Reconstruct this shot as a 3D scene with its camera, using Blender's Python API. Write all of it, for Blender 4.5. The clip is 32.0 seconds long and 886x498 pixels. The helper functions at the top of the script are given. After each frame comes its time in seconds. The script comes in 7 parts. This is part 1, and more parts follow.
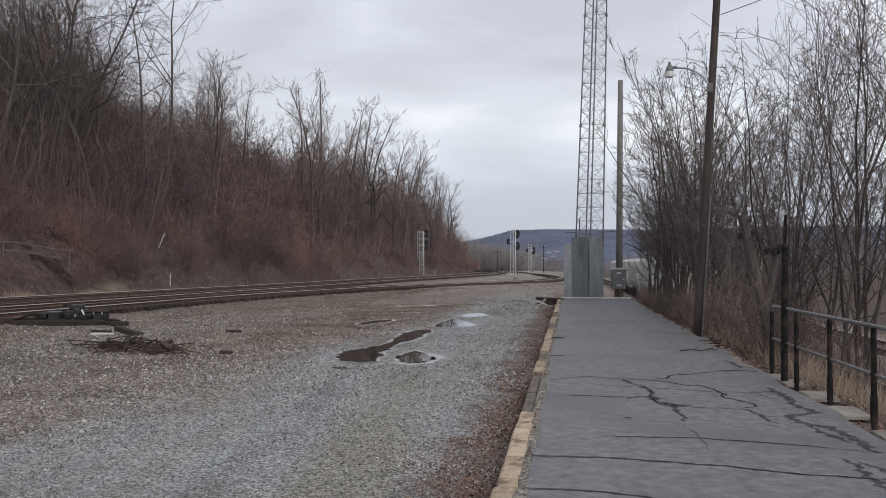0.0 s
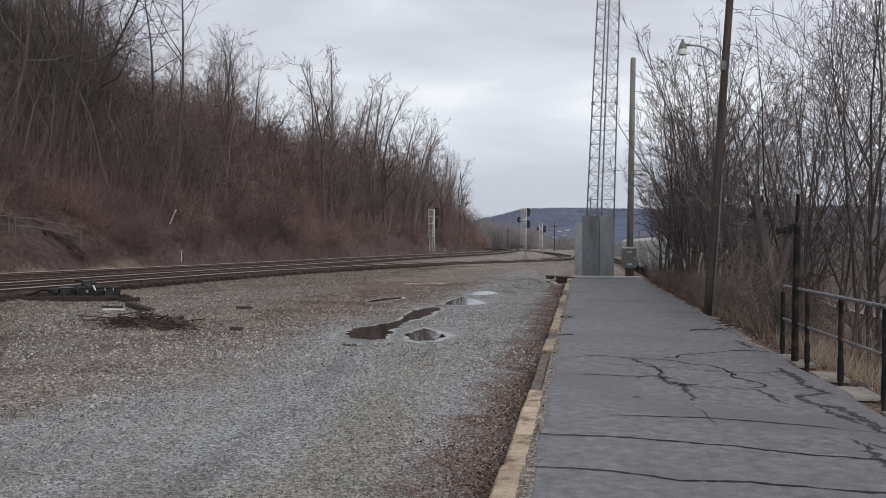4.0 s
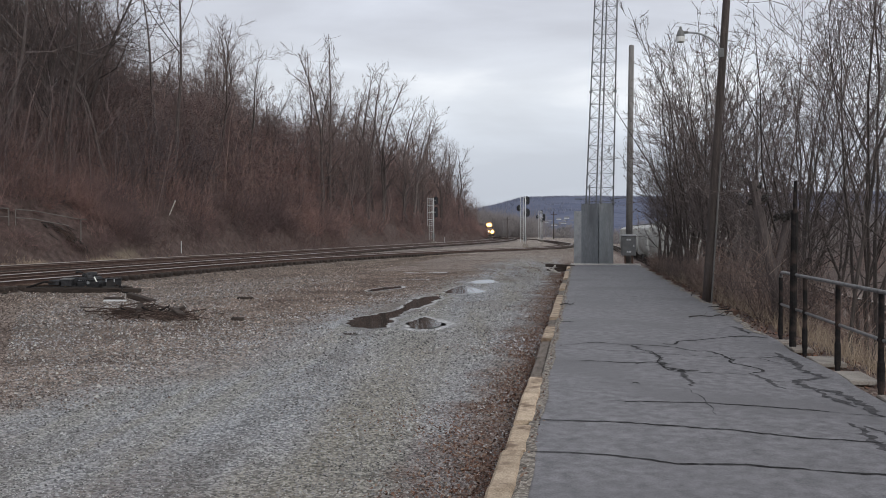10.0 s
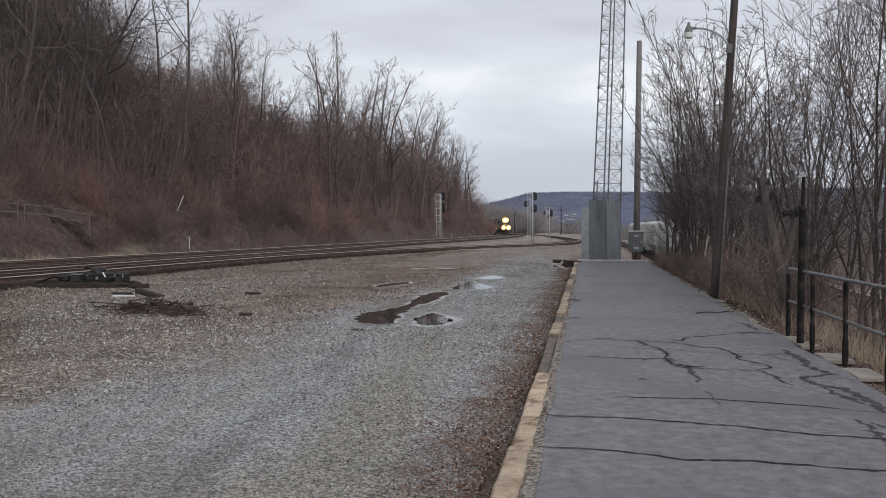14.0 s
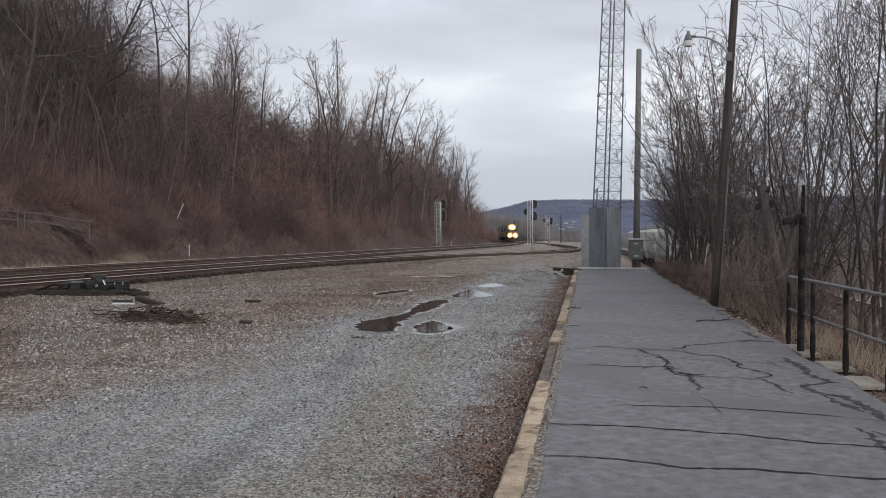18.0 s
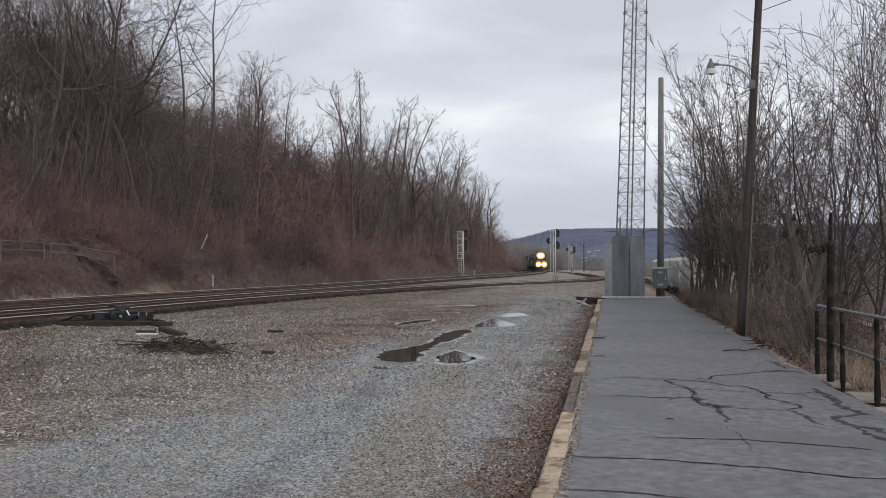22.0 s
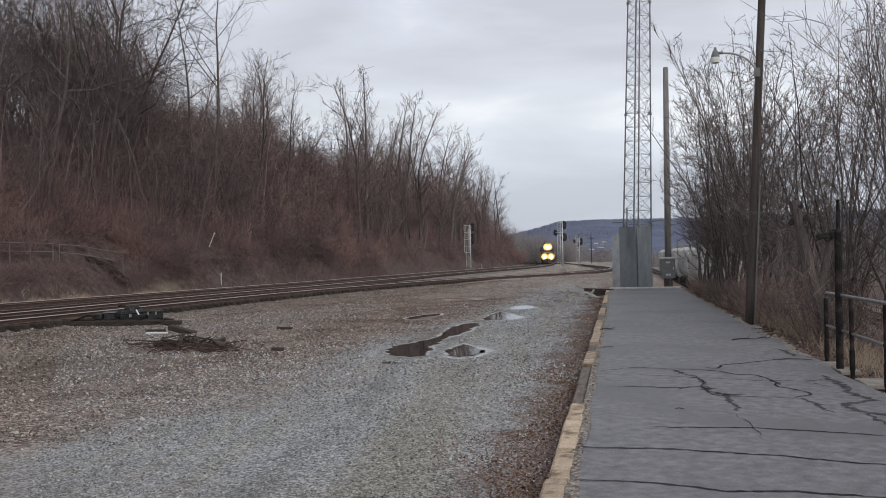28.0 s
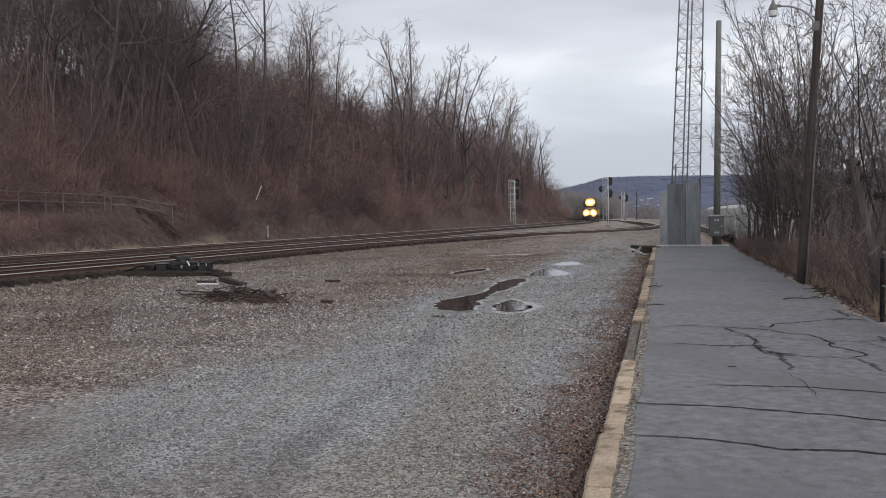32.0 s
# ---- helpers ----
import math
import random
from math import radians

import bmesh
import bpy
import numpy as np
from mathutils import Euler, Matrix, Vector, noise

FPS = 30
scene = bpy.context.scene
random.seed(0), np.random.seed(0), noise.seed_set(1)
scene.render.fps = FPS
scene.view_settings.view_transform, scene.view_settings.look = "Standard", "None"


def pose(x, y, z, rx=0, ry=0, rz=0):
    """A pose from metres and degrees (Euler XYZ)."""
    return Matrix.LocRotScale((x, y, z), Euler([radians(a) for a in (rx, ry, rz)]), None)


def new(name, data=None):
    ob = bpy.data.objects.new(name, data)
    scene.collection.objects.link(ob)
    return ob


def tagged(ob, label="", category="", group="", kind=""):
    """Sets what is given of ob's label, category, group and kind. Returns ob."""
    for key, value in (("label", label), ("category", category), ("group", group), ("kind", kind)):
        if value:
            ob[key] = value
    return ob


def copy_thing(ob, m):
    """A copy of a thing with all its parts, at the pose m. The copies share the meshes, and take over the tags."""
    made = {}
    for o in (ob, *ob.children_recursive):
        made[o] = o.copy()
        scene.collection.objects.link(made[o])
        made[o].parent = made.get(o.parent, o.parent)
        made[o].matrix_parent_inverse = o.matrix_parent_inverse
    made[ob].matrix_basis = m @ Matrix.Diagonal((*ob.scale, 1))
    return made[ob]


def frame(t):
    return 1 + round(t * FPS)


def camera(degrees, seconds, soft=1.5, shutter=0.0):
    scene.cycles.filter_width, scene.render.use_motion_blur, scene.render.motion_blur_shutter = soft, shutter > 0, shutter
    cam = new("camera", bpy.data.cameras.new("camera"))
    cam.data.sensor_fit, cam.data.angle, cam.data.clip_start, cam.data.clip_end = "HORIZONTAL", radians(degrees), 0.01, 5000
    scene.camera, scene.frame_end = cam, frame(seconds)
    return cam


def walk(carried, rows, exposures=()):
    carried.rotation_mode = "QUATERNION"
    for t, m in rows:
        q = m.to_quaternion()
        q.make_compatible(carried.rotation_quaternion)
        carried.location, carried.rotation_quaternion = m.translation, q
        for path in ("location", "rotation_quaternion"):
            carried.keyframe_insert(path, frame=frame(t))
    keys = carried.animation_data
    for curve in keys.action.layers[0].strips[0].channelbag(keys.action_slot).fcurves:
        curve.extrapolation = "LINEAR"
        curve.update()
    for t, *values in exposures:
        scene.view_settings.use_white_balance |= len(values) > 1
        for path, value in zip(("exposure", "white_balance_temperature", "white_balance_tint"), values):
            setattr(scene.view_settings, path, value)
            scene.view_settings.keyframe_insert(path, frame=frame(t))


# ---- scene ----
cam = camera(50.8, 32.0, soft=0.95)
# seconds, place in metres, then the three angles of pose()
PATH = [
    (0, -0.000, 0.000, 1.600, 90.972, 0.000, 7.697),
    (0.5, 0.007, 0.022, 1.598, 91.060, -0.135, 7.623),
    (1, 0.005, 0.026, 1.603, 91.106, -0.395, 7.440),
    (1.5, 0.012, 0.033, 1.599, 91.015, -0.559, 7.433),
    (2, 0.009, 0.028, 1.599, 90.961, -0.641, 7.469),
    (2.5, 0.012, 0.030, 1.597, 90.909, -0.688, 7.544),
    (3, 0.013, 0.032, 1.600, 90.889, -0.611, 7.561),
    (3.5, 0.011, 0.038, 1.595, 90.743, -0.531, 7.783),
    (4, 0.008, 0.033, 1.599, 89.617, -0.321, 8.344),
    (4.5, 0.011, 0.032, 1.597, 89.134, -0.275, 8.517),
    (6.5, 0.007, 0.000, 1.599, 88.751, -0.178, 8.537),
    (7, 0.010, 0.005, 1.597, 89.093, -0.107, 8.442),
    (7.5, 0.011, 0.010, 1.598, 89.323, -0.061, 8.393),
    (8, 0.015, -0.000, 1.596, 89.284, 0.211, 8.363),
    (8.5, 0.009, 0.011, 1.596, 89.225, 0.085, 8.250),
    (9, 0.011, 0.017, 1.601, 89.179, 0.157, 8.151),
    (9.5, 0.005, 0.009, 1.598, 89.031, -0.004, 8.179),
    (10, 0.015, -0.052, 1.599, 88.939, 0.111, 8.310),
    (10.5, 0.015, -0.064, 1.598, 88.950, 0.135, 8.297),
    (11, 0.016, -0.070, 1.599, 88.948, 0.136, 8.296),
    (11.5, 0.016, -0.060, 1.599, 88.930, 0.238, 8.388),
    (12, 0.012, -0.080, 1.601, 88.907, 0.218, 8.355),
    (12.5, 0.010, -0.080, 1.603, 88.923, 0.191, 8.396),
    (13, 0.014, -0.077, 1.600, 88.859, 0.057, 8.464),
    (13.5, 0.018, -0.072, 1.600, 88.764, 0.012, 8.654),
    (14, 0.016, -0.077, 1.603, 88.679, 0.044, 8.757),
    (14.5, 0.013, -0.079, 1.598, 88.722, 0.074, 8.967),
    (16.5, 0.016, -0.094, 1.605, 88.891, 0.165, 9.152),
    (17, 0.004, -0.100, 1.608, 89.011, 0.118, 9.045),
    (17.5, 0.008, -0.094, 1.603, 89.079, -0.056, 8.891),
    (18, 0.010, -0.084, 1.605, 89.156, 0.027, 8.746),
    (18.5, 0.009, -0.088, 1.601, 89.294, 0.024, 8.620),
    (19, 0.009, -0.077, 1.600, 89.361, 0.059, 8.523),
    (19.5, 0.011, -0.074, 1.607, 89.517, 0.091, 8.525),
    (20, 0.009, -0.066, 1.610, 89.928, 0.280, 8.604),
    (20.5, 0.013, -0.060, 1.605, 90.371, 0.246, 9.090),
    (21, 0.004, -0.025, 1.608, 90.628, 0.276, 9.642),
    (21.5, -0.003, -0.007, 1.607, 90.843, 0.259, 9.861),
    (22, 0.004, -0.009, 1.608, 90.961, 0.231, 10.135),
    (22.5, 0.001, -0.021, 1.608, 91.018, 0.250, 10.279),
    (23, -0.004, -0.026, 1.603, 91.109, 0.180, 10.308),
    (23.5, 0.004, -0.025, 1.607, 91.215, 0.321, 10.331),
    (24, 0.009, -0.035, 1.610, 91.368, 0.473, 10.340),
    (24.5, 0.008, -0.023, 1.606, 91.393, 0.755, 10.357),
    (25, 0.010, -0.028, 1.602, 91.261, 0.638, 10.331),
    (25.5, 0.001, -0.030, 1.602, 91.208, 0.629, 10.272),
    (27.5, 0.005, -0.027, 1.598, 90.629, 0.739, 10.468),
    (28, 0.006, -0.035, 1.607, 90.602, 1.259, 10.584),
    (28.5, 0.004, -0.047, 1.609, 90.748, 1.155, 10.631),
    (29, 0.016, -0.040, 1.602, 90.922, 1.058, 10.678),
    (29.5, 0.026, -0.003, 1.597, 89.282, 1.283, 10.670),
    (30, 0.065, 0.013, 1.588, 88.387, 1.749, 10.803),
    (30.5, 0.083, -0.002, 1.579, 88.286, 1.969, 13.349),
    (31, -0.044, -0.091, 1.595, 87.704, 1.699, 14.240),
    (31.5, -0.136, -0.113, 1.603, 88.138, 1.175, 13.466),
    (32, -0.092, -0.095, 1.609, 87.885, 0.659, 13.251),
]
walk(cam, [(t, pose(x, y, z, rx, ry, rz)) for t, x, y, z, rx, ry, rz in PATH])

# ---- overcast daylight ----
def build_world():
    world = bpy.data.worlds.new("overcast_sky")
    scene.world = world
    world.use_nodes = True
    nt = world.node_tree
    nt.nodes.clear()
    N, L = nt.nodes.new, nt.links.new
    out, bg = N("ShaderNodeOutputWorld"), N("ShaderNodeBackground")
    sky = N("ShaderNodeTexSky")
    sky.sky_type, sky.sun_disc = "NISHITA", False
    sky.sun_elevation, sky.sun_rotation = radians(32), radians(150)
    sky.air_density, sky.dust_density = 1.0, 3.0
    tc, sep = N("ShaderNodeTexCoord"), N("ShaderNodeSeparateXYZ")
    L(tc.outputs["Generated"], sep.inputs[0])
    # flat layered clouds: stretch the noise sideways
    mp = N("ShaderNodeMapping")
    mp.inputs["Scale"].default_value = (2.4, 2.4, 8.5)
    L(tc.outputs["Generated"], mp.inputs[0])
    n1 = N("ShaderNodeTexNoise")
    n1.inputs["Scale"].default_value, n1.inputs["Detail"].default_value, n1.inputs["Roughness"].default_value = 1.15, 6, 0.5
    n1.inputs["Distortion"].default_value = 0.25
    L(mp.outputs[0], n1.inputs["Vector"])
    cr = N("ShaderNodeValToRGB")
    e = cr.color_ramp.elements
    e[0].position, e[0].color = 0.38, (0.49, 0.51, 0.55, 1)
    e[1].position, e[1].color = 0.68, (0.80, 0.82, 0.85, 1)
    m = cr.color_ramp.elements.new(0.52)
    m.color = (0.58, 0.61, 0.66, 1)
    side, mass = N("ShaderNodeMath"), N("ShaderNodeMath")
    side.operation, mass.operation = "MULTIPLY", "ADD"
    side.inputs[1].default_value = 0.22
    L(sep.outputs["X"], side.inputs[0]), L(side.outputs[0], mass.inputs[1]), L(n1.outputs["Fac"], mass.inputs[0])
    L(mass.outputs[0], cr.inputs[0])
    # the cloud deck darkens towards the zenith and is pale near the horizon
    er = N("ShaderNodeValToRGB")
    f = er.color_ramp.elements
    f[0].position, f[0].color = 0.0, (0.92, 0.95, 1.0, 1)
    f[1].position, f[1].color = 0.6, (1.0, 1.0, 1.0, 1)
    for p, c in ((0.06, (0.98, 1.01, 1.06, 1)), (0.15, (1.14, 1.13, 1.12, 1)), (0.21, (1.05, 1.04, 1.06, 1)), (0.30, (1.06, 1.05, 1.08, 1))):
        q = er.color_ramp.elements.new(p)
        q.color = c
    L(sep.outputs["Z"], er.inputs[0])
    mul = N("ShaderNodeMix")
    mul.data_type, mul.blend_type = "RGBA", "MULTIPLY"
    mul.inputs[0].default_value = 1.0
    L(cr.outputs[0], mul.inputs[6]), L(er.outputs[0], mul.inputs[7])
    mix = N("ShaderNodeMix")
    mix.data_type = "RGBA"
    mix.inputs[0].default_value = 0.93
    sc = N("ShaderNodeMix")
    sc.data_type, sc.blend_type = "RGBA", "MULTIPLY"
    sc.inputs[0].default_value = 1.0
    sc.inputs[7].default_value = (0.12, 0.12, 0.12, 1)
    L(sky.outputs[0], sc.inputs[6])
    L(sc.outputs[2], mix.inputs[6]), L(mul.outputs[2], mix.inputs[7])
    L(mix.outputs[2], bg.inputs[0])
    bg.inputs[1].default_value = 1.2
    L(bg.outputs[0], out.inputs[0])


build_world()
sun_data = bpy.data.lights.new("sun", "SUN")
sun_data.energy, sun_data.angle, sun_data.color = 1.1, radians(25), (1.0, 0.97, 0.92)
sun = new("sun", sun_data)
sun.matrix_world = pose(0, 0, 30, 58, 0, 30)


# ---- materials ----
def mat(name, c1, c2, scale=3.0, rough=0.8, fine=40.0, bump=0.3, metal=0.0, stain=None, stain_scale=0.5, spec=0.3, dist=0.02, stretch=(1, 1, 1), rand=0.0, emit=None, strength=0.0):
    m = bpy.data.materials.new(name)
    m.use_nodes = True
    nt = m.node_tree
    N, L = nt.nodes.new, nt.links.new
    bs = nt.nodes["Principled BSDF"]
    bs.inputs["Roughness"].default_value, bs.inputs["Metallic"].default_value = rough, metal
    bs.inputs["Specular IOR Level"].default_value = spec
    tc, mp = N("ShaderNodeTexCoord"), N("ShaderNodeMapping")
    mp.inputs["Scale"].default_value = stretch
    if stretch == (1, 1, 1):
        mp.inputs["Rotation"].default_value = (0.5, 0.35, 0.6)
    L(tc.outputs["Object"], mp.inputs[0])
    a, b = N("ShaderNodeTexNoise"), N("ShaderNodeTexNoise")
    a.inputs["Scale"].default_value, a.inputs["Detail"].default_value = scale, 5
    b.inputs["Scale"].default_value, b.inputs["Detail"].default_value = fine, 3
    L(mp.outputs[0], a.inputs["Vector"]), L(mp.outputs[0], b.inputs["Vector"])
    av = N("ShaderNodeMix")
    av.inputs[0].default_value = 0.45
    L(a.outputs["Fac"], av.inputs[2]), L(b.outputs["Fac"], av.inputs[3])
    cr = N("ShaderNodeValToRGB")
    cr.color_ramp.elements[0].position, cr.color_ramp.elements[0].color = 0.36, (*c1, 1)
    cr.color_ramp.elements[1].position, cr.color_ramp.elements[1].color = 0.64, (*c2, 1)
    L(av.outputs[0], cr.inputs[0])
    col = cr.outputs[0]
    if stain:
        s, sr, mx = N("ShaderNodeTexNoise"), N("ShaderNodeValToRGB"), N("ShaderNodeMix")
        s.inputs["Scale"].default_value, s.inputs["Detail"].default_value = stain_scale, 7
        L(mp.outputs[0], s.inputs["Vector"])
        sr.color_ramp.elements[0].position, sr.color_ramp.elements[1].position = 0.5, 0.66
        L(s.outputs["Fac"], sr.inputs[0])
        mx.data_type = "RGBA"
        mx.inputs[7].default_value = (*stain, 1)
        L(sr.outputs[0], mx.inputs[0]), L(col, mx.inputs[6])
        col = mx.outputs[2]
    if rand:
        oi, hv, mr = N("ShaderNodeObjectInfo"), N("ShaderNodeHueSaturation"), N("ShaderNodeMapRange")
        mr.inputs["To Min"].default_value, mr.inputs["To Max"].default_value = 1 - rand, 1 + rand
        L(oi.outputs["Random"], mr.inputs["Value"]), L(mr.outputs[0], hv.inputs["Value"]), L(col, hv.inputs["Color"])
        col = hv.outputs[0]
    L(col, bs.inputs["Base Color"])
    if bump:
        bp = N("ShaderNodeBump")
        bp.inputs["Strength"].default_value, bp.inputs["Distance"].default_value = bump, dist
        L(b.outputs["Fac"], bp.inputs["Height"]), L(bp.outputs[0], bs.inputs["Normal"])
    if emit:
        bs.inputs["Emission Color"].default_value, bs.inputs["Emission Strength"].default_value = (*emit, 1), strength
    return m


def island_mat(name, colors, rough=0.85, patch=None, patch_scale=0.22):
    """Loose small pieces of one mesh, each with a tone of its own."""
    m = bpy.data.materials.new(name)
    m.use_nodes = True
    nt = m.node_tree
    bs = nt.nodes["Principled BSDF"]
    bs.inputs["Roughness"].default_value = rough
    bs.inputs["Specular IOR Level"].default_value = 0.25
    g, cr = nt.nodes.new("ShaderNodeNewGeometry"), nt.nodes.new("ShaderNodeValToRGB")
    cr.color_ramp.interpolation = "LINEAR"
    els = cr.color_ramp.elements
    els[0].color, els[1].color = (*colors[0], 1), (*colors[-1], 1)
    for i, c in enumerate(colors[1:-1]):
        els.new((i + 1) / (len(colors) - 1)).color = (*c, 1)
    nt.links.new(g.outputs["Random Per Island"], cr.inputs[0])
    col = cr.outputs[0]
    if patch:
        # species differ from patch to patch
        tc, n, pr, mx = nt.nodes.new("ShaderNodeTexCoord"), nt.nodes.new("ShaderNodeTexNoise"), nt.nodes.new("ShaderNodeValToRGB"), nt.nodes.new("ShaderNodeMix")
        n.inputs["Scale"].default_value, n.inputs["Detail"].default_value = patch_scale, 5
        nt.links.new(tc.outputs["Object"], n.inputs["Vector"]), nt.links.new(n.outputs["Fac"], pr.inputs[0])
        e = pr.color_ramp.elements
        e[0].position, e[0].color, e[1].position, e[1].color = 0.36, (*patch[0], 1), 0.64, (*patch[2], 1)
        e.new(0.5).color = (*patch[1], 1)
        mx.data_type, mx.blend_type = "RGBA", "MULTIPLY"
        mx.inputs[0].default_value = 1.0
        nt.links.new(col, mx.inputs[6]), nt.links.new(pr.outputs[0], mx.inputs[7])
        col = mx.outputs[2]
    nt.links.new(col, bs.inputs["Base Color"])
    return m


def ground_material():
    m = bpy.data.materials.new("gravel_and_soil")
    m.use_nodes = True
    nt = m.node_tree
    N, L = nt.nodes.new, nt.links.new
    bs = nt.nodes["Principled BSDF"]
    bs.inputs["Roughness"].default_value, bs.inputs["Specular IOR Level"].default_value = 0.9, 0.2
    tc, sep = N("ShaderNodeTexCoord"), N("ShaderNodeSeparateXYZ")
    L(tc.outputs["Object"], sep.inputs[0])

    def noise_fac(scale, detail=5, stretch=(1, 1, 1)):
        mp, n = N("ShaderNodeMapping"), N("ShaderNodeTexNoise")
        mp.inputs["Scale"].default_value = stretch
        if stretch == (1, 1, 1):
            mp.inputs["Rotation"].default_value = (0.5, 0.35, 0.6)
        n.inputs["Scale"].default_value, n.inputs["Detail"].default_value = scale, detail
        L(tc.outputs["Object"], mp.inputs[0]), L(mp.outputs[0], n.inputs["Vector"])
        return n.outputs["Fac"]

    def maths(op, a, b):
        n = N("ShaderNodeMath")
        n.operation = op
        for i, v in enumerate((a, b)):
            if isinstance(v, (int, float)):
                n.inputs[i].default_value = v
            else:
                L(v, n.inputs[i])
        return n.outputs[0]

    def mixc(fac, a, b):
        n = N("ShaderNodeMix")
        n.data_type = "RGBA"
        for i, v in ((0, fac), (6, a), (7, b)):
            if isinstance(v, tuple):
                n.inputs[i].default_value = (*v, 1)
            elif isinstance(v, (int, float)):
                n.inputs[i].default_value = v
            else:
                L(v, n.inputs[i])
        return n.outputs[2]

    def ramp(fac, *stops):
        n = N("ShaderNodeValToRGB")
        els = n.color_ramp.elements
        els[0].position, els[0].color = stops[0][0], (*stops[0][1], 1)
        els[1].position, els[1].color = stops[-1][0], (*stops[-1][1], 1)
        for p, c in stops[1:-1]:
            els.new(p).color = (*c, 1)
        L(fac, n.inputs[0])
        return n.outputs[0]

    def span(v, lo, hi):
        n = N("ShaderNodeMapRange")
        n.interpolation_type = "SMOOTHSTEP"
        n.inputs["From Min"].default_value, n.inputs["From Max"].default_value = lo, hi
        L(v, n.inputs["Value"])
        return n.outputs[0]

    wob = maths("MULTIPLY", maths("SUBTRACT", noise_fac(0.22, 4, (1, 0.5, 1)), 0.5), 3.6)
    # the road bends towards the track as it comes nearer
    bend = maths("MAXIMUM", maths("MINIMUM", maths("MULTIPLY", maths("SUBTRACT", sep.outputs["Y"], 20.0), 0.05), 0.5), -1.0)
    x = maths("SUBTRACT", maths("ADD", sep.outputs["X"], wob), maths("ADD", bend, 0.7))
    wx = maths("ADD", sep.outputs["X"], maths("MULTIPLY", maths("SUBTRACT", noise_fac(1.3, 5), 0.5), 1.5))
    stones = noise_fac(55, 3)
    vor = N("ShaderNodeTexVoronoi")
    vor.inputs["Scale"].default_value = 40
    tilt = N("ShaderNodeMapping")
    tilt.inputs["Rotation"].default_value = (0.4, 0.3, 0.7)
    L(tc.outputs["Object"], tilt.inputs[0]), L(tilt.outputs[0], vor.inputs["Vector"])
    vs = N("ShaderNodeSeparateColor")
    L(vor.outputs["Color"], vs.inputs[0])
    coarse = N("ShaderNodeTexVoronoi")
    coarse.inputs["Scale"].default_value = 24
    L(tilt.outputs[0], coarse.inputs["Vector"])
    cs = N("ShaderNodeSeparateColor")
    L(coarse.outputs["Color"], cs.inputs[0])
    big = maths("ADD", maths("MULTIPLY", stones, 0.3), maths("ADD", maths("MULTIPLY", cs.outputs[0], 0.5), maths("MULTIPLY", noise_fac(4, 5), 0.14)))
    grain = maths("ADD", maths("MULTIPLY", stones, 0.45), maths("ADD", maths("MULTIPLY", vs.outputs[0], 0.4), maths("MULTIPLY", noise_fac(7, 4), 0.15)))
    grey = ramp(grain, (0.25, (0.085, 0.088, 0.095)), (0.47, (0.265, 0.272, 0.286)), (0.72, (0.60, 0.60, 0.61)))
    olive = ramp(grain, (0.25, (0.08, 0.077, 0.067)), (0.47, (0.24, 0.23, 0.20)), (0.72, (0.50, 0.48, 0.425)))
    dark_grey = ramp(grain, (0.25, (0.05, 0.05, 0.052)), (0.48, (0.165, 0.166, 0.168)), (0.74, (0.42, 0.42, 0.42)))
    brown = ramp(big, (0.22, (0.056, 0.042, 0.036)), (0.46, (0.208, 0.166, 0.143)), (0.74, (0.52, 0.445, 0.395)))
    ballast = ramp(big, (0.22, (0.040, 0.029, 0.025)), (0.46, (0.180, 0.144, 0.124)), (0.74, (0.50, 0.43, 0.38)))
    litter = ramp(grain, (0.26, (0.045, 0.032, 0.026)), (0.48, (0.15, 0.084, 0.064)), (0.74, (0.28, 0.225, 0.19)))
    hill = ramp(noise_fac(2.2, 7), (0.3, (0.06, 0.042, 0.038)), (0.55, (0.11, 0.08, 0.072)), (0.75, (0.17, 0.125, 0.108)))
    straw = ramp(noise_fac(6, 6), (0.3, (0.20, 0.165, 0.115)), (0.7, (0.42, 0.36, 0.26)))
    green = ramp(noise_fac(3, 6), (0.3, (0.08, 0.085, 0.04)), (0.7, (0.19, 0.19, 0.10)))
    # bands of the yard, from the kerb to the foot of the hill
    # wheel tracks sweep slantwise over the road, from the near ground to the puddles
    q = maths("ADD", sep.outputs["X"], maths("MULTIPLY", sep.outputs["Y"], 0.11))
    sweep, lanes = N("ShaderNodeCombineXYZ"), N("ShaderNodeTexNoise")
    L(q, sweep.inputs[0]), L(maths("MULTIPLY", sep.outputs["Y"], 0.07), sweep.inputs[1])
    lanes.inputs["Scale"].default_value, lanes.inputs["Detail"].default_value, lanes.inputs["Roughness"].default_value = 1.25, 4, 0.6
    L(sweep.outputs[0], lanes.inputs["Vector"])
    patchy = noise_fac(0.8, 5)
    road = mixc(maths("MULTIPLY", span(lanes.outputs["Fac"], 0.46, 0.62), 0.75), grey, olive)
    road = mixc(maths("MULTIPLY", span(lanes.outputs["Fac"], 0.47, 0.36), maths("ADD", maths("MULTIPLY", patchy, 0.9), 0.15)), road, dark_grey)
    wq = maths("ADD", q, maths("MULTIPLY", maths("SUBTRACT", patchy, 0.5), 0.5))
    road = mixc(maths("MULTIPLY", maths("MULTIPLY", span(wq, -1.75, -1.25), span(wq, -0.45, -0.95)), 0.75), road, olive)
    for rut in (-2.05, -3.7):
        road = mixc(maths("MULTIPLY", maths("MULTIPLY", span(wq, rut - 0.26, rut - 0.06), span(wq, rut + 0.26, rut + 0.06)), maths("MULTIPLY", span(patchy, 0.35, 0.6), 0.7)), road, dark_grey)
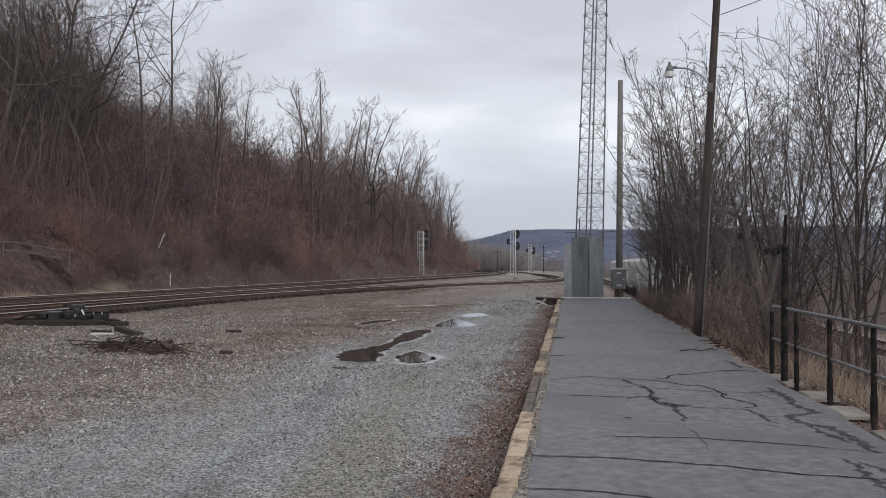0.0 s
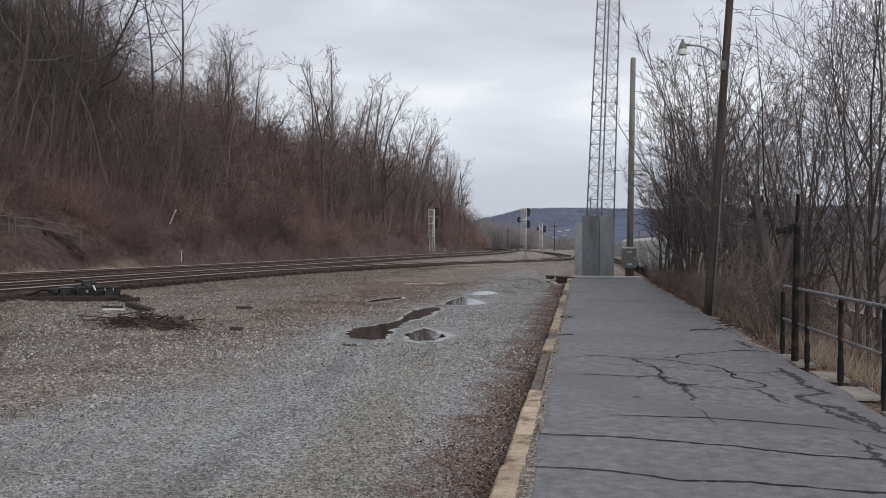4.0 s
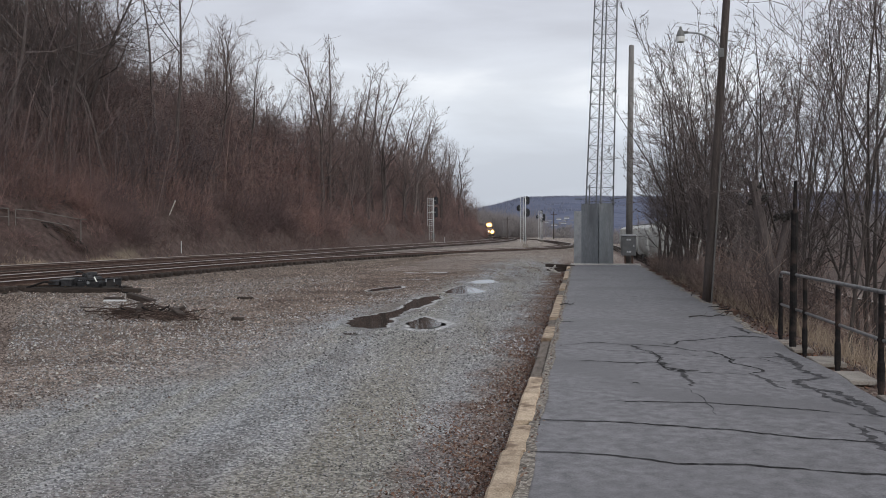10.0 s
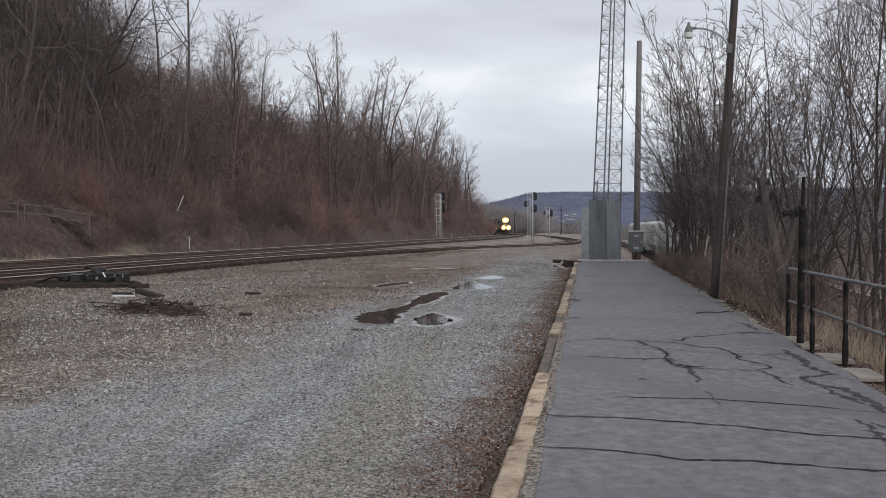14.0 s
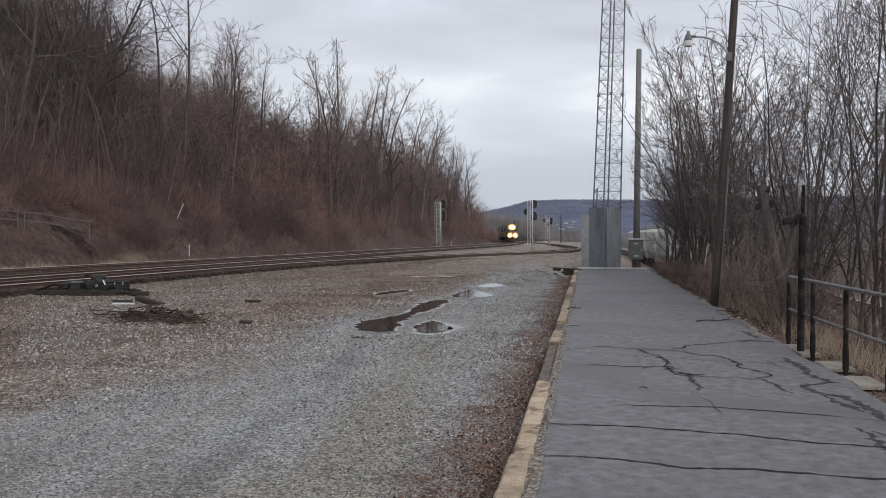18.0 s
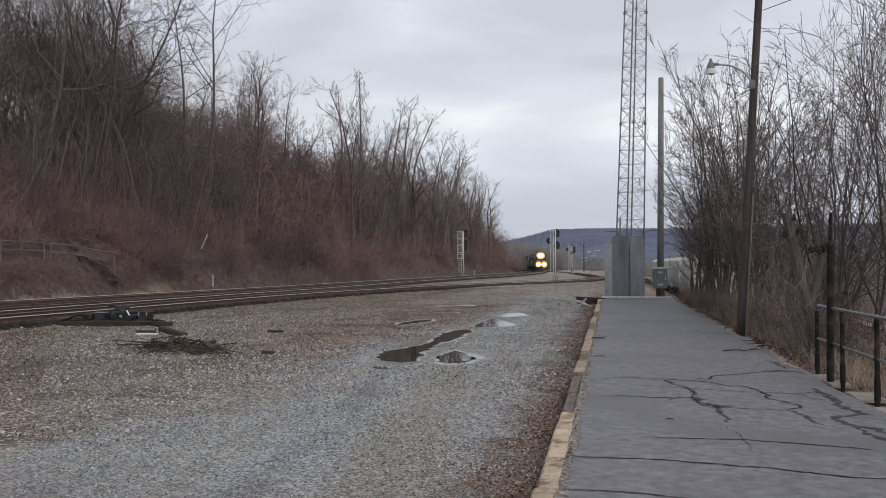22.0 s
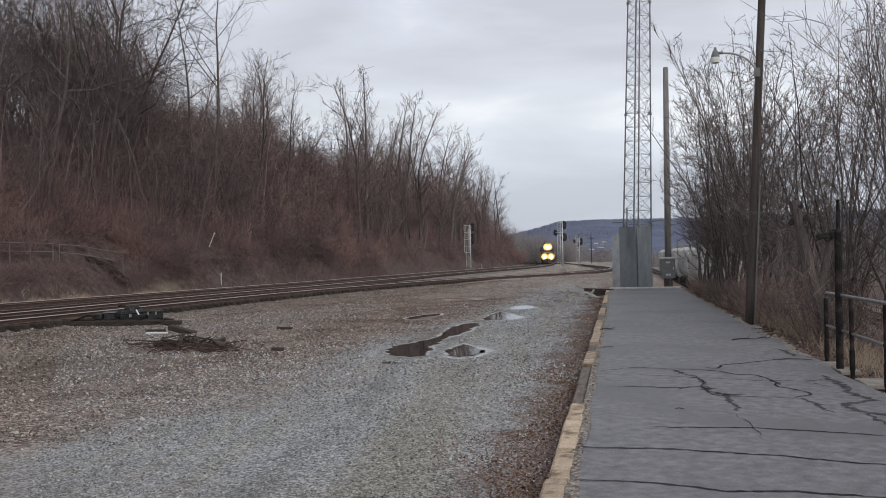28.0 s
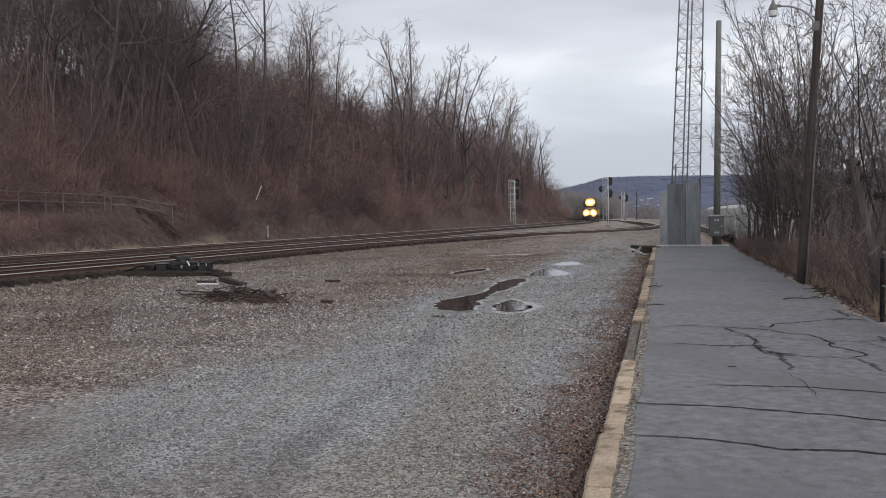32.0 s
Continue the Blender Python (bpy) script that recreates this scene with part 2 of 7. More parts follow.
    c = mixc(span(x, -5.3, -6.7), road, brown)
    c = mixc(span(x, -9.0, -11.0), c, ballast)
    c = mixc(maths("MULTIPLY", span(noise_fac(0.35, 6), 0.50, 0.62), maths("ADD", maths("MULTIPLY", span(x, -4.0, -6.5), 0.5), 0.2)), c, brown)
    damp = maths("MULTIPLY", span(noise_fac(0.5, 6, (0.5, 0.22, 1)), 0.50, 0.64), maths("MULTIPLY", span(sep.outputs["X"], -1.2, -2.4), 0.6))
    c = mixc(damp, c, mixc(0.5, brown, (0.07, 0.056, 0.048)))
    c = mixc(maths("MULTIPLY", span(noise_fac(0.8, 6, (0.35, 0.9, 1)), 0.56, 0.68), maths("MULTIPLY", span(x, -5.5, -7.5), 0.6)), c, (0.06, 0.046, 0.04))
    # a worn brownish lane along the road
    lane2 = maths("MULTIPLY", span(wx, -2.9, -2.2), span(wx, -1.2, -1.8))
    c = mixc(maths("MULTIPLY", lane2, 0.32), c, ramp(grain, (0.28, (0.09, 0.075, 0.055)), (0.48, (0.21, 0.178, 0.135)), (0.72, (0.40, 0.35, 0.28))))
    # soaked black soil under the heap of scrap
    hx, hy = maths("DIVIDE", maths("SUBTRACT", sep.outputs["X"], -9.3), 2.6), maths("DIVIDE", maths("SUBTRACT", sep.outputs["Y"], 16.6), 3.6)
    heap = maths("ADD", maths("SQRT", maths("ADD", maths("MULTIPLY", hx, hx), maths("MULTIPLY", hy, hy)), 0), maths("MULTIPLY", maths("SUBTRACT", noise_fac(1.1, 5), 0.5), 2.2))
    c = mixc(maths("MULTIPLY", span(heap, 1.15, 0.5), 0.38), c, (0.085, 0.062, 0.052))
    c = mixc(maths("MULTIPLY", span(wx, -1.55, -0.85), 0.85), c, litter)
    c = mixc(span(sep.outputs["X"], 3.0, 3.4), c, hill)
    c = mixc(maths("MULTIPLY", span(sep.outputs["X"], 5.0, 6.5), span(sep.outputs["X"], 10.5, 9.0)), c, green)
    c = mixc(maths("MULTIPLY", span(sep.outputs["X"], 8.0, 8.6), span(sep.outputs["X"], 19.0, 17.0)), c, brown)
    # paler tan soil far off, with some of the headlights' glow painted in
    c = mixc(maths("MULTIPLY", span(maths("ADD", sep.outputs["Y"], maths("MULTIPLY", wob, 6)), 48, 78), span(sep.outputs["X"], 3.2, 2.6)), c, ramp(big, (0.22, (0.10, 0.086, 0.075)), (0.46, (0.27, 0.23, 0.20)), (0.74, (0.54, 0.475, 0.42))))
    c = mixc(maths("MULTIPLY", maths("MULTIPLY", span(sep.outputs["Y"], 60, 90), span(noise_fac(0.45, 7), 0.44, 0.6)), 0.6), c, (0.125, 0.10, 0.083))
    c = mixc(span(maths("ADD", maths("ADD", sep.outputs["X"], maths("MULTIPLY", wob, 0.3)), maths("MULTIPLY", sep.outputs["Y"], -0.045)), -29.9, -31.5), c, hill)
    c = mixc(maths("MULTIPLY", maths("MULTIPLY", span(sep.outputs["X"], -28.5, -29.6), span(sep.outputs["X"], -30.7, -30.2)), maths("MULTIPLY", maths("MULTIPLY", span(sep.outputs["Y"], 64, 54), span(sep.outputs["Y"], 36, 44)), span(noise_fac(0.5, 5), 0.4, 0.55))), c, straw)
    c = mixc(span(sep.outputs["Y"], 330, 420), c, hill)
    L(c, bs.inputs["Base Color"])
    bp = N("ShaderNodeBump")
    bp.inputs["Strength"].default_value, bp.inputs["Distance"].default_value = 0.9, 0.03
    relief = maths("SUBTRACT", maths("ADD", grain, maths("MULTIPLY", cs.outputs[1], 0.3)), maths("ADD", maths("MULTIPLY", vor.outputs["Distance"], 0.7), maths("MULTIPLY", coarse.outputs["Distance"], 0.5)))
    L(relief, bp.inputs["Height"]), L(bp.outputs[0], bs.inputs["Normal"])
    return m


M_GROUND = ground_material()
M_ASPHALT = mat("worn_asphalt", (0.105, 0.102, 0.108), (0.228, 0.221, 0.233), 9.0, 0.62, 70, 0.5, stain=(0.138, 0.134, 0.141), stain_scale=0.45, dist=0.01, spec=0.22)
M_CRACK = mat("crack_seal", (0.018, 0.018, 0.019), (0.062, 0.06, 0.061), 5, 0.95, 40, 0.4, spec=0.02)
M_SMEAR = mat("damp_patch", (0.035, 0.034, 0.036), (0.115, 0.112, 0.117), 9, 0.9, 40, 0.3, spec=0.08)
M_STONE = mat("yellowed_kerb_stone", (0.28, 0.212, 0.148), (0.58, 0.462, 0.345), 5, 0.85, 60, 0.6, stain=(0.17, 0.118, 0.082), stain_scale=6, rand=0.18)
M_OLDKERB = mat("weathered_timber", (0.095, 0.077, 0.066), (0.25, 0.208, 0.175), 3, 0.85, 30, 0.5, stretch=(6, 1, 6), rand=0.2)
M_CONC = mat("old_concrete", (0.17, 0.152, 0.135), (0.33, 0.30, 0.268), 3, 0.85, 60, 0.4, stain=(0.16, 0.13, 0.11), stain_scale=2.5, rand=0.12)
M_ROOT = mat("dark_wet_root", (0.022, 0.0145, 0.0115), (0.08, 0.052, 0.041), 6, 0.8, 30, 0.4)
M_HEAPSOIL = mat("dark_crumbled_earth", (0.04, 0.029, 0.024), (0.26, 0.20, 0.17), 5, 0.95, 30, 1.0, dist=0.05)
M_RUSTBLOCK = mat("rust_stained_block", (0.10, 0.065, 0.05), (0.20, 0.13, 0.10), 4, 0.9, 50, 0.5)
M_TIE = mat("creosote_tie", (0.018, 0.0135, 0.012), (0.065, 0.05, 0.042), 3, 0.85, 30, 0.5, stretch=(1, 6, 6), rand=0.3)
M_RAILSIDE = mat("rusty_rail_web", (0.042, 0.025, 0.02), (0.09, 0.054, 0.043), 3, 0.8, 30, 0.3)
M_RAILHEAD = mat("worn_rail_head", (0.38, 0.33, 0.31), (0.56, 0.51, 0.48), 1.2, 0.3, 20, 0.1, metal=0.45)
M_RAILDULL = mat("rusty_rail_head", (0.10, 0.068, 0.056), (0.18, 0.13, 0.11), 1.5, 0.7, 20, 0.1)
M_PLATE = mat("rusty_plate", (0.06, 0.04, 0.03), (0.13, 0.09, 0.07), 8, 0.8, 40, 0.3)
M_GALV = mat("galvanised_steel", (0.26, 0.275, 0.29), (0.40, 0.415, 0.43), 3, 0.5, 30, 0.1, metal=0.6)
M_PANEL = mat("weathered_sheet_steel", (0.204, 0.222, 0.240), (0.300, 0.322, 0.342), 1.5, 0.55, 12, 0.1, metal=0.35, stain=(0.185, 0.198, 0.212), stain_scale=0.9, stretch=(1, 1, 0.4))
M_GREYPAINT = mat("grey_painted_steel", (0.13, 0.133, 0.133), (0.19, 0.193, 0.193), 4, 0.5, 30, 0.1)
M_TOWER = mat("dull_galvanised_lattice", (0.13, 0.135, 0.145), (0.21, 0.217, 0.23), 3, 0.55, 30, 0.1, metal=0.3)
M_SHRUB = mat("red_brown_thicket_twigs", (0.14, 0.096, 0.089), (0.285, 0.202, 0.185), 0.5, 0.9, 4, 0.0, rand=0.35)
M_LIGHTGREY = mat("pale_grey_metal", (0.48, 0.49, 0.50), (0.62, 0.63, 0.64), 4, 0.5, 30, 0.1)
M_BLACK = mat("black_painted_steel", (0.012, 0.0115, 0.012), (0.026, 0.024, 0.024), 6, 0.85, 40, 0.2, spec=0.06, stain=(0.05, 0.038, 0.034), stain_scale=7)
M_SIGNALBLACK = mat("matt_black_signal", (0.012, 0.013, 0.016), (0.03, 0.032, 0.037), 3, 0.6, 30, 0.1)
M_POLE = mat("weathered_pole_wood", (0.046, 0.037, 0.034), (0.105, 0.086, 0.08), 2, 0.85, 25, 0.5, stretch=(7, 7, 0.5), stain=(0.051, 0.041, 0.036), stain_scale=1.2)
M_PIPE = mat("weathered_grey_pipe", (0.115, 0.102, 0.096), (0.20, 0.182, 0.17), 4, 0.6, 40, 0.1, metal=0.2)
M_GREYPOLE = mat("silvered_pole_wood", (0.135, 0.129, 0.125), (0.24, 0.231, 0.223), 2, 0.85, 25, 0.5, stretch=(7, 7, 0.5))
M_LENSWHITE = mat("frosted_refractor", (0.62, 0.63, 0.62), (0.75, 0.76, 0.75), 6, 0.35, 40, 0.1)
M_BARK_L = mat("grey_brown_bark", (0.055, 0.046, 0.046), (0.13, 0.108, 0.102), 3, 0.9, 30, 0.5, stretch=(3, 3, 0.6), rand=0.3)
M_TWIG_L = mat("dull_brown_twigs", (0.103, 0.080, 0.073), (0.207, 0.159, 0.150), 1.0, 0.9, 8, 0.0, rand=0.3)
M_BARK_R = mat("dark_grey_bark", (0.036, 0.030, 0.028), (0.10, 0.084, 0.078), 3, 0.9, 30, 0.5, stretch=(3, 3, 0.6), rand=0.25)
M_TWIG_R = mat("grey_twigs", (0.082, 0.067, 0.064), (0.18, 0.148, 0.14), 1.0, 0.9, 8, 0.0, rand=0.25)
M_FUZZ = island_mat("mauve_brown_twig_mass", ((0.102, 0.070, 0.068), (0.204, 0.139, 0.135), (0.153, 0.101, 0.103), (0.265, 0.182, 0.166), (0.133, 0.096, 0.091), (0.194, 0.144, 0.128), (0.122, 0.080, 0.080)), patch=((0.42, 0.41, 0.43), (0.86, 0.82, 0.81), (1.3, 1.15, 1.09)), patch_scale=0.16)
M_SAPLING = island_mat("grey_brown_saplings", ((0.075, 0.061, 0.061), (0.18, 0.143, 0.137), (0.105, 0.083, 0.083), (0.25, 0.195, 0.178), (0.085, 0.07, 0.07), (0.20, 0.157, 0.148)), patch=((0.62, 0.62, 0.66), (1.0, 0.95, 0.95), (1.4, 1.18, 1.12)), patch_scale=0.11)
M_BANKTWIG = island_mat("tan_and_reddish_bank_twigs", ((0.10, 0.073, 0.066), (0.30, 0.235, 0.20), (0.15, 0.108, 0.095), (0.42, 0.345, 0.295), (0.08, 0.061, 0.056), (0.24, 0.172, 0.148)), patch=((0.45, 0.44, 0.46), (0.9, 0.85, 0.85), (1.3, 1.15, 1.1)), patch_scale=0.45)
M_BRUSH = island_mat("mixed_brown_brush", ((0.081, 0.054, 0.050), (0.162, 0.108, 0.100), (0.111, 0.074, 0.068), (0.206, 0.145, 0.123), (0.096, 0.062, 0.057)))
M_GRASS = island_mat("dry_pale_grass", ((0.20, 0.15, 0.105), (0.40, 0.315, 0.235), (0.27, 0.205, 0.15), (0.47, 0.38, 0.29)))
M_LEAF = island_mat("brown_leaf_litter", ((0.05, 0.028, 0.021), (0.195, 0.096, 0.062), (0.11, 0.058, 0.041), (0.27, 0.18, 0.13), (0.075, 0.043, 0.033), (0.165, 0.086, 0.06), (0.32, 0.255, 0.20)))
M_PEBBLE = island_mat("mixed_grey_stones", ((0.03, 0.03, 0.031), (0.33, 0.33, 0.335), (0.07, 0.069, 0.068), (0.58, 0.577, 0.565), (0.05, 0.049, 0.048), (0.30, 0.298, 0.30), (0.11, 0.108, 0.106), (0.50, 0.49, 0.48), (0.04, 0.04, 0.041)), patch=((0.70, 0.68, 0.67), (1.0, 0.985, 0.975), (1.14, 1.14, 1.18)), patch_scale=0.45)
M_ROUGHSTONE = island_mat("mixed_brown_stones", ((0.031, 0.024, 0.021), (0.194, 0.151, 0.127), (0.061, 0.048, 0.041), (0.286, 0.230, 0.199), (0.046, 0.036, 0.030), (0.224, 0.178, 0.152), (0.082, 0.061, 0.051), (0.194, 0.151, 0.127), (0.056, 0.043, 0.037), (0.571, 0.490, 0.437)), patch=((0.6, 0.55, 0.52), (1.0, 0.95, 0.92), (1.25, 1.19, 1.15)), patch_scale=0.6)
M_PALECHIP = island_mat("pale_stone_chips", ((0.32, 0.30, 0.27), (0.58, 0.56, 0.52), (0.42, 0.40, 0.37), (0.66, 0.64, 0.61)))
M_BALLASTSTONE = island_mat("mixed_grey_ballast_stones", ((0.020, 0.016, 0.014), (0.163, 0.134, 0.116), (0.051, 0.041, 0.035), (0.214, 0.178, 0.154), (0.031, 0.025, 0.022), (0.306, 0.259, 0.228), (0.061, 0.049, 0.042), (0.194, 0.161, 0.141), (0.041, 0.033, 0.028), (0.632, 0.557, 0.503)), patch=((0.68, 0.62, 0.58), (1.0, 0.93, 0.88), (1.2, 1.13, 1.07)), patch_scale=0.5)
M_HOPPER = mat("dull_silver_wagon_paint", (0.44, 0.44, 0.42), (0.58, 0.58, 0.56), 0.8, 0.6, 12, 0.05, stain=(0.36, 0.34, 0.31), stain_scale=0.7, stretch=(1, 1, 0.4))
M_DARKSTEEL = mat("dark_running_gear", (0.02, 0.018, 0.017), (0.05, 0.044, 0.04), 5, 0.7, 30, 0.2)
M_LOCO = mat("dull_grey_locomotive_paint", (0.06, 0.055, 0.055), (0.10, 0.09, 0.088), 2, 0.45, 20, 0.05)
M_LOCOYEL = mat("safety_yellow_paint", (0.55, 0.36, 0.03), (0.65, 0.44, 0.05), 3, 0.5, 20, 0.05)
M_GLASSDARK = mat("cab_window_glass", (0.01, 0.012, 0.014), (0.02, 0.022, 0.025), 2, 0.08, 10, 0.0, spec=0.6)
M_HEADLIGHT = mat("lit_headlight", (0.9, 0.8, 0.6), (1, 0.9, 0.7), 2, 0.3, 10, 0, emit=(1.0, 0.60, 0.13), strength=1.5)
M_BULB = mat("glaring_lamp_core", (1, 0.9, 0.7), (1, 0.95, 0.8), 2, 0.3, 10, 0, emit=(1.0, 0.72, 0.34), strength=40)
# emissive orange that imitates the glare round the lit lamps
M_GLAREHALO = mat("orange_glare_halo", (0.8, 0.6, 0.3), (0.9, 0.7, 0.4), 2, 0.3, 10, 0, emit=(1.0, 0.36, 0.035), strength=0.9)
# the blue-grey of ridge and crest woods is distance haze put into the colour
M_HILL = mat("haze_tinted_hill", (0.112, 0.127, 0.186), (0.16, 0.174, 0.236), 0.02, 1.0, 0.06, 0.6, dist=8, spec=0.0)
M_RIDGEWOOD = island_mat("haze_tinted_ridge_woods", ((0.108, 0.122, 0.178), (0.155, 0.168, 0.228), (0.13, 0.144, 0.198)))
# valley woods: tones paled and greyed to carry the haze
M_FARWOOD = island_mat("haze_paled_woods", ((0.15, 0.135, 0.135), (0.23, 0.21, 0.205), (0.19, 0.17, 0.17), (0.27, 0.245, 0.235)))
# evergreen lightened towards grey, haze mixed into its colours
M_EVERGREEN = island_mat("hazy_evergreen", ((0.08, 0.088, 0.096), (0.125, 0.133, 0.14), (0.10, 0.11, 0.116)))
M_WHITEWALL = mat("white_house_siding", (0.55, 0.56, 0.58), (0.70, 0.71, 0.73), 0.8, 0.8, 5, 0.1)
M_ROOF = mat("grey_shingle_roof", (0.12, 0.12, 0.13), (0.2, 0.2, 0.21), 0.8, 0.8, 5, 0.1)
M_WHITEPIPE = mat("white_plastic", (0.6, 0.6, 0.58), (0.75, 0.75, 0.72), 6, 0.5, 40, 0.1)
M_RUBBLE = mat("broken_pale_concrete", (0.42, 0.40, 0.38), (0.62, 0.60, 0.57), 5, 0.85, 40, 0.5)
# grey covers painted lighter than the machine, for sky reflected on their tops
M_SWITCHTOP = mat("sky_lit_grey_cover", (0.010, 0.010, 0.012), (0.050, 0.050, 0.055), 7, 0.6, 30, 0.2, stain=(0.015, 0.014, 0.014), stain_scale=5)
M_SWITCH = mat("dark_grey_machine_paint", (0.008, 0.009, 0.010), (0.028, 0.028, 0.032), 5, 0.8, 30, 0.2, stain=(0.042, 0.038, 0.036), stain_scale=3)


def water_material():
    m = bpy.data.materials.new("still_muddy_water")
    m.use_nodes = True
    nt = m.node_tree
    bs = nt.nodes["Principled BSDF"]
    bs.inputs["Base Color"].default_value = (0.045, 0.038, 0.032, 1)
    bs.inputs["Roughness"].default_value, bs.inputs["IOR"].default_value = 0.02, 1.33
    n, b = nt.nodes.new("ShaderNodeTexNoise"), nt.nodes.new("ShaderNodeBump")
    n.inputs["Scale"].default_value = 9
    b.inputs["Strength"].default_value, b.inputs["Distance"].default_value = 0.006, 0.004
    nt.links.new(n.outputs["Fac"], b.inputs["Height"]), nt.links.new(b.outputs[0], bs.inputs["Normal"])
    return m


M_WATER = water_material()


def gravel_material(name, low, mid, high, scale, rough):
    m = bpy.data.materials.new(name)
    m.use_nodes = True
    nt = m.node_tree
    N, L = nt.nodes.new, nt.links.new
    bs = nt.nodes["Principled BSDF"]
    bs.inputs["Roughness"].default_value = rough
    tc, v, n, mx, cr, sp = N("ShaderNodeTexCoord"), N("ShaderNodeTexVoronoi"), N("ShaderNodeTexNoise"), N("ShaderNodeMix"), N("ShaderNodeValToRGB"), N("ShaderNodeSeparateColor")
    v.inputs["Scale"].default_value, n.inputs["Scale"].default_value, n.inputs["Detail"].default_value = scale, scale * 0.3, 6
    L(tc.outputs["Object"], v.inputs["Vector"]), L(tc.outputs["Object"], n.inputs["Vector"])
    L(v.outputs["Color"], sp.inputs[0])
    mx.inputs[0].default_value = 0.5
    L(sp.outputs[0], mx.inputs[2]), L(n.outputs["Fac"], mx.inputs[3])
    els = cr.color_ramp.elements
    els[0].position, els[0].color, els[1].position, els[1].color = 0.2, (*low, 1), 0.8, (*high, 1)
    els.new(0.5).color = (*mid, 1)
    L(mx.outputs[0], cr.inputs[0]), L(cr.outputs[0], bs.inputs["Base Color"])
    bp = N("ShaderNodeBump")
    bp.inputs["Strength"].default_value, bp.inputs["Distance"].default_value = 1.0, 0.04
    L(mx.outputs[0], bp.inputs["Height"]), L(bp.outputs[0], bs.inputs["Normal"])
    return m


M_BALLAST = gravel_material("track_ballast", (0.035, 0.027, 0.024), (0.12, 0.095, 0.083), (0.32, 0.275, 0.245), 14, 0.9)
M_JOINT = gravel_material("crumbled_grit", (0.06, 0.05, 0.042), (0.19, 0.165, 0.14), (0.42, 0.38, 0.33), 40, 0.95)
# wet silt; the same pale tone paints the glint round the water
M_SILTGLINT = gravel_material("pale_silt_and_glint", (0.15, 0.146, 0.142), (0.34, 0.336, 0.33), (0.62, 0.61, 0.60), 20, 0.35)
M_WETGRAVEL = gravel_material("wet_gravel", (0.05, 0.046, 0.043), (0.12, 0.112, 0.105), (0.28, 0.265, 0.25), 24, 0.32)


# ---- mesh helpers ----
class Geo:
    """A growing list of vertices and faces."""

    def __init__(self):
        self.v, self.f = [], []

    def add(self, vs, fs):
        k = len(self.v)
        self.v.extend(vs)
        self.f.extend([tuple(i + k for i in q) for q in fs])
        return self

    def box(self, x0, x1, y0, y1, z0, z1, bev=0.0, m=None):
        """A box with its vertical and top edges chamfered by bev."""
        b = min(bev, (x1 - x0) / 3, (y1 - y0) / 3, (z1 - z0) / 3)
        if b > 0:
            def ring(i, z):
                return [(x0 + b + i, y0 + i, z), (x1 - b - i, y0 + i, z), (x1 - i, y0 + b + i, z), (x1 - i, y1 - b - i, z),
                        (x1 - b - i, y1 - i, z), (x0 + b + i, y1 - i, z), (x0 + i, y1 - b - i, z), (x0 + i, y0 + b + i, z)]
            vs = ring(0, z0) + ring(0, z1 - b) + ring(b * 0.8, z1)
            fs = [tuple(range(7, -1, -1)), tuple(range(16, 24))]
            for r in (0, 8):
                fs += [(r + i, r + (i + 1) % 8, r + 8 + (i + 1) % 8, r + 8 + i) for i in range(8)]
        else:
            vs = [(x, y, z) for z in (z0, z1) for x, y in ((x0, y0), (x1, y0), (x1, y1), (x0, y1))]
            fs = [(3, 2, 1, 0), (4, 5, 6, 7), (0, 1, 5, 4), (1, 2, 6, 5), (2, 3, 7, 6), (3, 0, 4, 7)]
        if m is not None:
            vs = [tuple(m @ Vector(v)) for v in vs]
        return self.add(vs, fs)

    def tube(self, pts, radii, n=8, caps=True):
        """A round rod through pts."""
        pts = [Vector(p) for p in pts]
        if isinstance(radii, (int, float)):
            radii = [radii] * len(pts)
        vs, fs = [], []
        side = None
        for i, p in enumerate(pts):
            d = (pts[min(i + 1, len(pts) - 1)] - pts[max(i - 1, 0)]).normalized()
            if side is None:
                side = d.orthogonal().normalized()
            side = (side - d * side.dot(d))
            side = side.normalized() if side.length > 1e-6 else d.orthogonal().normalized()
            up = d.cross(side)
            for k in range(n):
                a = 2 * math.pi * k / n
                vs.append(tuple(p + (side * math.cos(a) + up * math.sin(a)) * radii[i]))
        for i in range(len(pts) - 1):
            fs += [(i * n + k, i * n + (k + 1) % n, (i + 1) * n + (k + 1) % n, (i + 1) * n + k) for k in range(n)]
        if caps:
            fs += [tuple(range(n - 1, -1, -1)), tuple(range((len(pts) - 1) * n, len(pts) * n))]
        return self.add(vs, fs)

    def disc(self, c, axis, r0, r1, length, n=16):
        a = Vector(axis).normalized()
        return self.tube([Vector(c), Vector(c) + a * length], [r0, r1], n)

    def mesh(self, name, material, smooth=False):
        me = bpy.data.meshes.new(name)
        me.from_pydata(self.v, [], self.f)
        me.materials.append(material)
        if smooth:
            me.polygons.foreach_set("use_smooth", [True] * len(me.polygons))
        me.update()
        return me


def array_mesh(name, verts, faces, material):
    """A mesh out of numpy arrays; all faces have the same number of corners."""
    me = bpy.data.meshes.new(name)
    n, k = faces.shape
    me.vertices.add(len(verts))
    me.vertices.foreach_set("co", verts.astype(np.float32).ravel())
    me.loops.add(n * k)
    me.loops.foreach_set("vertex_index", faces.astype(np.int32).ravel())
    me.polygons.add(n)
    me.polygons.foreach_set("loop_start", np.arange(0, n * k, k, dtype=np.int32))
    me.materials.append(material)
    me.update(calc_edges=True)
    me.validate()
    return me


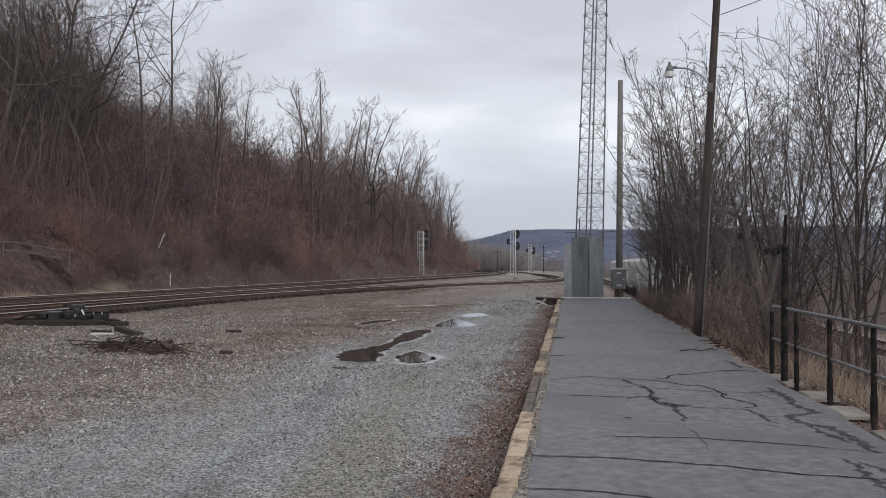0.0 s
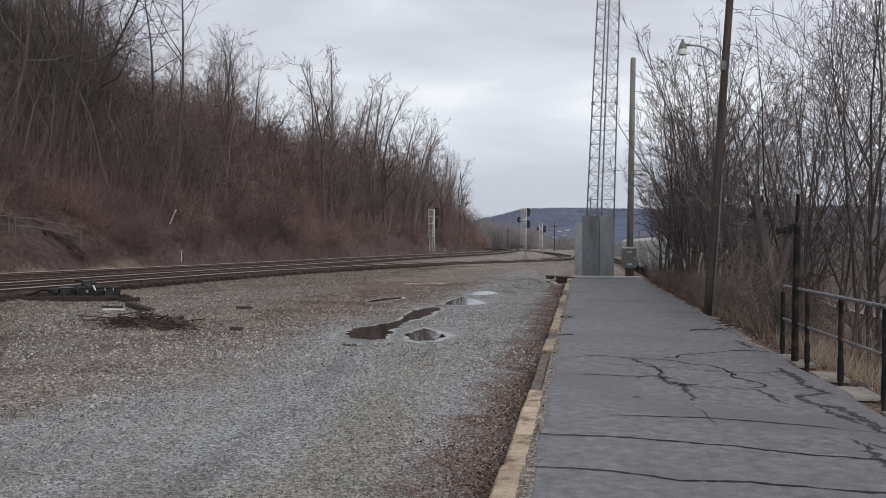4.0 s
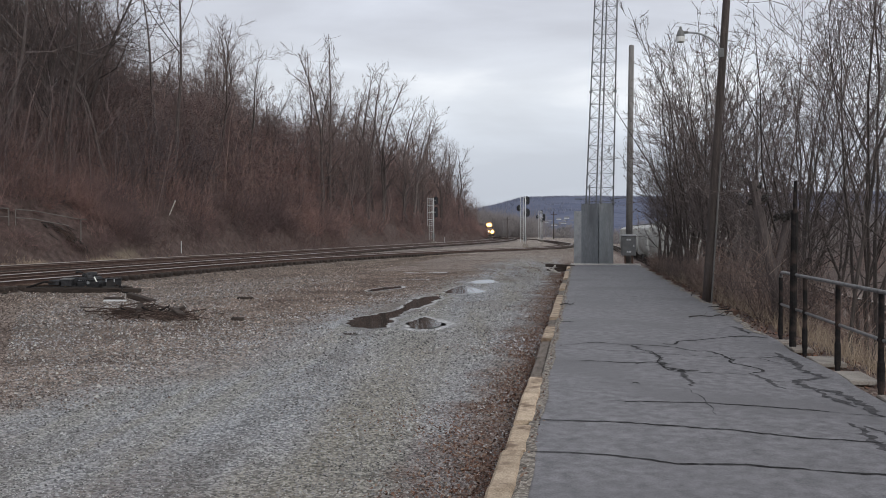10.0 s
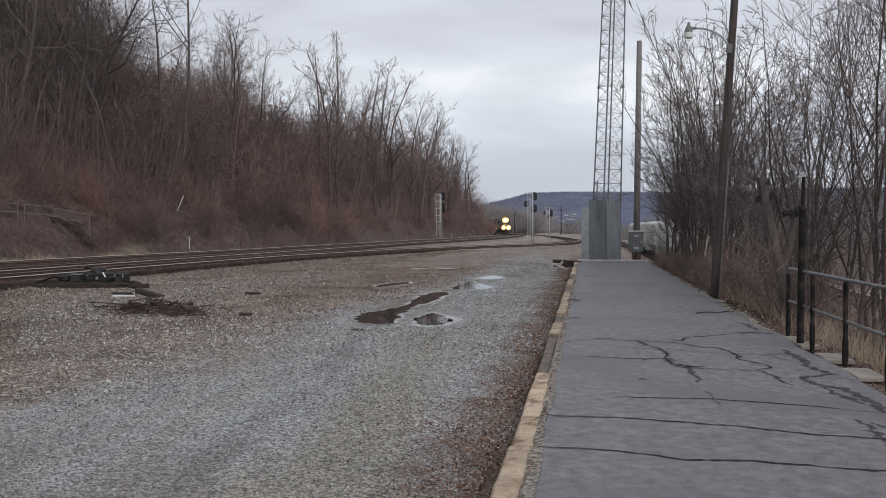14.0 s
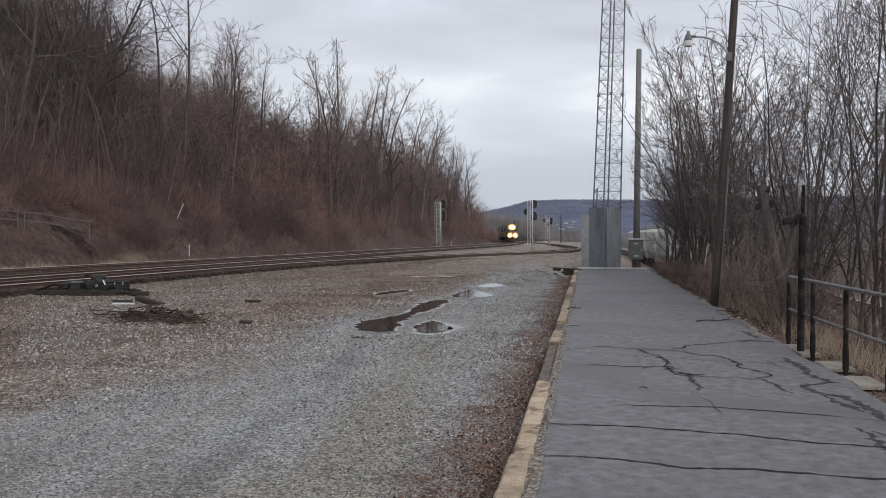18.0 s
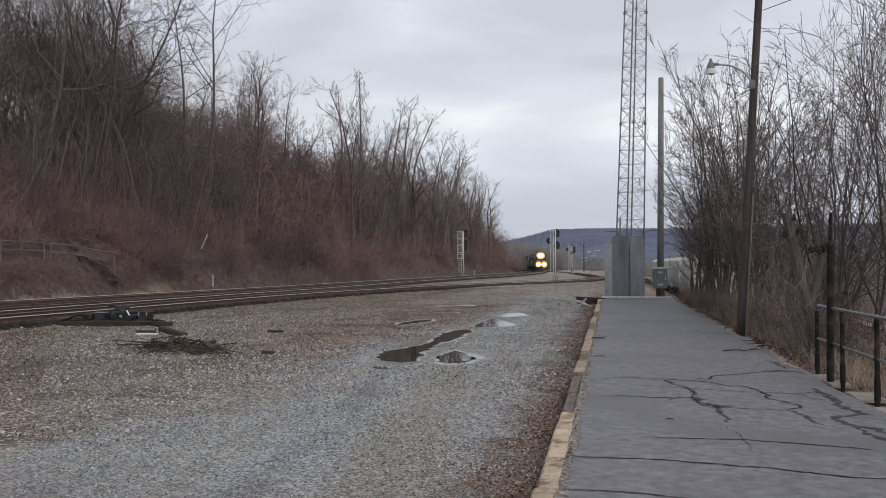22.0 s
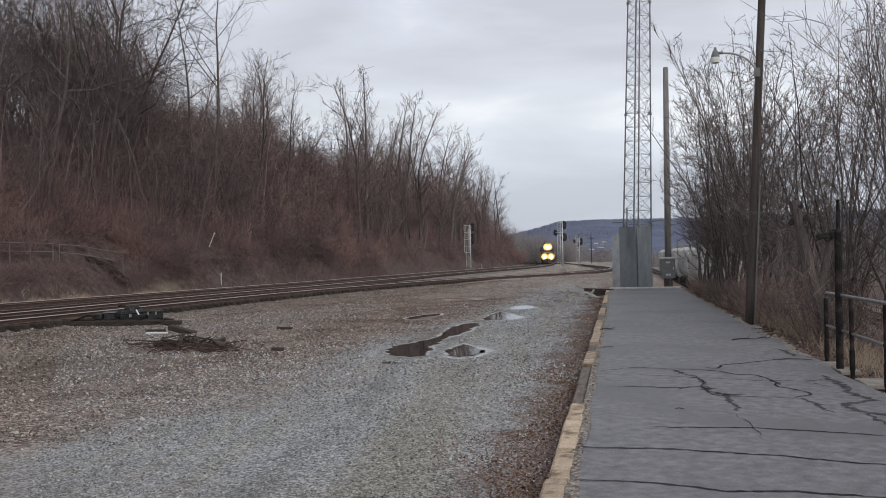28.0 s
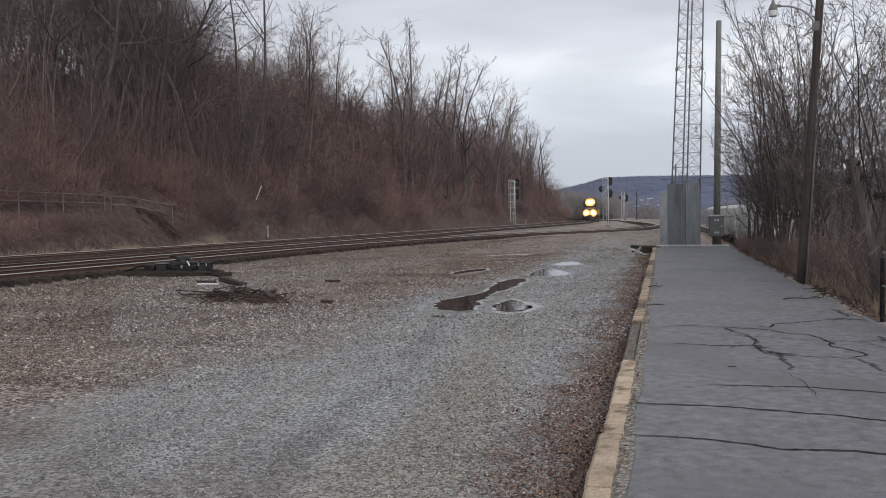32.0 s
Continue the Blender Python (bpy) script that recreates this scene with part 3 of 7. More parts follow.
def part(name, geo, material, parent=None, label="", smooth=False):
    ob = new(name, geo.mesh(name, material, smooth))
    if parent is not None:
        ob.parent = parent
    if label:
        ob["label"] = label
    return ob


def thing(name, label, category, m=None, group="", kind=""):
    ob = tagged(new(name), label, category, group, kind)
    if m is not None:
        ob.matrix_world = m
    return ob


def smooth_line(points, step):
    """A Catmull-Rom line through points, sampled about every step metres."""
    pts = [Vector(p) for p in points]
    pts = [pts[0] * 2 - pts[1]] + pts + [pts[-1] * 2 - pts[-2]]
    out = []
    for i in range(1, len(pts) - 2):
        a, b, c, d = pts[i - 1:i + 3]
        n = max(2, int((c - b).length / step))
        for k in range(n):
            t = k / n
            out.append(0.5 * ((2 * b) + (c - a) * t + (2 * a - 5 * b + 4 * c - d) * t * t + (3 * b - a - 3 * c + d) * t ** 3))
    out.append(pts[-2])
    return out


def along(line, s):
    """The place and heading at s metres along a line."""
    for a, b in zip(line, line[1:]):
        d = (b - a).length
        if s <= d or b is line[-1]:
            return a + (b - a) * (s / d), (b - a).normalized()
        s -= d


def even(line, step):
    """Places and headings at even steps along a line."""
    out, carry = [], 0.0
    for a, b in zip(line, line[1:]):
        d = (b - a).length
        s = carry
        while s < d:
            out.append((a + (b - a) * (s / d), (b - a).normalized()))
            s += step
        carry = s - d
    return out


# ---- lie of the land ----
TRACK_B = smooth_line([(-24.0, -20, 0), (-23.2, 10, 0), (-22.4, 33, 0), (-21.6, 50, 0), (-20.5, 66, 0), (-19.1, 100, 0), (-16.6, 140, -0.05), (-15.3, 175, -0.1), (-15.8, 209, -0.15),
                       (-16.6, 228, -0.2), (-17.9, 248, -0.2), (-20.4, 265, -0.2), (-26.4, 300, -0.2), (-32.9, 330, -0.2), (-42, 362, -0.2), (-58, 405, -0.2), (-82, 450, -0.2), (-112, 495, -0.2)], 3.0)
TRACK_A = smooth_line([(-32.0, -20, 0), (-29.6, 12, 0), (-27.1, 41.6, 0), (-24.6, 67, 0), (-22.9, 100, 0), (-20.7, 140, -0.05), (-19.6, 175, -0.1), (-20.0, 209, -0.15),
                       (-22.1, 248, -0.2), (-24.4, 263, -0.2), (-30.3, 298, -0.2), (-36.8, 328, -0.2), (-46, 360, -0.2), (-62, 403, -0.2), (-86, 448, -0.2)], 3.0)
TRACK_C = smooth_line([(-22.4, -20, 0), (-20.6, 10, 0), (-19.5, 28, 0), (-18.3, 48, 0), (-16.9, 57.5, 0), (-14.3, 69.6, 0), (-9.9, 83, -0.03), (-5.6, 97, -0.1), (-3.2, 115, -0.2),
                       (-1.9, 140, -0.35), (-2.4, 170, -0.5), (-6.0, 208, -0.5), (-12.5, 246, -0.35), (-16.5, 262, -0.25)], 3.0)


def foot_of_hill(y):
    return np.interp(y, [-60, 20, 45, 70, 110, 150, 200, 250, 285, 310, 340, 380, 430, 600], [-36, -33, -31.5, -29.0, -27.2, -25.6, -24.6, -25.6, -29.5, -36.5, -46, -60, -85, -240])


def step01(v, a, b):
    t = np.clip((v - a) / (b - a), 0, 1)
    return t * t * (3 - 2 * t)


def land(x, y):
    """Height of the ground."""
    x, y = np.asarray(x, float), np.asarray(y, float)
    z = -0.25 - 0.16 * step01(-x, 10, 14)
    z = z - 0.5 * step01(y, 78, 150) * (1 - step01(-x, 5, 14)) - 0.12 * step01(y, 90, 170)
    # beyond the platform's far side the bank drops to the lower yard
    z = z + 0.14 * step01(x, 2.5, 3.0) * step01(52 - y, 0, 4)
    z = z - 2.2 * step01(x, 3.3, 7.4)
    # wooded hill
    d = foot_of_hill(y) - x
    up = np.where(d > 0, 17 * (1 - np.exp(-np.maximum(d, 0) / 14)), 0) * np.interp(y, [-60, 200, 290, 340, 420, 600], [1, 1, 0.95, 0.8, 0.7, 0.6])
    up = up + np.where(d > 0, 0.5 * np.sin(x * 0.31 + y * 0.17) * np.clip(d / 12, 0, 1), 0)
    z = z + up + 0.3 * step01(d, -1.5, 0.5)
    flat = 1 - step01(x, -9, -7) * step01(-x, 0.5, 2) * step01(y, 12, 16) * step01(-y, -40, -36)
    z = z + (0.015 * np.sin(x * 2.1 + 0.7 * y) + 0.02 * np.sin(0.9 * x - 0.33 * y) * (x < 3)) * flat
    return z - 2.5 * step01(y, 330, 520) * step01(d * -1, 0, 20)


def land_z(x, y):
    return float(land(x, y))


def build_ground():
    def spread(lo, hi, step, edges):
        core = list(np.arange(lo, hi + 1e-6, step))
        return np.array(sorted([-e for e in edges if -e < lo] + core + [e for e in edges if e > hi]))
    far = [90, 110, 140, 180, 240, 320, 450, 650, 900, 1300, 1900, 2600]
    xs = np.unique(np.concatenate([[-e for e in far], np.arange(-75, -36, 1.5), np.arange(-36, 12, 0.5), np.arange(12, 60, 3.0), [70], far]))
    ys = np.unique(np.concatenate([[-2600, -1500, -800, -400, -200, -120, -80], np.arange(-60, 0, 4.0), np.arange(0, 60, 0.6), np.arange(60, 200, 2.0), np.arange(200, 480, 4.0), [500, 540, 600, 700, 850, 1050, 1300, 1700, 2300, 3200]]))
    gx, gy = np.meshgrid(xs, ys)
    verts = np.stack([gx, gy, land(gx, gy)], -1).reshape(-1, 3)
    nx, ny = len(xs), len(ys)
    i = (np.arange(ny - 1)[:, None] * nx + np.arange(nx - 1)).ravel()
    faces = np.stack([i, i + 1, i + nx + 1, i + nx], -1)
    me = array_mesh("ground", verts, faces, M_GROUND)
    me.polygons.foreach_set("use_smooth", [True] * len(me.polygons))
    tagged(new("ground", me), "gravel yard with brown soil, ballast and a wooded bank", "ground", kind="structure")


build_ground()


def build_far_hill():
    xs, ys = np.linspace(-1800, 2600, 90), np.linspace(560, 2100, 40)
    gx, gy = np.meshgrid(xs, ys)
    ridge = np.interp(gx, [-1800, -260, -165, -141, -109, -86, -30, 30, 120, 300, 700, 2600], [0, 10, 28, 38, 46, 53, 54.5, 54, 53, 57, 60, 44])
    z = -6 + (ridge + 6) * step01(gy, 560, 1500) + 1.6 * np.sin(gx * 0.05) * np.sin(gy * 0.013 + 1) + 0.8 * np.sin(gx * 0.17 + gy * 0.1)
    z = np.where(gy > 1500, z - (gy - 1500) * 0.03, z)
    nx, ny = len(xs), len(ys)
    i = (np.arange(ny - 1)[:, None] * nx + np.arange(nx - 1)).ravel()
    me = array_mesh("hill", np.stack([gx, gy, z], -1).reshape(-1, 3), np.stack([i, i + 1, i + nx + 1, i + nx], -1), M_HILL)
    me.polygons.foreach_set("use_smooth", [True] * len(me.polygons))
    tagged(new("hill", me), "wooded ridge in the far distance, painted blue-grey for haze", "hill", kind="structure")


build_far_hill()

# ---- platform ----
PLAT_END = 45.0


def build_platform():
    g = Geo()
    ys = [-14 + 1.0 * i for i in range(60)]
    ys = [y for y in ys if y < PLAT_END] + [PLAT_END]
    top = []
    for k, y in enumerate(ys):
        wr = 0.05 * math.sin(y * 1.9) + 0.04 * math.sin(y * 4.3)
        top.append((-0.33, 2.86 + wr, y))
    vs, fs = [], []
    for xl, xr, y in top:
        for j in range(7):
            x = xl + (xr - xl) * j / 6
            vs.append((x, y, -0.004 if j in (0, 6) else 0.0))
        vs.append((xr + 0.03, y, -0.6))
        vs.append((xl, y, -0.6))
    w = 9
    for i in range(len(top) - 1):
        a, b = i * w, (i + 1) * w
        fs += [(a + j, a + j + 1, b + j + 1, b + j) for j in range(7)]
        fs += [(a + 8, a, b, b + 8)]
    n = len(top) - 1
    fs += [(0, 8, 7, 6, 5, 4, 3, 2, 1), tuple(n * w + j for j in range(9))]
    g.add(vs, fs)
    ob = tagged(part("platform", g, M_ASPHALT, smooth=False), "low cracked dark grey asphalt platform", "platform", kind="structure")
    return ob


platform = build_platform()


def ribbon(pts, widths, z, seed, jit=0.03, step=0.12):
    """A flat strip with ragged edges that follows a line."""
    rng = random.Random(seed)
    line = smooth_line([(x, y, w) for (x, y), w in zip(pts, widths)], step)
    vs, fs, j = [], [], 0.0
    for i, p in enumerate(line):
        q, r = line[max(i - 1, 0)], line[min(i + 1, len(line) - 1)]
        d = Vector((r.x - q.x, r.y - q.y))
        d = d.normalized() if d.length > 1e-6 else Vector((1, 0))
        sx, sy = -d.y, d.x
        j = 0.75 * j + rng.uniform(-jit, jit)
        wl, wr = abs(p.z) * rng.uniform(0.1, 1.0), abs(p.z) * rng.uniform(0.1, 1.0)
        vs += [(p.x + sx * (wl + j), p.y + sy * (wl + j), z), (p.x - sx * (wr - j), p.y - sy * (wr - j), z)]
    fs = [(2 * i, 2 * i + 1, 2 * i + 3, 2 * i + 2) for i in range(len(line) - 1)]
    return Geo().add(vs, fs)


def build_cracks():
    # cracks across the platform, their places and half widths
    lines = [
        ([(-0.33, 7.9), (0.36, 7.86), (1.26, 7.64), (1.71, 7.47), (2.3, 7.36), (2.8, 7.3)], 0.036),
        ([(-0.33, 6.72), (0.2, 6.68), (0.68, 6.5), (1.1, 6.53), (2.0, 6.36), (2.8, 6.3)], 0.036),
        ([(-0.31, 13.09), (0.2, 13.49), (0.51, 13.39), (1.27, 13.15), (1.49, 12.75), (1.73, 12.66), (1.86, 12.12), (1.86, 11.66), (2.09, 11.13), (2.02, 10.9), (1.9, 10.76)], 0.034),
        ([(1.19, 13.53), (1.33, 13.42), (1.45, 13.84), (1.75, 14.02), (2.12, 14.35), (2.49, 14.62), (2.83, 14.43)], 0.04),
        ([(0.26, 12.72), (0.91, 12.45), (1.6, 12.19), (2.27, 12.11), (2.53, 12.36)], 0.024),
        ([(-0.17, 11.51), (0.17, 11.6), (0.51, 11.5), (0.95, 11.55)], 0.032),
        ([(0.95, 11.55), (1.06, 10.91), (1.36, 10.82), (1.65, 10.73), (1.9, 10.66)], 0.026),
        ([(0.29, 8.88), (0.65, 8.87), (1.17, 8.87), (1.88, 8.69), (2.6, 8.42)], 0.026),
        ([(2.24, 12.11), (2.35, 11.82), (2.49, 11.54)], 0.018),
        ([(1.99, 10.41), (2.09, 10.23), (2.32, 10.22)], 0.018),
        ([(1.13, 9.61), (1.19, 8.88), (1.18, 8.31)], 0.008),
        ([(0.74, 13.28), (0.83, 12.79), (0.99, 12.45), (1.0, 11.91), (0.95, 11.55)], 0.02),
    ]
    for i, (pts, w) in enumerate(lines):
        part("crack", ribbon(pts, [w * 0.4] + [w * 0.78] * (len(pts) - 2) + [w * 0.25], 0.004, 40 + i, 0.014, 0.06), M_CRACK, platform)
    # broader dark smears of old sealant along the crumbled lines
    smears = [
        ([(0.72, 13.28), (0.80, 12.95), (0.83, 12.79)], 0.07), ([(0.93, 12.5), (1.0, 12.2), (1.02, 11.9), (0.97, 11.6)], 0.05),
        ([(0.95, 11.55), (1.05, 11.18), (1.15, 10.88), (1.15, 10.34), (1.17, 9.83)], 0.055), ([(1.0, 11.6), (0.75, 11.5), (0.7, 11.35)], 0.05),
        ([(1.86, 12.2), (1.88, 11.9), (1.86, 11.7)], 0.05), ([(1.9, 10.76), (1.99, 10.41), (2.02, 10.15), (2.03, 9.76)], 0.05),
        ([(2.56, 12.7), (2.6, 12.21), (2.6, 11.75), (2.58, 11.23), (2.61, 10.85), (2.65, 10.61), (2.48, 10.43), (2.33, 10.26), (2.32, 9.97), (2.38, 9.77), (2.5, 9.62), (2.55, 9.41), (2.6, 9.03), (2.61, 8.75), (2.62, 8.4)], 0.075),
        ([(2.38, 9.77), (2.4, 9.33), (2.47, 9.1), (2.52, 8.85)], 0.06), ([(2.54, 16.16), (2.63, 15.71), (2.68, 14.96)], 0.07), ([(2.3, 14.5), (2.5, 14.62), (2.8, 14.5)], 0.09),
        ([(2.25, 8.1), (2.25, 7.69), (2.23, 7.0), (2.3, 6.2)], 0.055), ([(2.36, 8.0), (2.42, 7.6), (2.4, 7.2)], 0.04),
    ]
    for i, (pts, w) in enumerate(smears):
        part("damp_patch", ribbon(pts, [w * 0.4] + [w] * (len(pts) - 2) + [w * 0.4], 0.002, 80 + i, 0.03, 0.045), M_SMEAR, platform)
    for i, (x, y) in enumerate(((0.99, 11.52), (1.03, 11.4), (1.14, 10.95), (1.2, 10.88), (1.3, 10.9), (1.0, 11.3))):
        part("pothole", ribbon([(x - 0.07, y), (x, y + 0.03), (x + 0.07, y - 0.02)], [0.015, 0.035, 0.01], 0.0055, 150 + i, 0.01, 0.03), M_CRACK, platform, "small black hole in the asphalt")


build_cracks()


def build_edge_grit():
    pts = [(2.83 + 0.05 * math.sin(y * 1.9) + 0.04 * math.sin(y * 4.3), y) for y in [14.8 + 0.5 * k for k in range(60)]]
    part("edge_grit", ribbon(pts, [0.05] + [0.10] * 58 + [0.05], 0.003, 77, 0.02, 0.1), M_JOINT, platform, "pale dusty grit on the platform's crumbling edge")
    for i, (x, y, w) in enumerate(((1.38, 23.2, 0.05), (0.97, 22.5, 0.04), (-0.2, 20.35, 0.07), (-0.22, 16.5, 0.08), (0.6, 9.9, 0.03), (1.9, 19.2, 0.04))):
        part("dark_spot", ribbon([(x - 2 * w, y), (x, y + 0.06), (x + 2 * w, y + 0.02)], [w * 0.4, w, w * 0.3], 0.0045, 110 + i, 0.015, 0.04), M_CRACK, platform)


build_edge_grit()


def build_kerb():
    kerb = thing("kerb", "row of yellowed stone and grey timber kerb pieces along the platform", "kerb", kind="structure")
    rng = random.Random(5)
    y = 1.2
    # stones near by, weathered timbers further on; joints where the edge is broken
    pieces = [(1.2, 3.3, "s"), (3.34, 5.4, "s"), (5.44, 6.74, "s"), (6.78, 7.66, "s"), (7.86, 10.26, "s"), (10.42, 12.1, "t"), (12.14, 14.0, "t"), (14.05, 15.9, "s"),
              (15.95, 17.4, "t"), (17.5, 20.3, "s"), (20.36, 23.4, "s"), (23.5, 26.1, "t"), (26.15, 29.0, "s"), (29.05, 32.0, "t"), (32.05, 35.0, "s"), (35.05, 38.2, "s"), (38.25, 41.2, "t"), (41.25, 44.7, "s")]
    for a, b, kind in pieces:
        x0 = -0.545 + rng.uniform(-0.012, 0.012)
        w = 0.17 if kind == "s" else 0.15
        g = Geo()
        n = 5
        vs, fs = [], []
        for i in range(n + 1):
            yy = a + (b - a) * i / n
            j, h = rng.uniform(-0.004, 0.004), rng.uniform(-0.012, 0.006) - (0.05 if kind == "t" else 0)
            vs += [(x0 + j, yy, -0.4), (x0 + j, yy, h - 0.02), (x0 + 0.02 + j, yy, h), (x0 + w - 0.02 + j, yy, h + 0.004), (x0 + w + j, yy, h - 0.02), (x0 + w + j, yy, -0.4)]
        for i in range(n):
            fs += [(i * 6 + k, i * 6 + 6 + k, i * 6 + 7 + k, i * 6 + 1 + k) for k in range(5)]
        fs += [(0, 1, 2, 3, 4, 5), tuple(n * 6 + k for k in (5, 4, 3, 2, 1, 0))]
        g.add(vs, fs)
        part("kerb_stone" if kind == "s" else "kerb_timber", g, M_STONE if kind == "s" else M_OLDKERB, kerb)
    joint = Geo()
    vs, fs = [], []
    for k in range(180):
        yy = 1.2 + 43.4 * k / 179
        vs += [(-0.40, yy, -0.02 + rng.uniform(-0.015, 0.012)), (-0.355, yy, -0.006 + rng.uniform(-0.01, 0.016)), (-0.30 + 0.02 * math.sin(yy * 2.3) + rng.uniform(-0.008, 0.012), yy, 0.004)]
    for k in range(179):
        fs += [(3 * k, 3 * k + 1, 3 * k + 4, 3 * k + 3), (3 * k + 1, 3 * k + 2, 3 * k + 5, 3 * k + 4)]
    part("joint_soil", joint.add(vs, fs), M_JOINT, kerb, "crumbling pale grit between kerb and asphalt")
    g = Geo()
    g.box(-0.40, 2.9, PLAT_END, PLAT_END + 0.24, -0.5, 0.06, 0.02)
    part("end_kerb", g, M_RUBBLE, kerb, "pale concrete edge at the platform's end")


build_kerb()


# ---- railway ----
def profile_line(line, offsets, z_of):
    """A sheet swept along a line: offsets across it and their heights."""
    vs, fs = [], []
    n = len(offsets)
    for i, p in enumerate(line):
        d = (line[min(i + 1, len(line) - 1)] - line[max(i - 1, 0)]).normalized()
        sx, sy = d.y, -d.x
        for o, h in zip(offsets, z_of):
            vs.append((p.x + sx * o, p.y + sy * o, p.z + h))
    for i in range(len(line) - 1):
        fs += [(i * n + k, i * n + k + 1, (i + 1) * n + k + 1, (i + 1) * n + k) for k in range(n - 1)]
    return Geo().add(vs, fs)


def build_track(line, label, y_near, y_far, worn=(1,), bare=False):
    t = thing("railway_track", label, "railway track", group="railway tracks")
    bed = profile_line(line, [-2.9, -2.0, -1.6, -1.0, 0, 1.0, 1.6, 2.0, 2.9], [-0.66, -0.42, -0.31, -0.235, -0.215] + ([-0.30, -0.42, -0.50, -0.66] if bare else [-0.235, -0.31, -0.42, -0.66]))
    part("ballast_bed", bed, M_BALLAST, t)
    gauge = 0.755
    for s in (-1, 1):
        o = s * gauge
        web = profile_line(line, [o + a for a in (-0.07, -0.07, -0.01, -0.012, -0.036, 0.036, 0.012, 0.01, 0.07, 0.07)], [-0.17, -0.155, -0.13, -0.05, -0.03, -0.03, -0.05, -0.13, -0.155, -0.17])
        part("rail", web, M_RAILSIDE, t)
        head = profile_line(line, [o + a for a in (-0.038, -0.038, -0.026, 0.026, 0.038, 0.038)], [-0.026, -0.012, 0.0, 0.0, -0.012, -0.026])
        part("rail_head", head, M_RAILHEAD if s in worn else M_RAILDULL, t, "worn shiny rail head" if s in worn else "")
    tie = Geo().box(-1.3, 1.3, -0.115, 0.115, -0.33, -0.165, 0.012).mesh("tie", M_TIE)
    plate_me = Geo().box(-0.17, 0.17, -0.09, 0.09, -0.166, -0.15, 0.005).mesh("tie_plate", M_PLATE)
    rest = Geo()
    rng = random.Random(len(line))
    count = 0
    for p, d in even(line, 0.53):
        a = math.degrees(math.atan2(-d.x, d.y)) + rng.uniform(-1.2, 1.2)
        off = rng.uniform(-0.08, 0.08)
        if y_near < p.y < y_far and count < 150:
            o = new("tie", tie)
            o.parent, o.matrix_basis = t, pose(p.x + off, p.y, p.z + rng.uniform(-0.012, 0.01), 0, 0, a)
            if p.y < 60:
                for e in (-gauge, gauge):
                    q = new("tie_plate", plate_me)
                    q.parent, q.matrix_basis = t, pose(p.x + e * d.y, p.y - e * d.x, p.z, 0, 0, a)
            count += 1
        elif p.y > 0 and p.y < 300:
            rest.box(-1.3, 1.3, -0.115, 0.115, -0.33, -0.165, 0, pose(p.x + off, p.y, p.z, 0, 0, a))
    ob = part("distant_tie", rest, M_TIE, t)
    ob["kind"] = "stuff"
    return t


build_track(TRACK_C, "near railway track curving away, rusty rails on creosoted ties", 22, 95, bare=True)
build_track(TRACK_B, "main railway track with polished rails on ballast", 22, 95)
SHOULDER = TRACK_C
build_track(TRACK_A, "railway track along the foot of the wooded bank", 30, 95, (-1,))
TRACK_D = smooth_line([(9.2, -20, -2.12), (9.0, 40, -2.12), (8.8, 120, -2.12), (8.6, 260, -2.12)], 8.0)
TRACK_E = smooth_line([(15.0, -20, -2.12), (14.6, 40, -2.12), (14.2, 120, -2.12), (13.8, 260, -2.12)], 8.0)
build_track(TRACK_D, "lower yard track below the bank", 20, 50)
build_track(TRACK_E, "lower yard track beyond the wagons", 30, 60)


# ---- puddles ----
def pool(rows, grow_by, z, seed):
    rng = random.Random(seed)
    line = smooth_line(rows, 0.07)
    vs, wl, wr = [], 0.0, 0.0
    for i, p in enumerate(line):
        wl, wr = 0.6 * wl + rng.gauss(0, 0.03), 0.6 * wr + rng.gauss(0, 0.03)
        end = min(1.0, i / 4, (len(line) - 1 - i) / 4)
        w = (max(p.z, 0.03) + grow_by) * (0.25 + 0.75 * end)
        vs += [(p.y - w - wl, p.x, z), (p.y, p.x, z), (p.y + w + wr, p.x, z)]
    fs = []
    for i in range(len(line) - 1):
        a = i * 3
        fs += [(a, a + 1, a + 4, a + 3), (a + 1, a + 2, a + 5, a + 4)]
    return Geo().add(vs, fs)


def build_puddle(rows, seed):
    """A flat sheet of water with a wet margin; rows: y, middle x, half width."""
    p = thing("puddle", "shallow muddy rain puddle lying in the gravel", "puddle", group="puddles in the gravel")
    part("water", pool(rows, 0.0, -0.2405, seed), M_WATER, p)
    # pale ribbon puts the sky's glint on the wet edge into colour
    part("silt_glint_rim", pool(rows, 0.045, -0.2425, seed + 20), M_SILTGLINT, p, "pale silt rim with the sky's glint painted in")
    a, b = rows[0], rows[-1]
    wide = [(a[0] - 0.3, a[1], a[2])] + rows + [(b[0] + 0.35, b[1], b[2])]
    part("wet_margin", pool(wide, 0.10, -0.245, seed + 50), M_WETGRAVEL, p, "wet gravel round the water")


def build_silt(rows, seed):
    p = thing("silt_patch", "pale wet silt of a drying puddle", "silt", group="silt patches in the gravel")
    part("silt", pool(rows, 0.0, -0.2425, seed), M_SILTGLINT, p)
    part("wet_margin", pool(rows, 0.08, -0.2455, seed + 50), M_WETGRAVEL, p, "wet gravel round the silt")


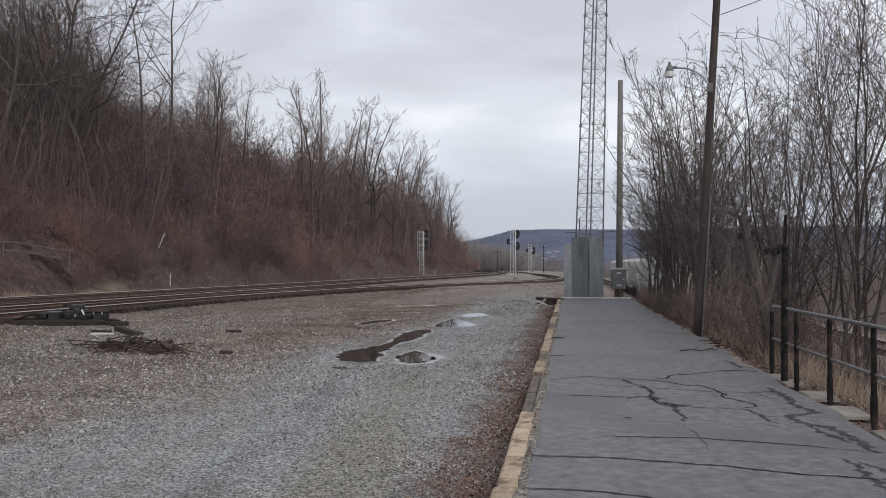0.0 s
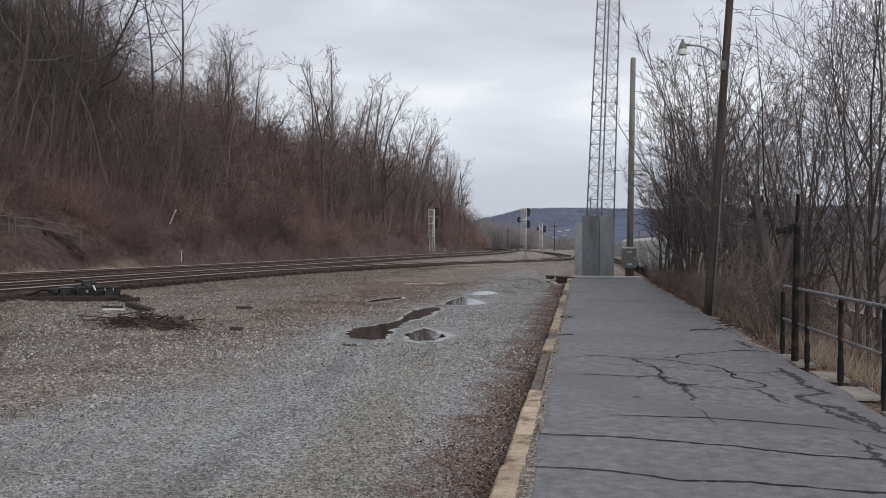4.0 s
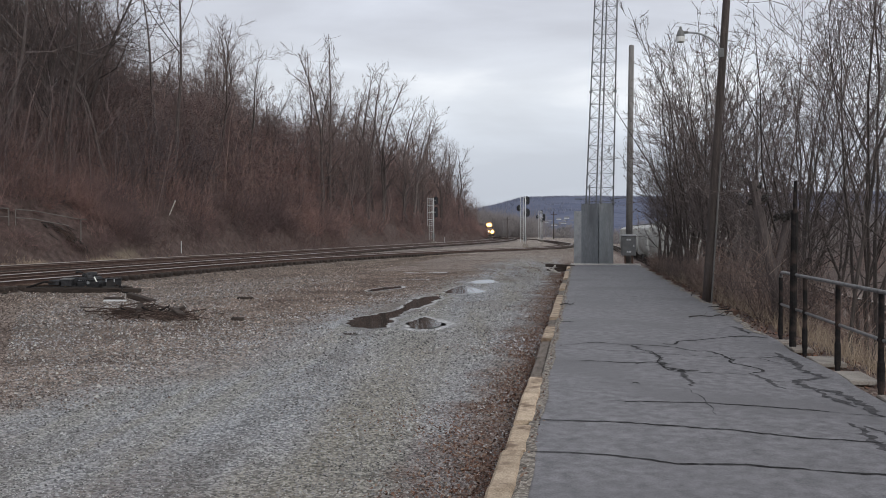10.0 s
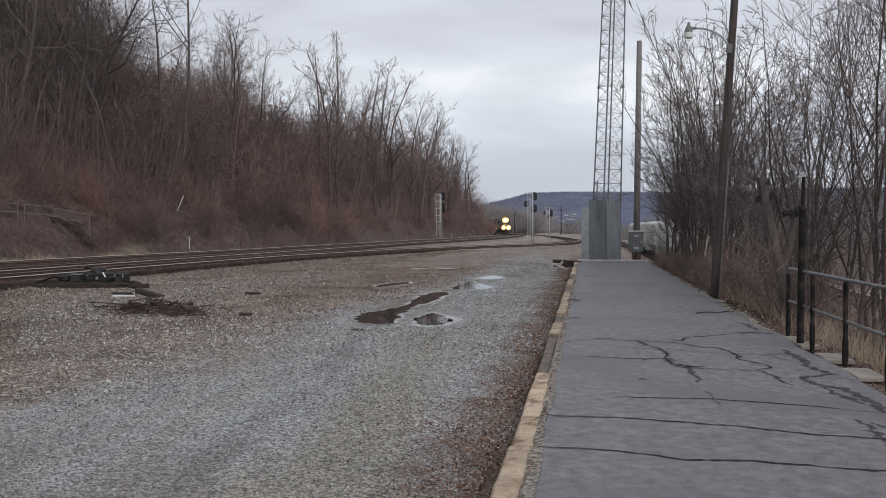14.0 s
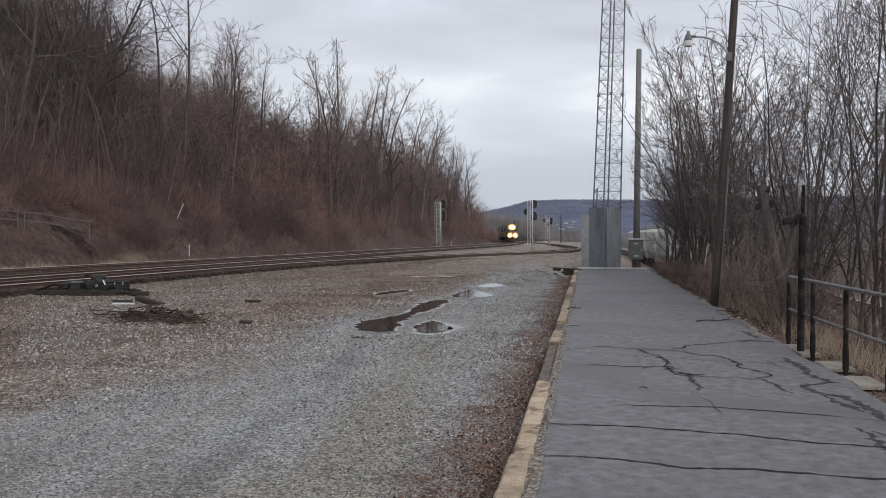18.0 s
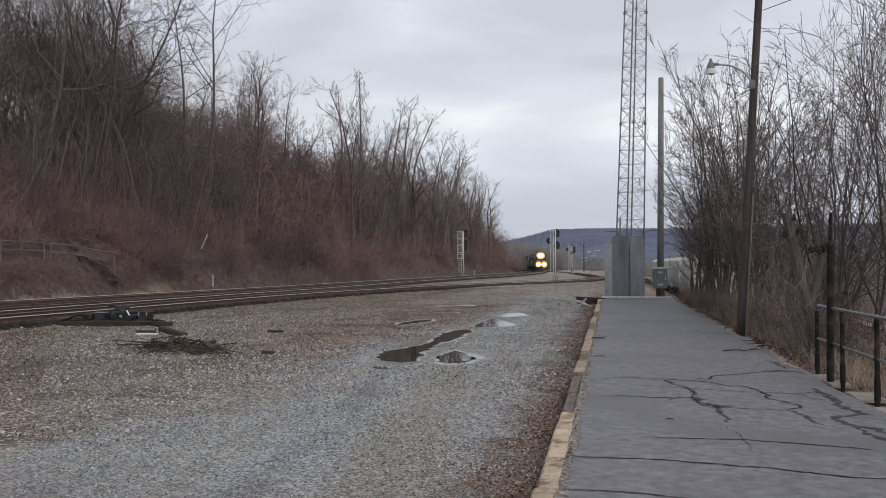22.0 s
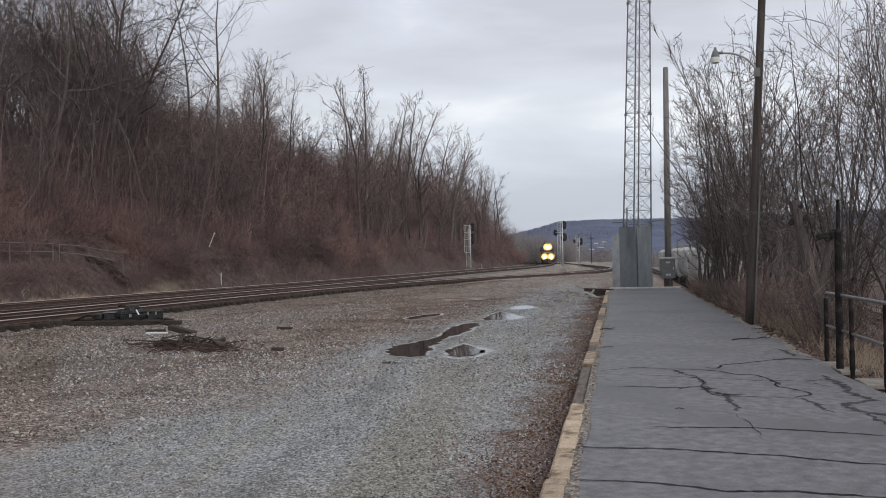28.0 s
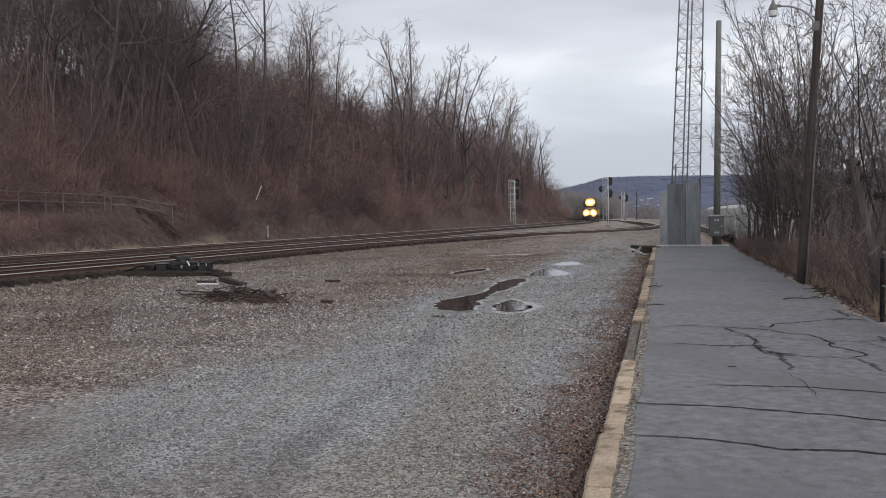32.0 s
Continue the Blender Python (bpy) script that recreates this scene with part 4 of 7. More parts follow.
build_puddle([(17.3, -3.95, 0.12), (17.6, -4.0, 0.33), (18.05, -4.14, 0.44), (18.6, -4.22, 0.5), (19.2, -4.3, 0.45), (19.9, -4.21, 0.36), (20.6, -4.19, 0.25), (21.4, -4.11, 0.14), (22.2, -4.05, 0.21), (22.9, -4.07, 0.26), (23.6, -4.03, 0.31), (24.4, -4.1, 0.3), (25.2, -4.08, 0.32), (25.9, -4.08, 0.22), (26.3, -4.0, 0.06)], 3)
build_puddle([(17.25, -2.98, 0.06), (17.6, -2.96, 0.2), (18.0, -2.98, 0.3), (18.4, -3.05, 0.36), (18.9, -3.12, 0.26), (19.4, -3.22, 0.12), (19.8, -3.3, 0.04)], 4)
build_silt([(16.9, -2.95, 0.1), (17.2, -2.94, 0.31), (17.85, -2.91, 0.41), (18.4, -2.97, 0.51), (19.0, -3.06, 0.36), (19.6, -3.22, 0.16), (20.0, -3.3, 0.05)], 14)
build_puddle([(27.3, -3.45, 0.2), (27.7, -3.49, 0.47), (28.4, -3.46, 0.6), (29.5, -3.59, 0.45), (30.7, -3.83, 0.22), (31.4, -3.9, 0.05)], 5)
build_puddle([(32.8, -3.5, 0.1), (33.2, -3.52, 0.36), (33.95, -3.42, 0.46), (35.1, -3.5, 0.24), (35.6, -3.5, 0.05)], 6)
build_puddle([(28.1, -6.45, 0.05), (28.5, -6.4, 0.16), (29.3, -6.3, 0.27), (30.2, -6.07, 0.3), (31.0, -5.95, 0.05)], 7)
build_puddle([(16.2, -4.1, 0.05), (16.4, -4.08, 0.13), (16.65, -4.06, 0.05)], 8)
build_silt([(34.9, -6.3, 0.08), (35.3, -6.21, 0.45), (35.8, -6.1, 0.4), (36.1, -6.1, 0.1)], 15)
build_silt([(40.6, -6.9, 0.1), (41.2, -6.86, 0.9), (41.8, -6.7, 0.7), (42.3, -6.6, 0.1)], 16)


# ---- platform furniture ----
def build_railing():
    r = thing("railing", "black painted steel pipe railing along the platform's edge", "railing")
    ys = [14.58, 13.06, 11.44, 9.85, 8.25, 6.65, 5.05, 3.45]
    x = 3.02
    for k, y in enumerate(ys):
        g = Geo().tube([(x, y, -0.2), (x, y, 0.90 if k == 0 else 0.965)], 0.029, 12)
        p = part("post", g, M_BLACK, r, smooth=False)
        part("collar", Geo().tube([(x, y, 0.02), (x, y, 0.27), (x, y, 0.29)], [0.036, 0.036, 0.03], 12), M_BLACK, p)
        part("rail_tee", Geo().tube([(x, y - 0.05, 0.5), (x, y + 0.05, 0.5)], 0.027, 10), M_BLACK, p)
    bend = [(x, 14.58, 0.88), (x, 14.575, 0.93), (x, 14.55, 0.965), (x, 14.50, 0.982), (x, 14.4, 0.985), (x + 0.02, 3.3, 0.985)]
    part("top_rail", Geo().tube(bend, 0.023, 12), M_RAILPIPE, r, "worn grey steel top rail", smooth=True)
    part("middle_rail", Geo().tube([(x, 14.58, 0.5), (x + 0.02, 3.3, 0.5)], 0.019, 12), M_RAILPIPE, r, smooth=True)


M_RAILPIPE = mat("worn_grey_pipe", (0.055, 0.053, 0.053), (0.21, 0.203, 0.20), 9, 0.36, 40, 0.1, spec=0.5)
build_railing()


def build_black_post():
    p = thing("steel_post", "tall black steel post with a thin top beside the railing", "post")
    part("shaft", Geo().tube([(2.985, 13.62, -0.3), (2.995, 13.62, 1.0), (3.005, 13.62, 1.86)], [0.05, 0.048, 0.046], 12), M_BLACK, p)
    part("top_rod", Geo().tube([(3.005, 13.62, 1.85), (3.015, 13.62, 2.30)], [0.03, 0.024], 8), M_BLACK, p)
    part("cap", Geo().tube([(3.005, 13.62, 1.85), (3.005, 13.62, 1.9)], [0.054, 0.036], 12), M_BLACK, p)


build_black_post()


def build_footings():
    for y0, y1, x1 in ((10.6, 11.3, 3.24), (11.95, 12.6, 3.27), (13.3, 13.85, 3.2), (14.15, 14.5, 3.16), (9.0, 9.7, 3.26), (7.4, 8.1, 3.24)):
        f = thing("footing_block", "pale concrete slab on a rust-stained block beside the railing", "concrete block", group="blocks along the platform edge")
        part("slab", Geo().box(2.93, x1, y0, y1, -0.075, -0.025, 0.012), M_CONC, f)
        part("block", Geo().box(2.9, x1 - 0.06, y0 + 0.05, y1 - 0.05, -0.55, -0.07, 0.015), M_RUSTBLOCK, f)


build_footings()


def build_street_light():
    p = thing("utility_pole", "leaning weathered wooden pole with a street lamp arm", "utility pole")
    base, top = Vector((2.90, 22.2, -0.5)), Vector((3.60, 22.3, 10.6))
    pts = [base.lerp(top, k / 8) for k in range(9)]
    part("shaft", Geo().tube(pts, [0.098 - 0.0025 * k for k in range(9)], 14), M_POLE, p, smooth=True)
    part("conduit", Geo().tube([(3.025, 22.12, -0.2), (3.235, 22.14, 3.2)], 0.018, 8), M_GREYPOLE, p, "pale conduit pipe")
    arm = smooth_line([(3.26, 22.2, 5.72), (3.05, 22.2, 6.0), (2.75, 22.2, 6.16), (2.42, 22.2, 6.2)], 0.08)
    a = part("lamp_arm", Geo().tube(arm, 0.024, 8), M_GALV, p)
    part("arm_bracket", Geo().box(3.18, 3.3, 22.13, 22.27, 5.6, 5.8, 0.01), M_GREYPAINT, a)
    hd = part("lamp_head", Geo().tube([(2.33, 22.2, 6.10), (2.33, 22.2, 6.13), (2.33, 22.2, 6.2), (2.33, 22.2, 6.25), (2.33, 22.2, 6.27)], [0.10, 0.098, 0.075, 0.055, 0.04], 16), M_GREYPAINT, p)
    part("arm_clamp", Geo().tube([(2.37, 22.2, 6.2), (2.5, 22.2, 6.2)], 0.034, 8), M_GREYPAINT, hd)
    part("photocell", Geo().tube([(2.33, 22.2, 6.27), (2.33, 22.2, 6.33)], [0.036, 0.032], 10), M_GREYPAINT, hd)
    part("refractor", Geo().tube([(2.33, 22.2, 6.10), (2.33, 22.2, 5.98), (2.33, 22.2, 5.97)], [0.105, 0.095, 0.075], 16), M_LENSWHITE, p, "pale frosted lamp bowl")
    for i, (e, sag) in enumerate((((9.5, 6.0, 8.6), 0.5), ((10.5, 5.0, 9.0), 0.5), ((9.0, 7.5, 7.5), 0.35))):
        s = Vector((3.5, 22.2, 8.4 - 0.5 * i))
        e = Vector(e)
        pts = [s.lerp(e, k / 14) - Vector((0, 0, sag * 4 * (k / 14) * (1 - k / 14))) for k in range(15)]
        part("wire", Geo().tube(pts, 0.009, 5), M_BLACK, p)


build_street_light()


def build_second_pole():
    p = thing("utility_pole", "bare silvered wooden pole standing behind the cabinet", "utility pole")
    part("shaft", Geo().tube([(2.42, 46.6, -0.6), (2.47, 46.6, 5), (2.53, 46.6, 10.68)], [0.17, 0.15, 0.125], 14), M_GREYPOLE, p, smooth=True)
    part("cap", Geo().tube([(2.53, 46.6, 10.66), (2.53, 46.6, 10.7)], [0.13, 0.1], 12), M_GREYPOLE, p)


build_second_pole()


def build_cabinet():
    c = thing("electrical_cabinet", "grey steel electrical cabinet on two short posts", "electrical cabinet", pose(2.36, 45.7, 0.02))
    part("body", Geo().box(-0.34, 0.34, -0.2, 0.2, 0.42, 1.36, 0.02), M_GREYPAINT, c)
    part("hood", Geo().box(-0.38, 0.38, -0.25, 0.22, 1.36, 1.43, 0.02), M_LIGHTGREY, c, "pale rain hood")
    d = part("door", Geo().box(-0.31, 0.31, -0.225, -0.2, 0.46, 1.32, 0.008), M_GREYPAINT, c)
    part("handle", Geo().box(0.22, 0.26, -0.25, -0.225, 0.84, 0.94, 0.005), M_LIGHTGREY, d)
    for x0, z0, z1 in ((-0.1, 1.14, 1.22), (0.02, 1.14, 1.22), (-0.1, 0.56, 0.64), (0.02, 0.56, 0.64)):
        part("label_plate", Geo().box(x0, x0 + 0.09, -0.232, -0.225, z0, z1), M_LIGHTGREY, d, "small pale plate")
    for x in (-0.2, 0.14):
        part("leg", Geo().box(x, x + 0.09, -0.05, 0.05, -0.35, 0.42, 0.01), M_RUSTBLOCK, c, "rusty post")


build_cabinet()


def build_tower():
    t = thing("lattice_tower", "tall triangular steel lattice mast with sheet metal round its base", "radio mast")
    feet = [Vector((0.2, 46.5, -0.3)), Vector((1.6, 46.5, -0.3)), Vector((0.93, 45.55, -0.3))]
    tops = [Vector((1.62, 46.4, 33.0)), Vector((2.2, 46.4, 33.0)), Vector((1.92, 45.98, 33.0))]
    # the legs run straight from foot to top

    def leg(i, z):
        return feet[i].lerp(tops[i], (z + 0.3) / 33.3)
    for i in range(3):
        l = part("leg", Geo().tube([leg(i, -0.3), leg(i, 12), leg(i, 33)], [0.038, 0.034, 0.026], 8), M_TOWER, t)
        for z in (2.95, 8.45, 13.9, 19.4, 24.8):
            part("flange", Geo().tube([leg(i, z - 0.05), leg(i, z + 0.05)], 0.075, 8), M_TOWER, l)
    z = 0.35
    while z < 31:
        h = 0.68 if z < 16 else 1.3
        for i, j in ((0, 1), (1, 2), (2, 0)):
            part("brace", Geo().tube([leg(i, z), leg(j, z + h)], 0.011, 4, False), M_TOWER, t)
            part("brace", Geo().tube([leg(j, z), leg(i, z + h)], 0.011, 4, False), M_TOWER, t)
            part("strut", Geo().tube([leg(i, z), leg(j, z)], 0.012, 4, False), M_TOWER, t)
        z += h
    cab = [leg(2, -0.2).lerp(leg(0, -0.2), 0.3), leg(2, 33).lerp(leg(0, 33), 0.3)]
    part("feed_cable", Geo().tube(cab, 0.035, 6), M_TOWER, t)

    # sheet steel round the base, in narrow lengths
    def sheets(name, a, b, z0, z1, off, k):
        d = (b - a).normalized()
        out = Vector((d.y, -d.x, 0))
        for s in range(k):
            p, q = a.lerp(b, s / k + 0.002) + out * off, a.lerp(b, (s + 1) / k - 0.002) + out * off
            e = out * (0.006 if s % 2 else 0.0)
            vs = []
            for zz in (z0, z1 - 0.01 * (s % 2)):
                vs += [tuple(Vector((v.x, v.y, zz))) for v in (p + e, q + e, q + e - out * 0.03, p + e - out * 0.03)]
            part(name, Geo().add(vs, [(0, 1, 5, 4), (1, 2, 6, 5), (2, 3, 7, 6), (3, 0, 4, 7), (4, 5, 6, 7), (3, 2, 1, 0)]), M_PANEL, t)
    a, b, c = (Vector((v.x, v.y, 0)) for v in feet)
    a, b, c = a + Vector((-0.05, 0.03, 0)), b + Vector((0.03, 0.03, 0)), c + Vector((0.0, -0.06, 0))
    sheets("base_panel", a, c, -0.05, 2.95, 0.05, 1)
    sheets("base_panel", c, b, -0.05, 2.97, 0.05, 1)
    sheets("base_panel", b, a, -0.05, 2.95, 0.05, 1)
    part("side_panel", Geo().box(a.x - 0.40, a.x - 0.02, a.y - 0.04, a.y + 0.02, -0.05, 2.6, 0.01), M_GALV, t, "narrow pale galvanised side sheet")
    part("stand_off_arm", Geo().tube([leg(0, 3.2), leg(0, 3.2) + Vector((-0.55, -0.05, 0.0))], 0.02, 6), M_TOWER, t)
    part("stand_off_arm", Geo().tube([leg(1, 3.2), leg(1, 3.2) + Vector((0.6, -0.05, 0.05))], 0.02, 6), M_TOWER, t)
    part("side_mast", Geo().tube([(0.5, 46.0, 2.9), (0.52, 46.0, 3.85)], 0.035, 8), M_TOWER, t)
    for i in range(3):
        part("footing", Geo().box(feet[i].x - 0.16, feet[i].x + 0.16, feet[i].y - 0.16, feet[i].y + 0.16, -0.5, 0.02, 0.02), M_CONC, t)


build_tower()


# ---- railway signals ----
def build_signal(x, y, z, h, heads, ladder_side, cage):
    s = thing("railway_signal", "galvanised railway signal mast with black heads and a ladder", "railway signal", pose(x, y, z), "railway signals")
    part("base", Geo().box(-0.35, 0.35, -0.35, 0.35, -0.6, 0.12, 0.04), M_CONC, s)
    part("mast", Geo().tube([(0, 0, 0.1), (0, 0, h)], [0.075, 0.065], 10), M_LIGHTGREY, s, smooth=True)
    lx = ladder_side * 0.5
    lad = part("ladder", Geo().tube([(lx - 0.22, 0.05, 0.3), (lx - 0.22, 0.05, h)], 0.028, 6), M_LIGHTGREY, s)
    part("ladder_stile", Geo().tube([(lx + 0.22, 0.05, 0.3), (lx + 0.22, 0.05, h)], 0.028, 6), M_LIGHTGREY, lad)
    k = 0.6
    while k < h:
        part("rung", Geo().tube([(lx - 0.22, 0.05, k), (lx + 0.22, 0.05, k)], 0.018, 5), M_LIGHTGREY, lad)
        k += 0.33
    for k in (1.6, 3.2, 4.8, h - 0.2):
        part("ladder_bracket", Geo().box(min(0, lx), max(0, lx), 0.0, 0.06, k, k + 0.06), M_LIGHTGREY, s)
    if cage:
        for k in (h - 0.1, h - 1.2, h - 2.3, h - 3.4, h - 4.4):
            part("work_platform", Geo().box(lx - 0.42, lx + 0.42, -0.3, 0.35, k, k + 0.06), M_LIGHTGREY, s)
        for dx in (-0.42, 0.42):
            part("cage_post", Geo().tube([(lx + dx, -0.28, h - 4.4), (lx + dx, -0.28, h + 0.1)], 0.03, 6), M_LIGHTGREY, s)
    for hx, hz, r, hh in heads:
        hd = part("signal_head", Geo().box(hx - 0.16, hx + 0.16, 0.1, 0.42, hz - hh * 0.4, hz + hh * 0.4, 0.05), M_SIGNALBLACK, s, "matt black signal head")
        n = 20
        rim = [(hx + r * math.cos(2 * math.pi * i / n), hz + (hh / 2 - r) * (1 if math.sin(2 * math.pi * i / n) >= 0 else -1) + r * math.sin(2 * math.pi * i / n)) for i in range(n)]
        g = Geo().add([(a, 0.4, b) for a, b in rim] + [(a, 0.43, b) for a, b in rim], [tuple(range(n)), tuple(range(2 * n - 1, n - 1, -1))] + [(i, n + i, n + (i + 1) % n, (i + 1) % n) for i in range(n)])
        part("backplate", g, M_SIGNALBLACK, hd)
        for dz in (-0.22, 0.0, 0.22):
            part("hood", Geo().tube([(hx, 0.43, hz + dz * hh), (hx, 0.75, hz + dz * hh)], 0.1, 10, False), M_SIGNALBLACK, hd)
        part("head_bracket", Geo().tube([(0, 0.1, hz), (hx, 0.1, hz)], 0.03, 6), M_LIGHTGREY, hd)
    part("relay_case", Geo().box(-0.25, 0.15, 0.15, 0.5, 0.5, 1.3, 0.02), M_GREYPAINT, s)
    return s


build_signal(-22.86, 146.3, 0.0, 6.9, [(0.32, 6.55, 0.32, 1.3), (0.32, 4.7, 0.28, 1.7)], -1, True)
build_signal(-7.7, 135.1, -0.25, 6.9, [(0.2, 6.35, 0.4, 1.25), (-0.95, 5.25, 0.34, 0.85), (0.2, 4.6, 0.42, 1.2)], -1, False)
build_signal(-8.0, 203.0, -0.5, 6.6, [(0.42, 5.2, 0.3, 1.5), (-1.0, 5.3, 0.28, 0.75), (-0.1, 6.3, 0.28, 0.85), (-0.1, 4.6, 0.3, 0.95)], -1, False)


# ---- trackside equipment ----
def build_switch_machine():
    s = thing("switch_machine", "dark grey track switch machine on long ties beside the rails", "switch machine", pose(-16.2, 29.2, -0.2, 0, 0, 3))
    for dy in (-0.5, 0.35):
        part("long_tie", Geo().box(-3.2, 1.25, dy - 0.12, dy + 0.12, -0.24, -0.03, 0.015), M_TIE, s)
    part("base_plate", Geo().box(-1.15, 1.1, -0.42, 0.36, -0.03, 0.0), M_DARKSTEEL, s)
    part("gear_case", Geo().box(-0.32, 0.5, -0.36, 0.3, 0.0, 0.17, 0.04), M_SWITCH, s)
    part("lid", Geo().box(-0.3, 0.16, -0.3, 0.26, 0.17, 0.30, 0.06), M_SWITCHTOP, s, "grey gear case lid, lightened for the sky on its top")
    part("lid_boss", Geo().disc((-0.05, -0.04, 0.30), (0, 0, 1), 0.16, 0.13, 0.07, 12), M_SWITCHTOP, s)
    part("crank_cover", Geo().tube([(0.2, -0.25, 0.2), (0.2, 0.2, 0.24)], 0.11, 10), M_SWITCHTOP, s)
    part("motor_housing", Geo().tube([(-1.0, -0.05, 0.13), (-0.92, -0.05, 0.13), (-0.4, -0.05, 0.15), (-0.34, -0.05, 0.15)], [0.1, 0.16, 0.16, 0.12], 14), M_SWITCH, s)
    part("motor_foot", Geo().box(-0.95, -0.4, -0.3, 0.2, 0.0, 0.05, 0.01), M_SWITCH, s)
    part("terminal_box", Geo().box(-0.86, -0.5, -0.4, -0.18, 0.02, 0.23, 0.025), M_SWITCHTOP, s, "pale grey terminal box")
    part("terminal_lid", Geo().box(-0.88, -0.48, -0.42, -0.16, 0.232, 0.262, 0.01), M_GREYPAINT, s)
    part("junction_box", Geo().box(0.62, 0.98, -0.25, 0.2, 0.0, 0.24, 0.03), M_SWITCH, s)
    part("junction_lid", Geo().box(0.6, 1.0, -0.27, 0.22, 0.242, 0.27, 0.01), M_SWITCHTOP, s)
    for x in (0.66, 0.94):
        part("hasp", Geo().box(x - 0.02, x + 0.02, -0.29, -0.272, 0.15, 0.25, 0.004), M_GALV, s)
    for k in range(6):
        part("lid_bolt", Geo().disc((-0.26 + 0.075 * k, -0.31, 0.2), (0, -1, 0), 0.018, 0.016, 0.02, 6), M_GALV, s)
    part("top_rod", Geo().tube([(-0.2, -0.40, 0.24), (0.3, -0.42, 0.22), (0.62, -0.3, 0.26)], 0.025, 8), M_SWITCH, s)
    part("throw_rod", Geo().tube([(-0.9, -0.1, 0.06), (-3.0, -0.1, 0.02)], 0.035, 8), M_PLATE, s)
    part("lock_rod", Geo().tube([(-0.9, 0.15, 0.06), (-3.0, 0.15, 0.02)], 0.03, 8), M_PLATE, s)
    part("rod_end", Geo().box(-1.3, -1.05, -0.2, 0.24, 0.0, 0.11, 0.02), M_PLATE, s, "rusty rod coupling")
    part("hand_lever", Geo().tube([(0.32, -0.44, 0.33), (0.37, -0.45, 0.25), (0.44, -0.47, 0.14)], 0.024, 8), M_WHITEPIPE, s, "bare bright hand lever")
    part("lever_socket", Geo().disc((0.45, -0.38, 0.08), (0, -1, 0), 0.1, 0.09, 0.12, 12), M_SWITCH, s)
    part("cable", Geo().tube(smooth_line([(0.9, -0.2, 0.06), (1.3, -0.5, 0.0), (1.5, -0.9, -0.12), (1.9, -1.1, -0.18)], 0.08), 0.03, 6), M_BLACK, s)
    part("motor_cover", Geo().tube([(-0.30, 0.05, 0.33), (-0.02, 0.05, 0.36), (0.14, 0.05, 0.36), (0.18, 0.05, 0.35)], [0.08, 0.125, 0.125, 0.06], 12), M_SWITCHTOP, s)
    part("selector_lever", Geo().tube([(0.05, -0.3, 0.2), (0.0, -0.33, 0.42), (-0.2, -0.34, 0.5)], 0.022, 8), M_SWITCH, s)
    part("lever_grip", Geo().tube([(-0.2, -0.34, 0.5), (-0.36, -0.34, 0.47)], 0.033, 8), M_SWITCHTOP, s)
    part("padlock", Geo().box(0.05, 0.13, -0.42, -0.37, 0.08, 0.18, 0.012), M_GALV, s)
    part("cable_duct", Geo().tube(smooth_line([(-0.95, -0.3, 0.1), (-1.35, -0.45, 0.16), (-1.8, -0.5, 0.02), (-2.2, -0.6, -0.08)], 0.1), 0.035, 8), M_BLACK, s)
    part("cover_plate", Geo().box(-1.32, -0.95, -0.38, 0.18, 0.05, 0.21, 0.03), M_SWITCHTOP, s, "dull grey cover plate")
    part("shim_timber", Geo().box(0.9, 1.9, -0.62, -0.36, -0.2, -0.04, 0.02), M_TIE, s)
    for x in (-0.7, 0.0, 0.5):
        part("bolt", Geo().disc((x, -0.40, 0.0), (0, 0, 1), 0.03, 0.03, 0.03, 6), M_PLATE, s)


build_switch_machine()


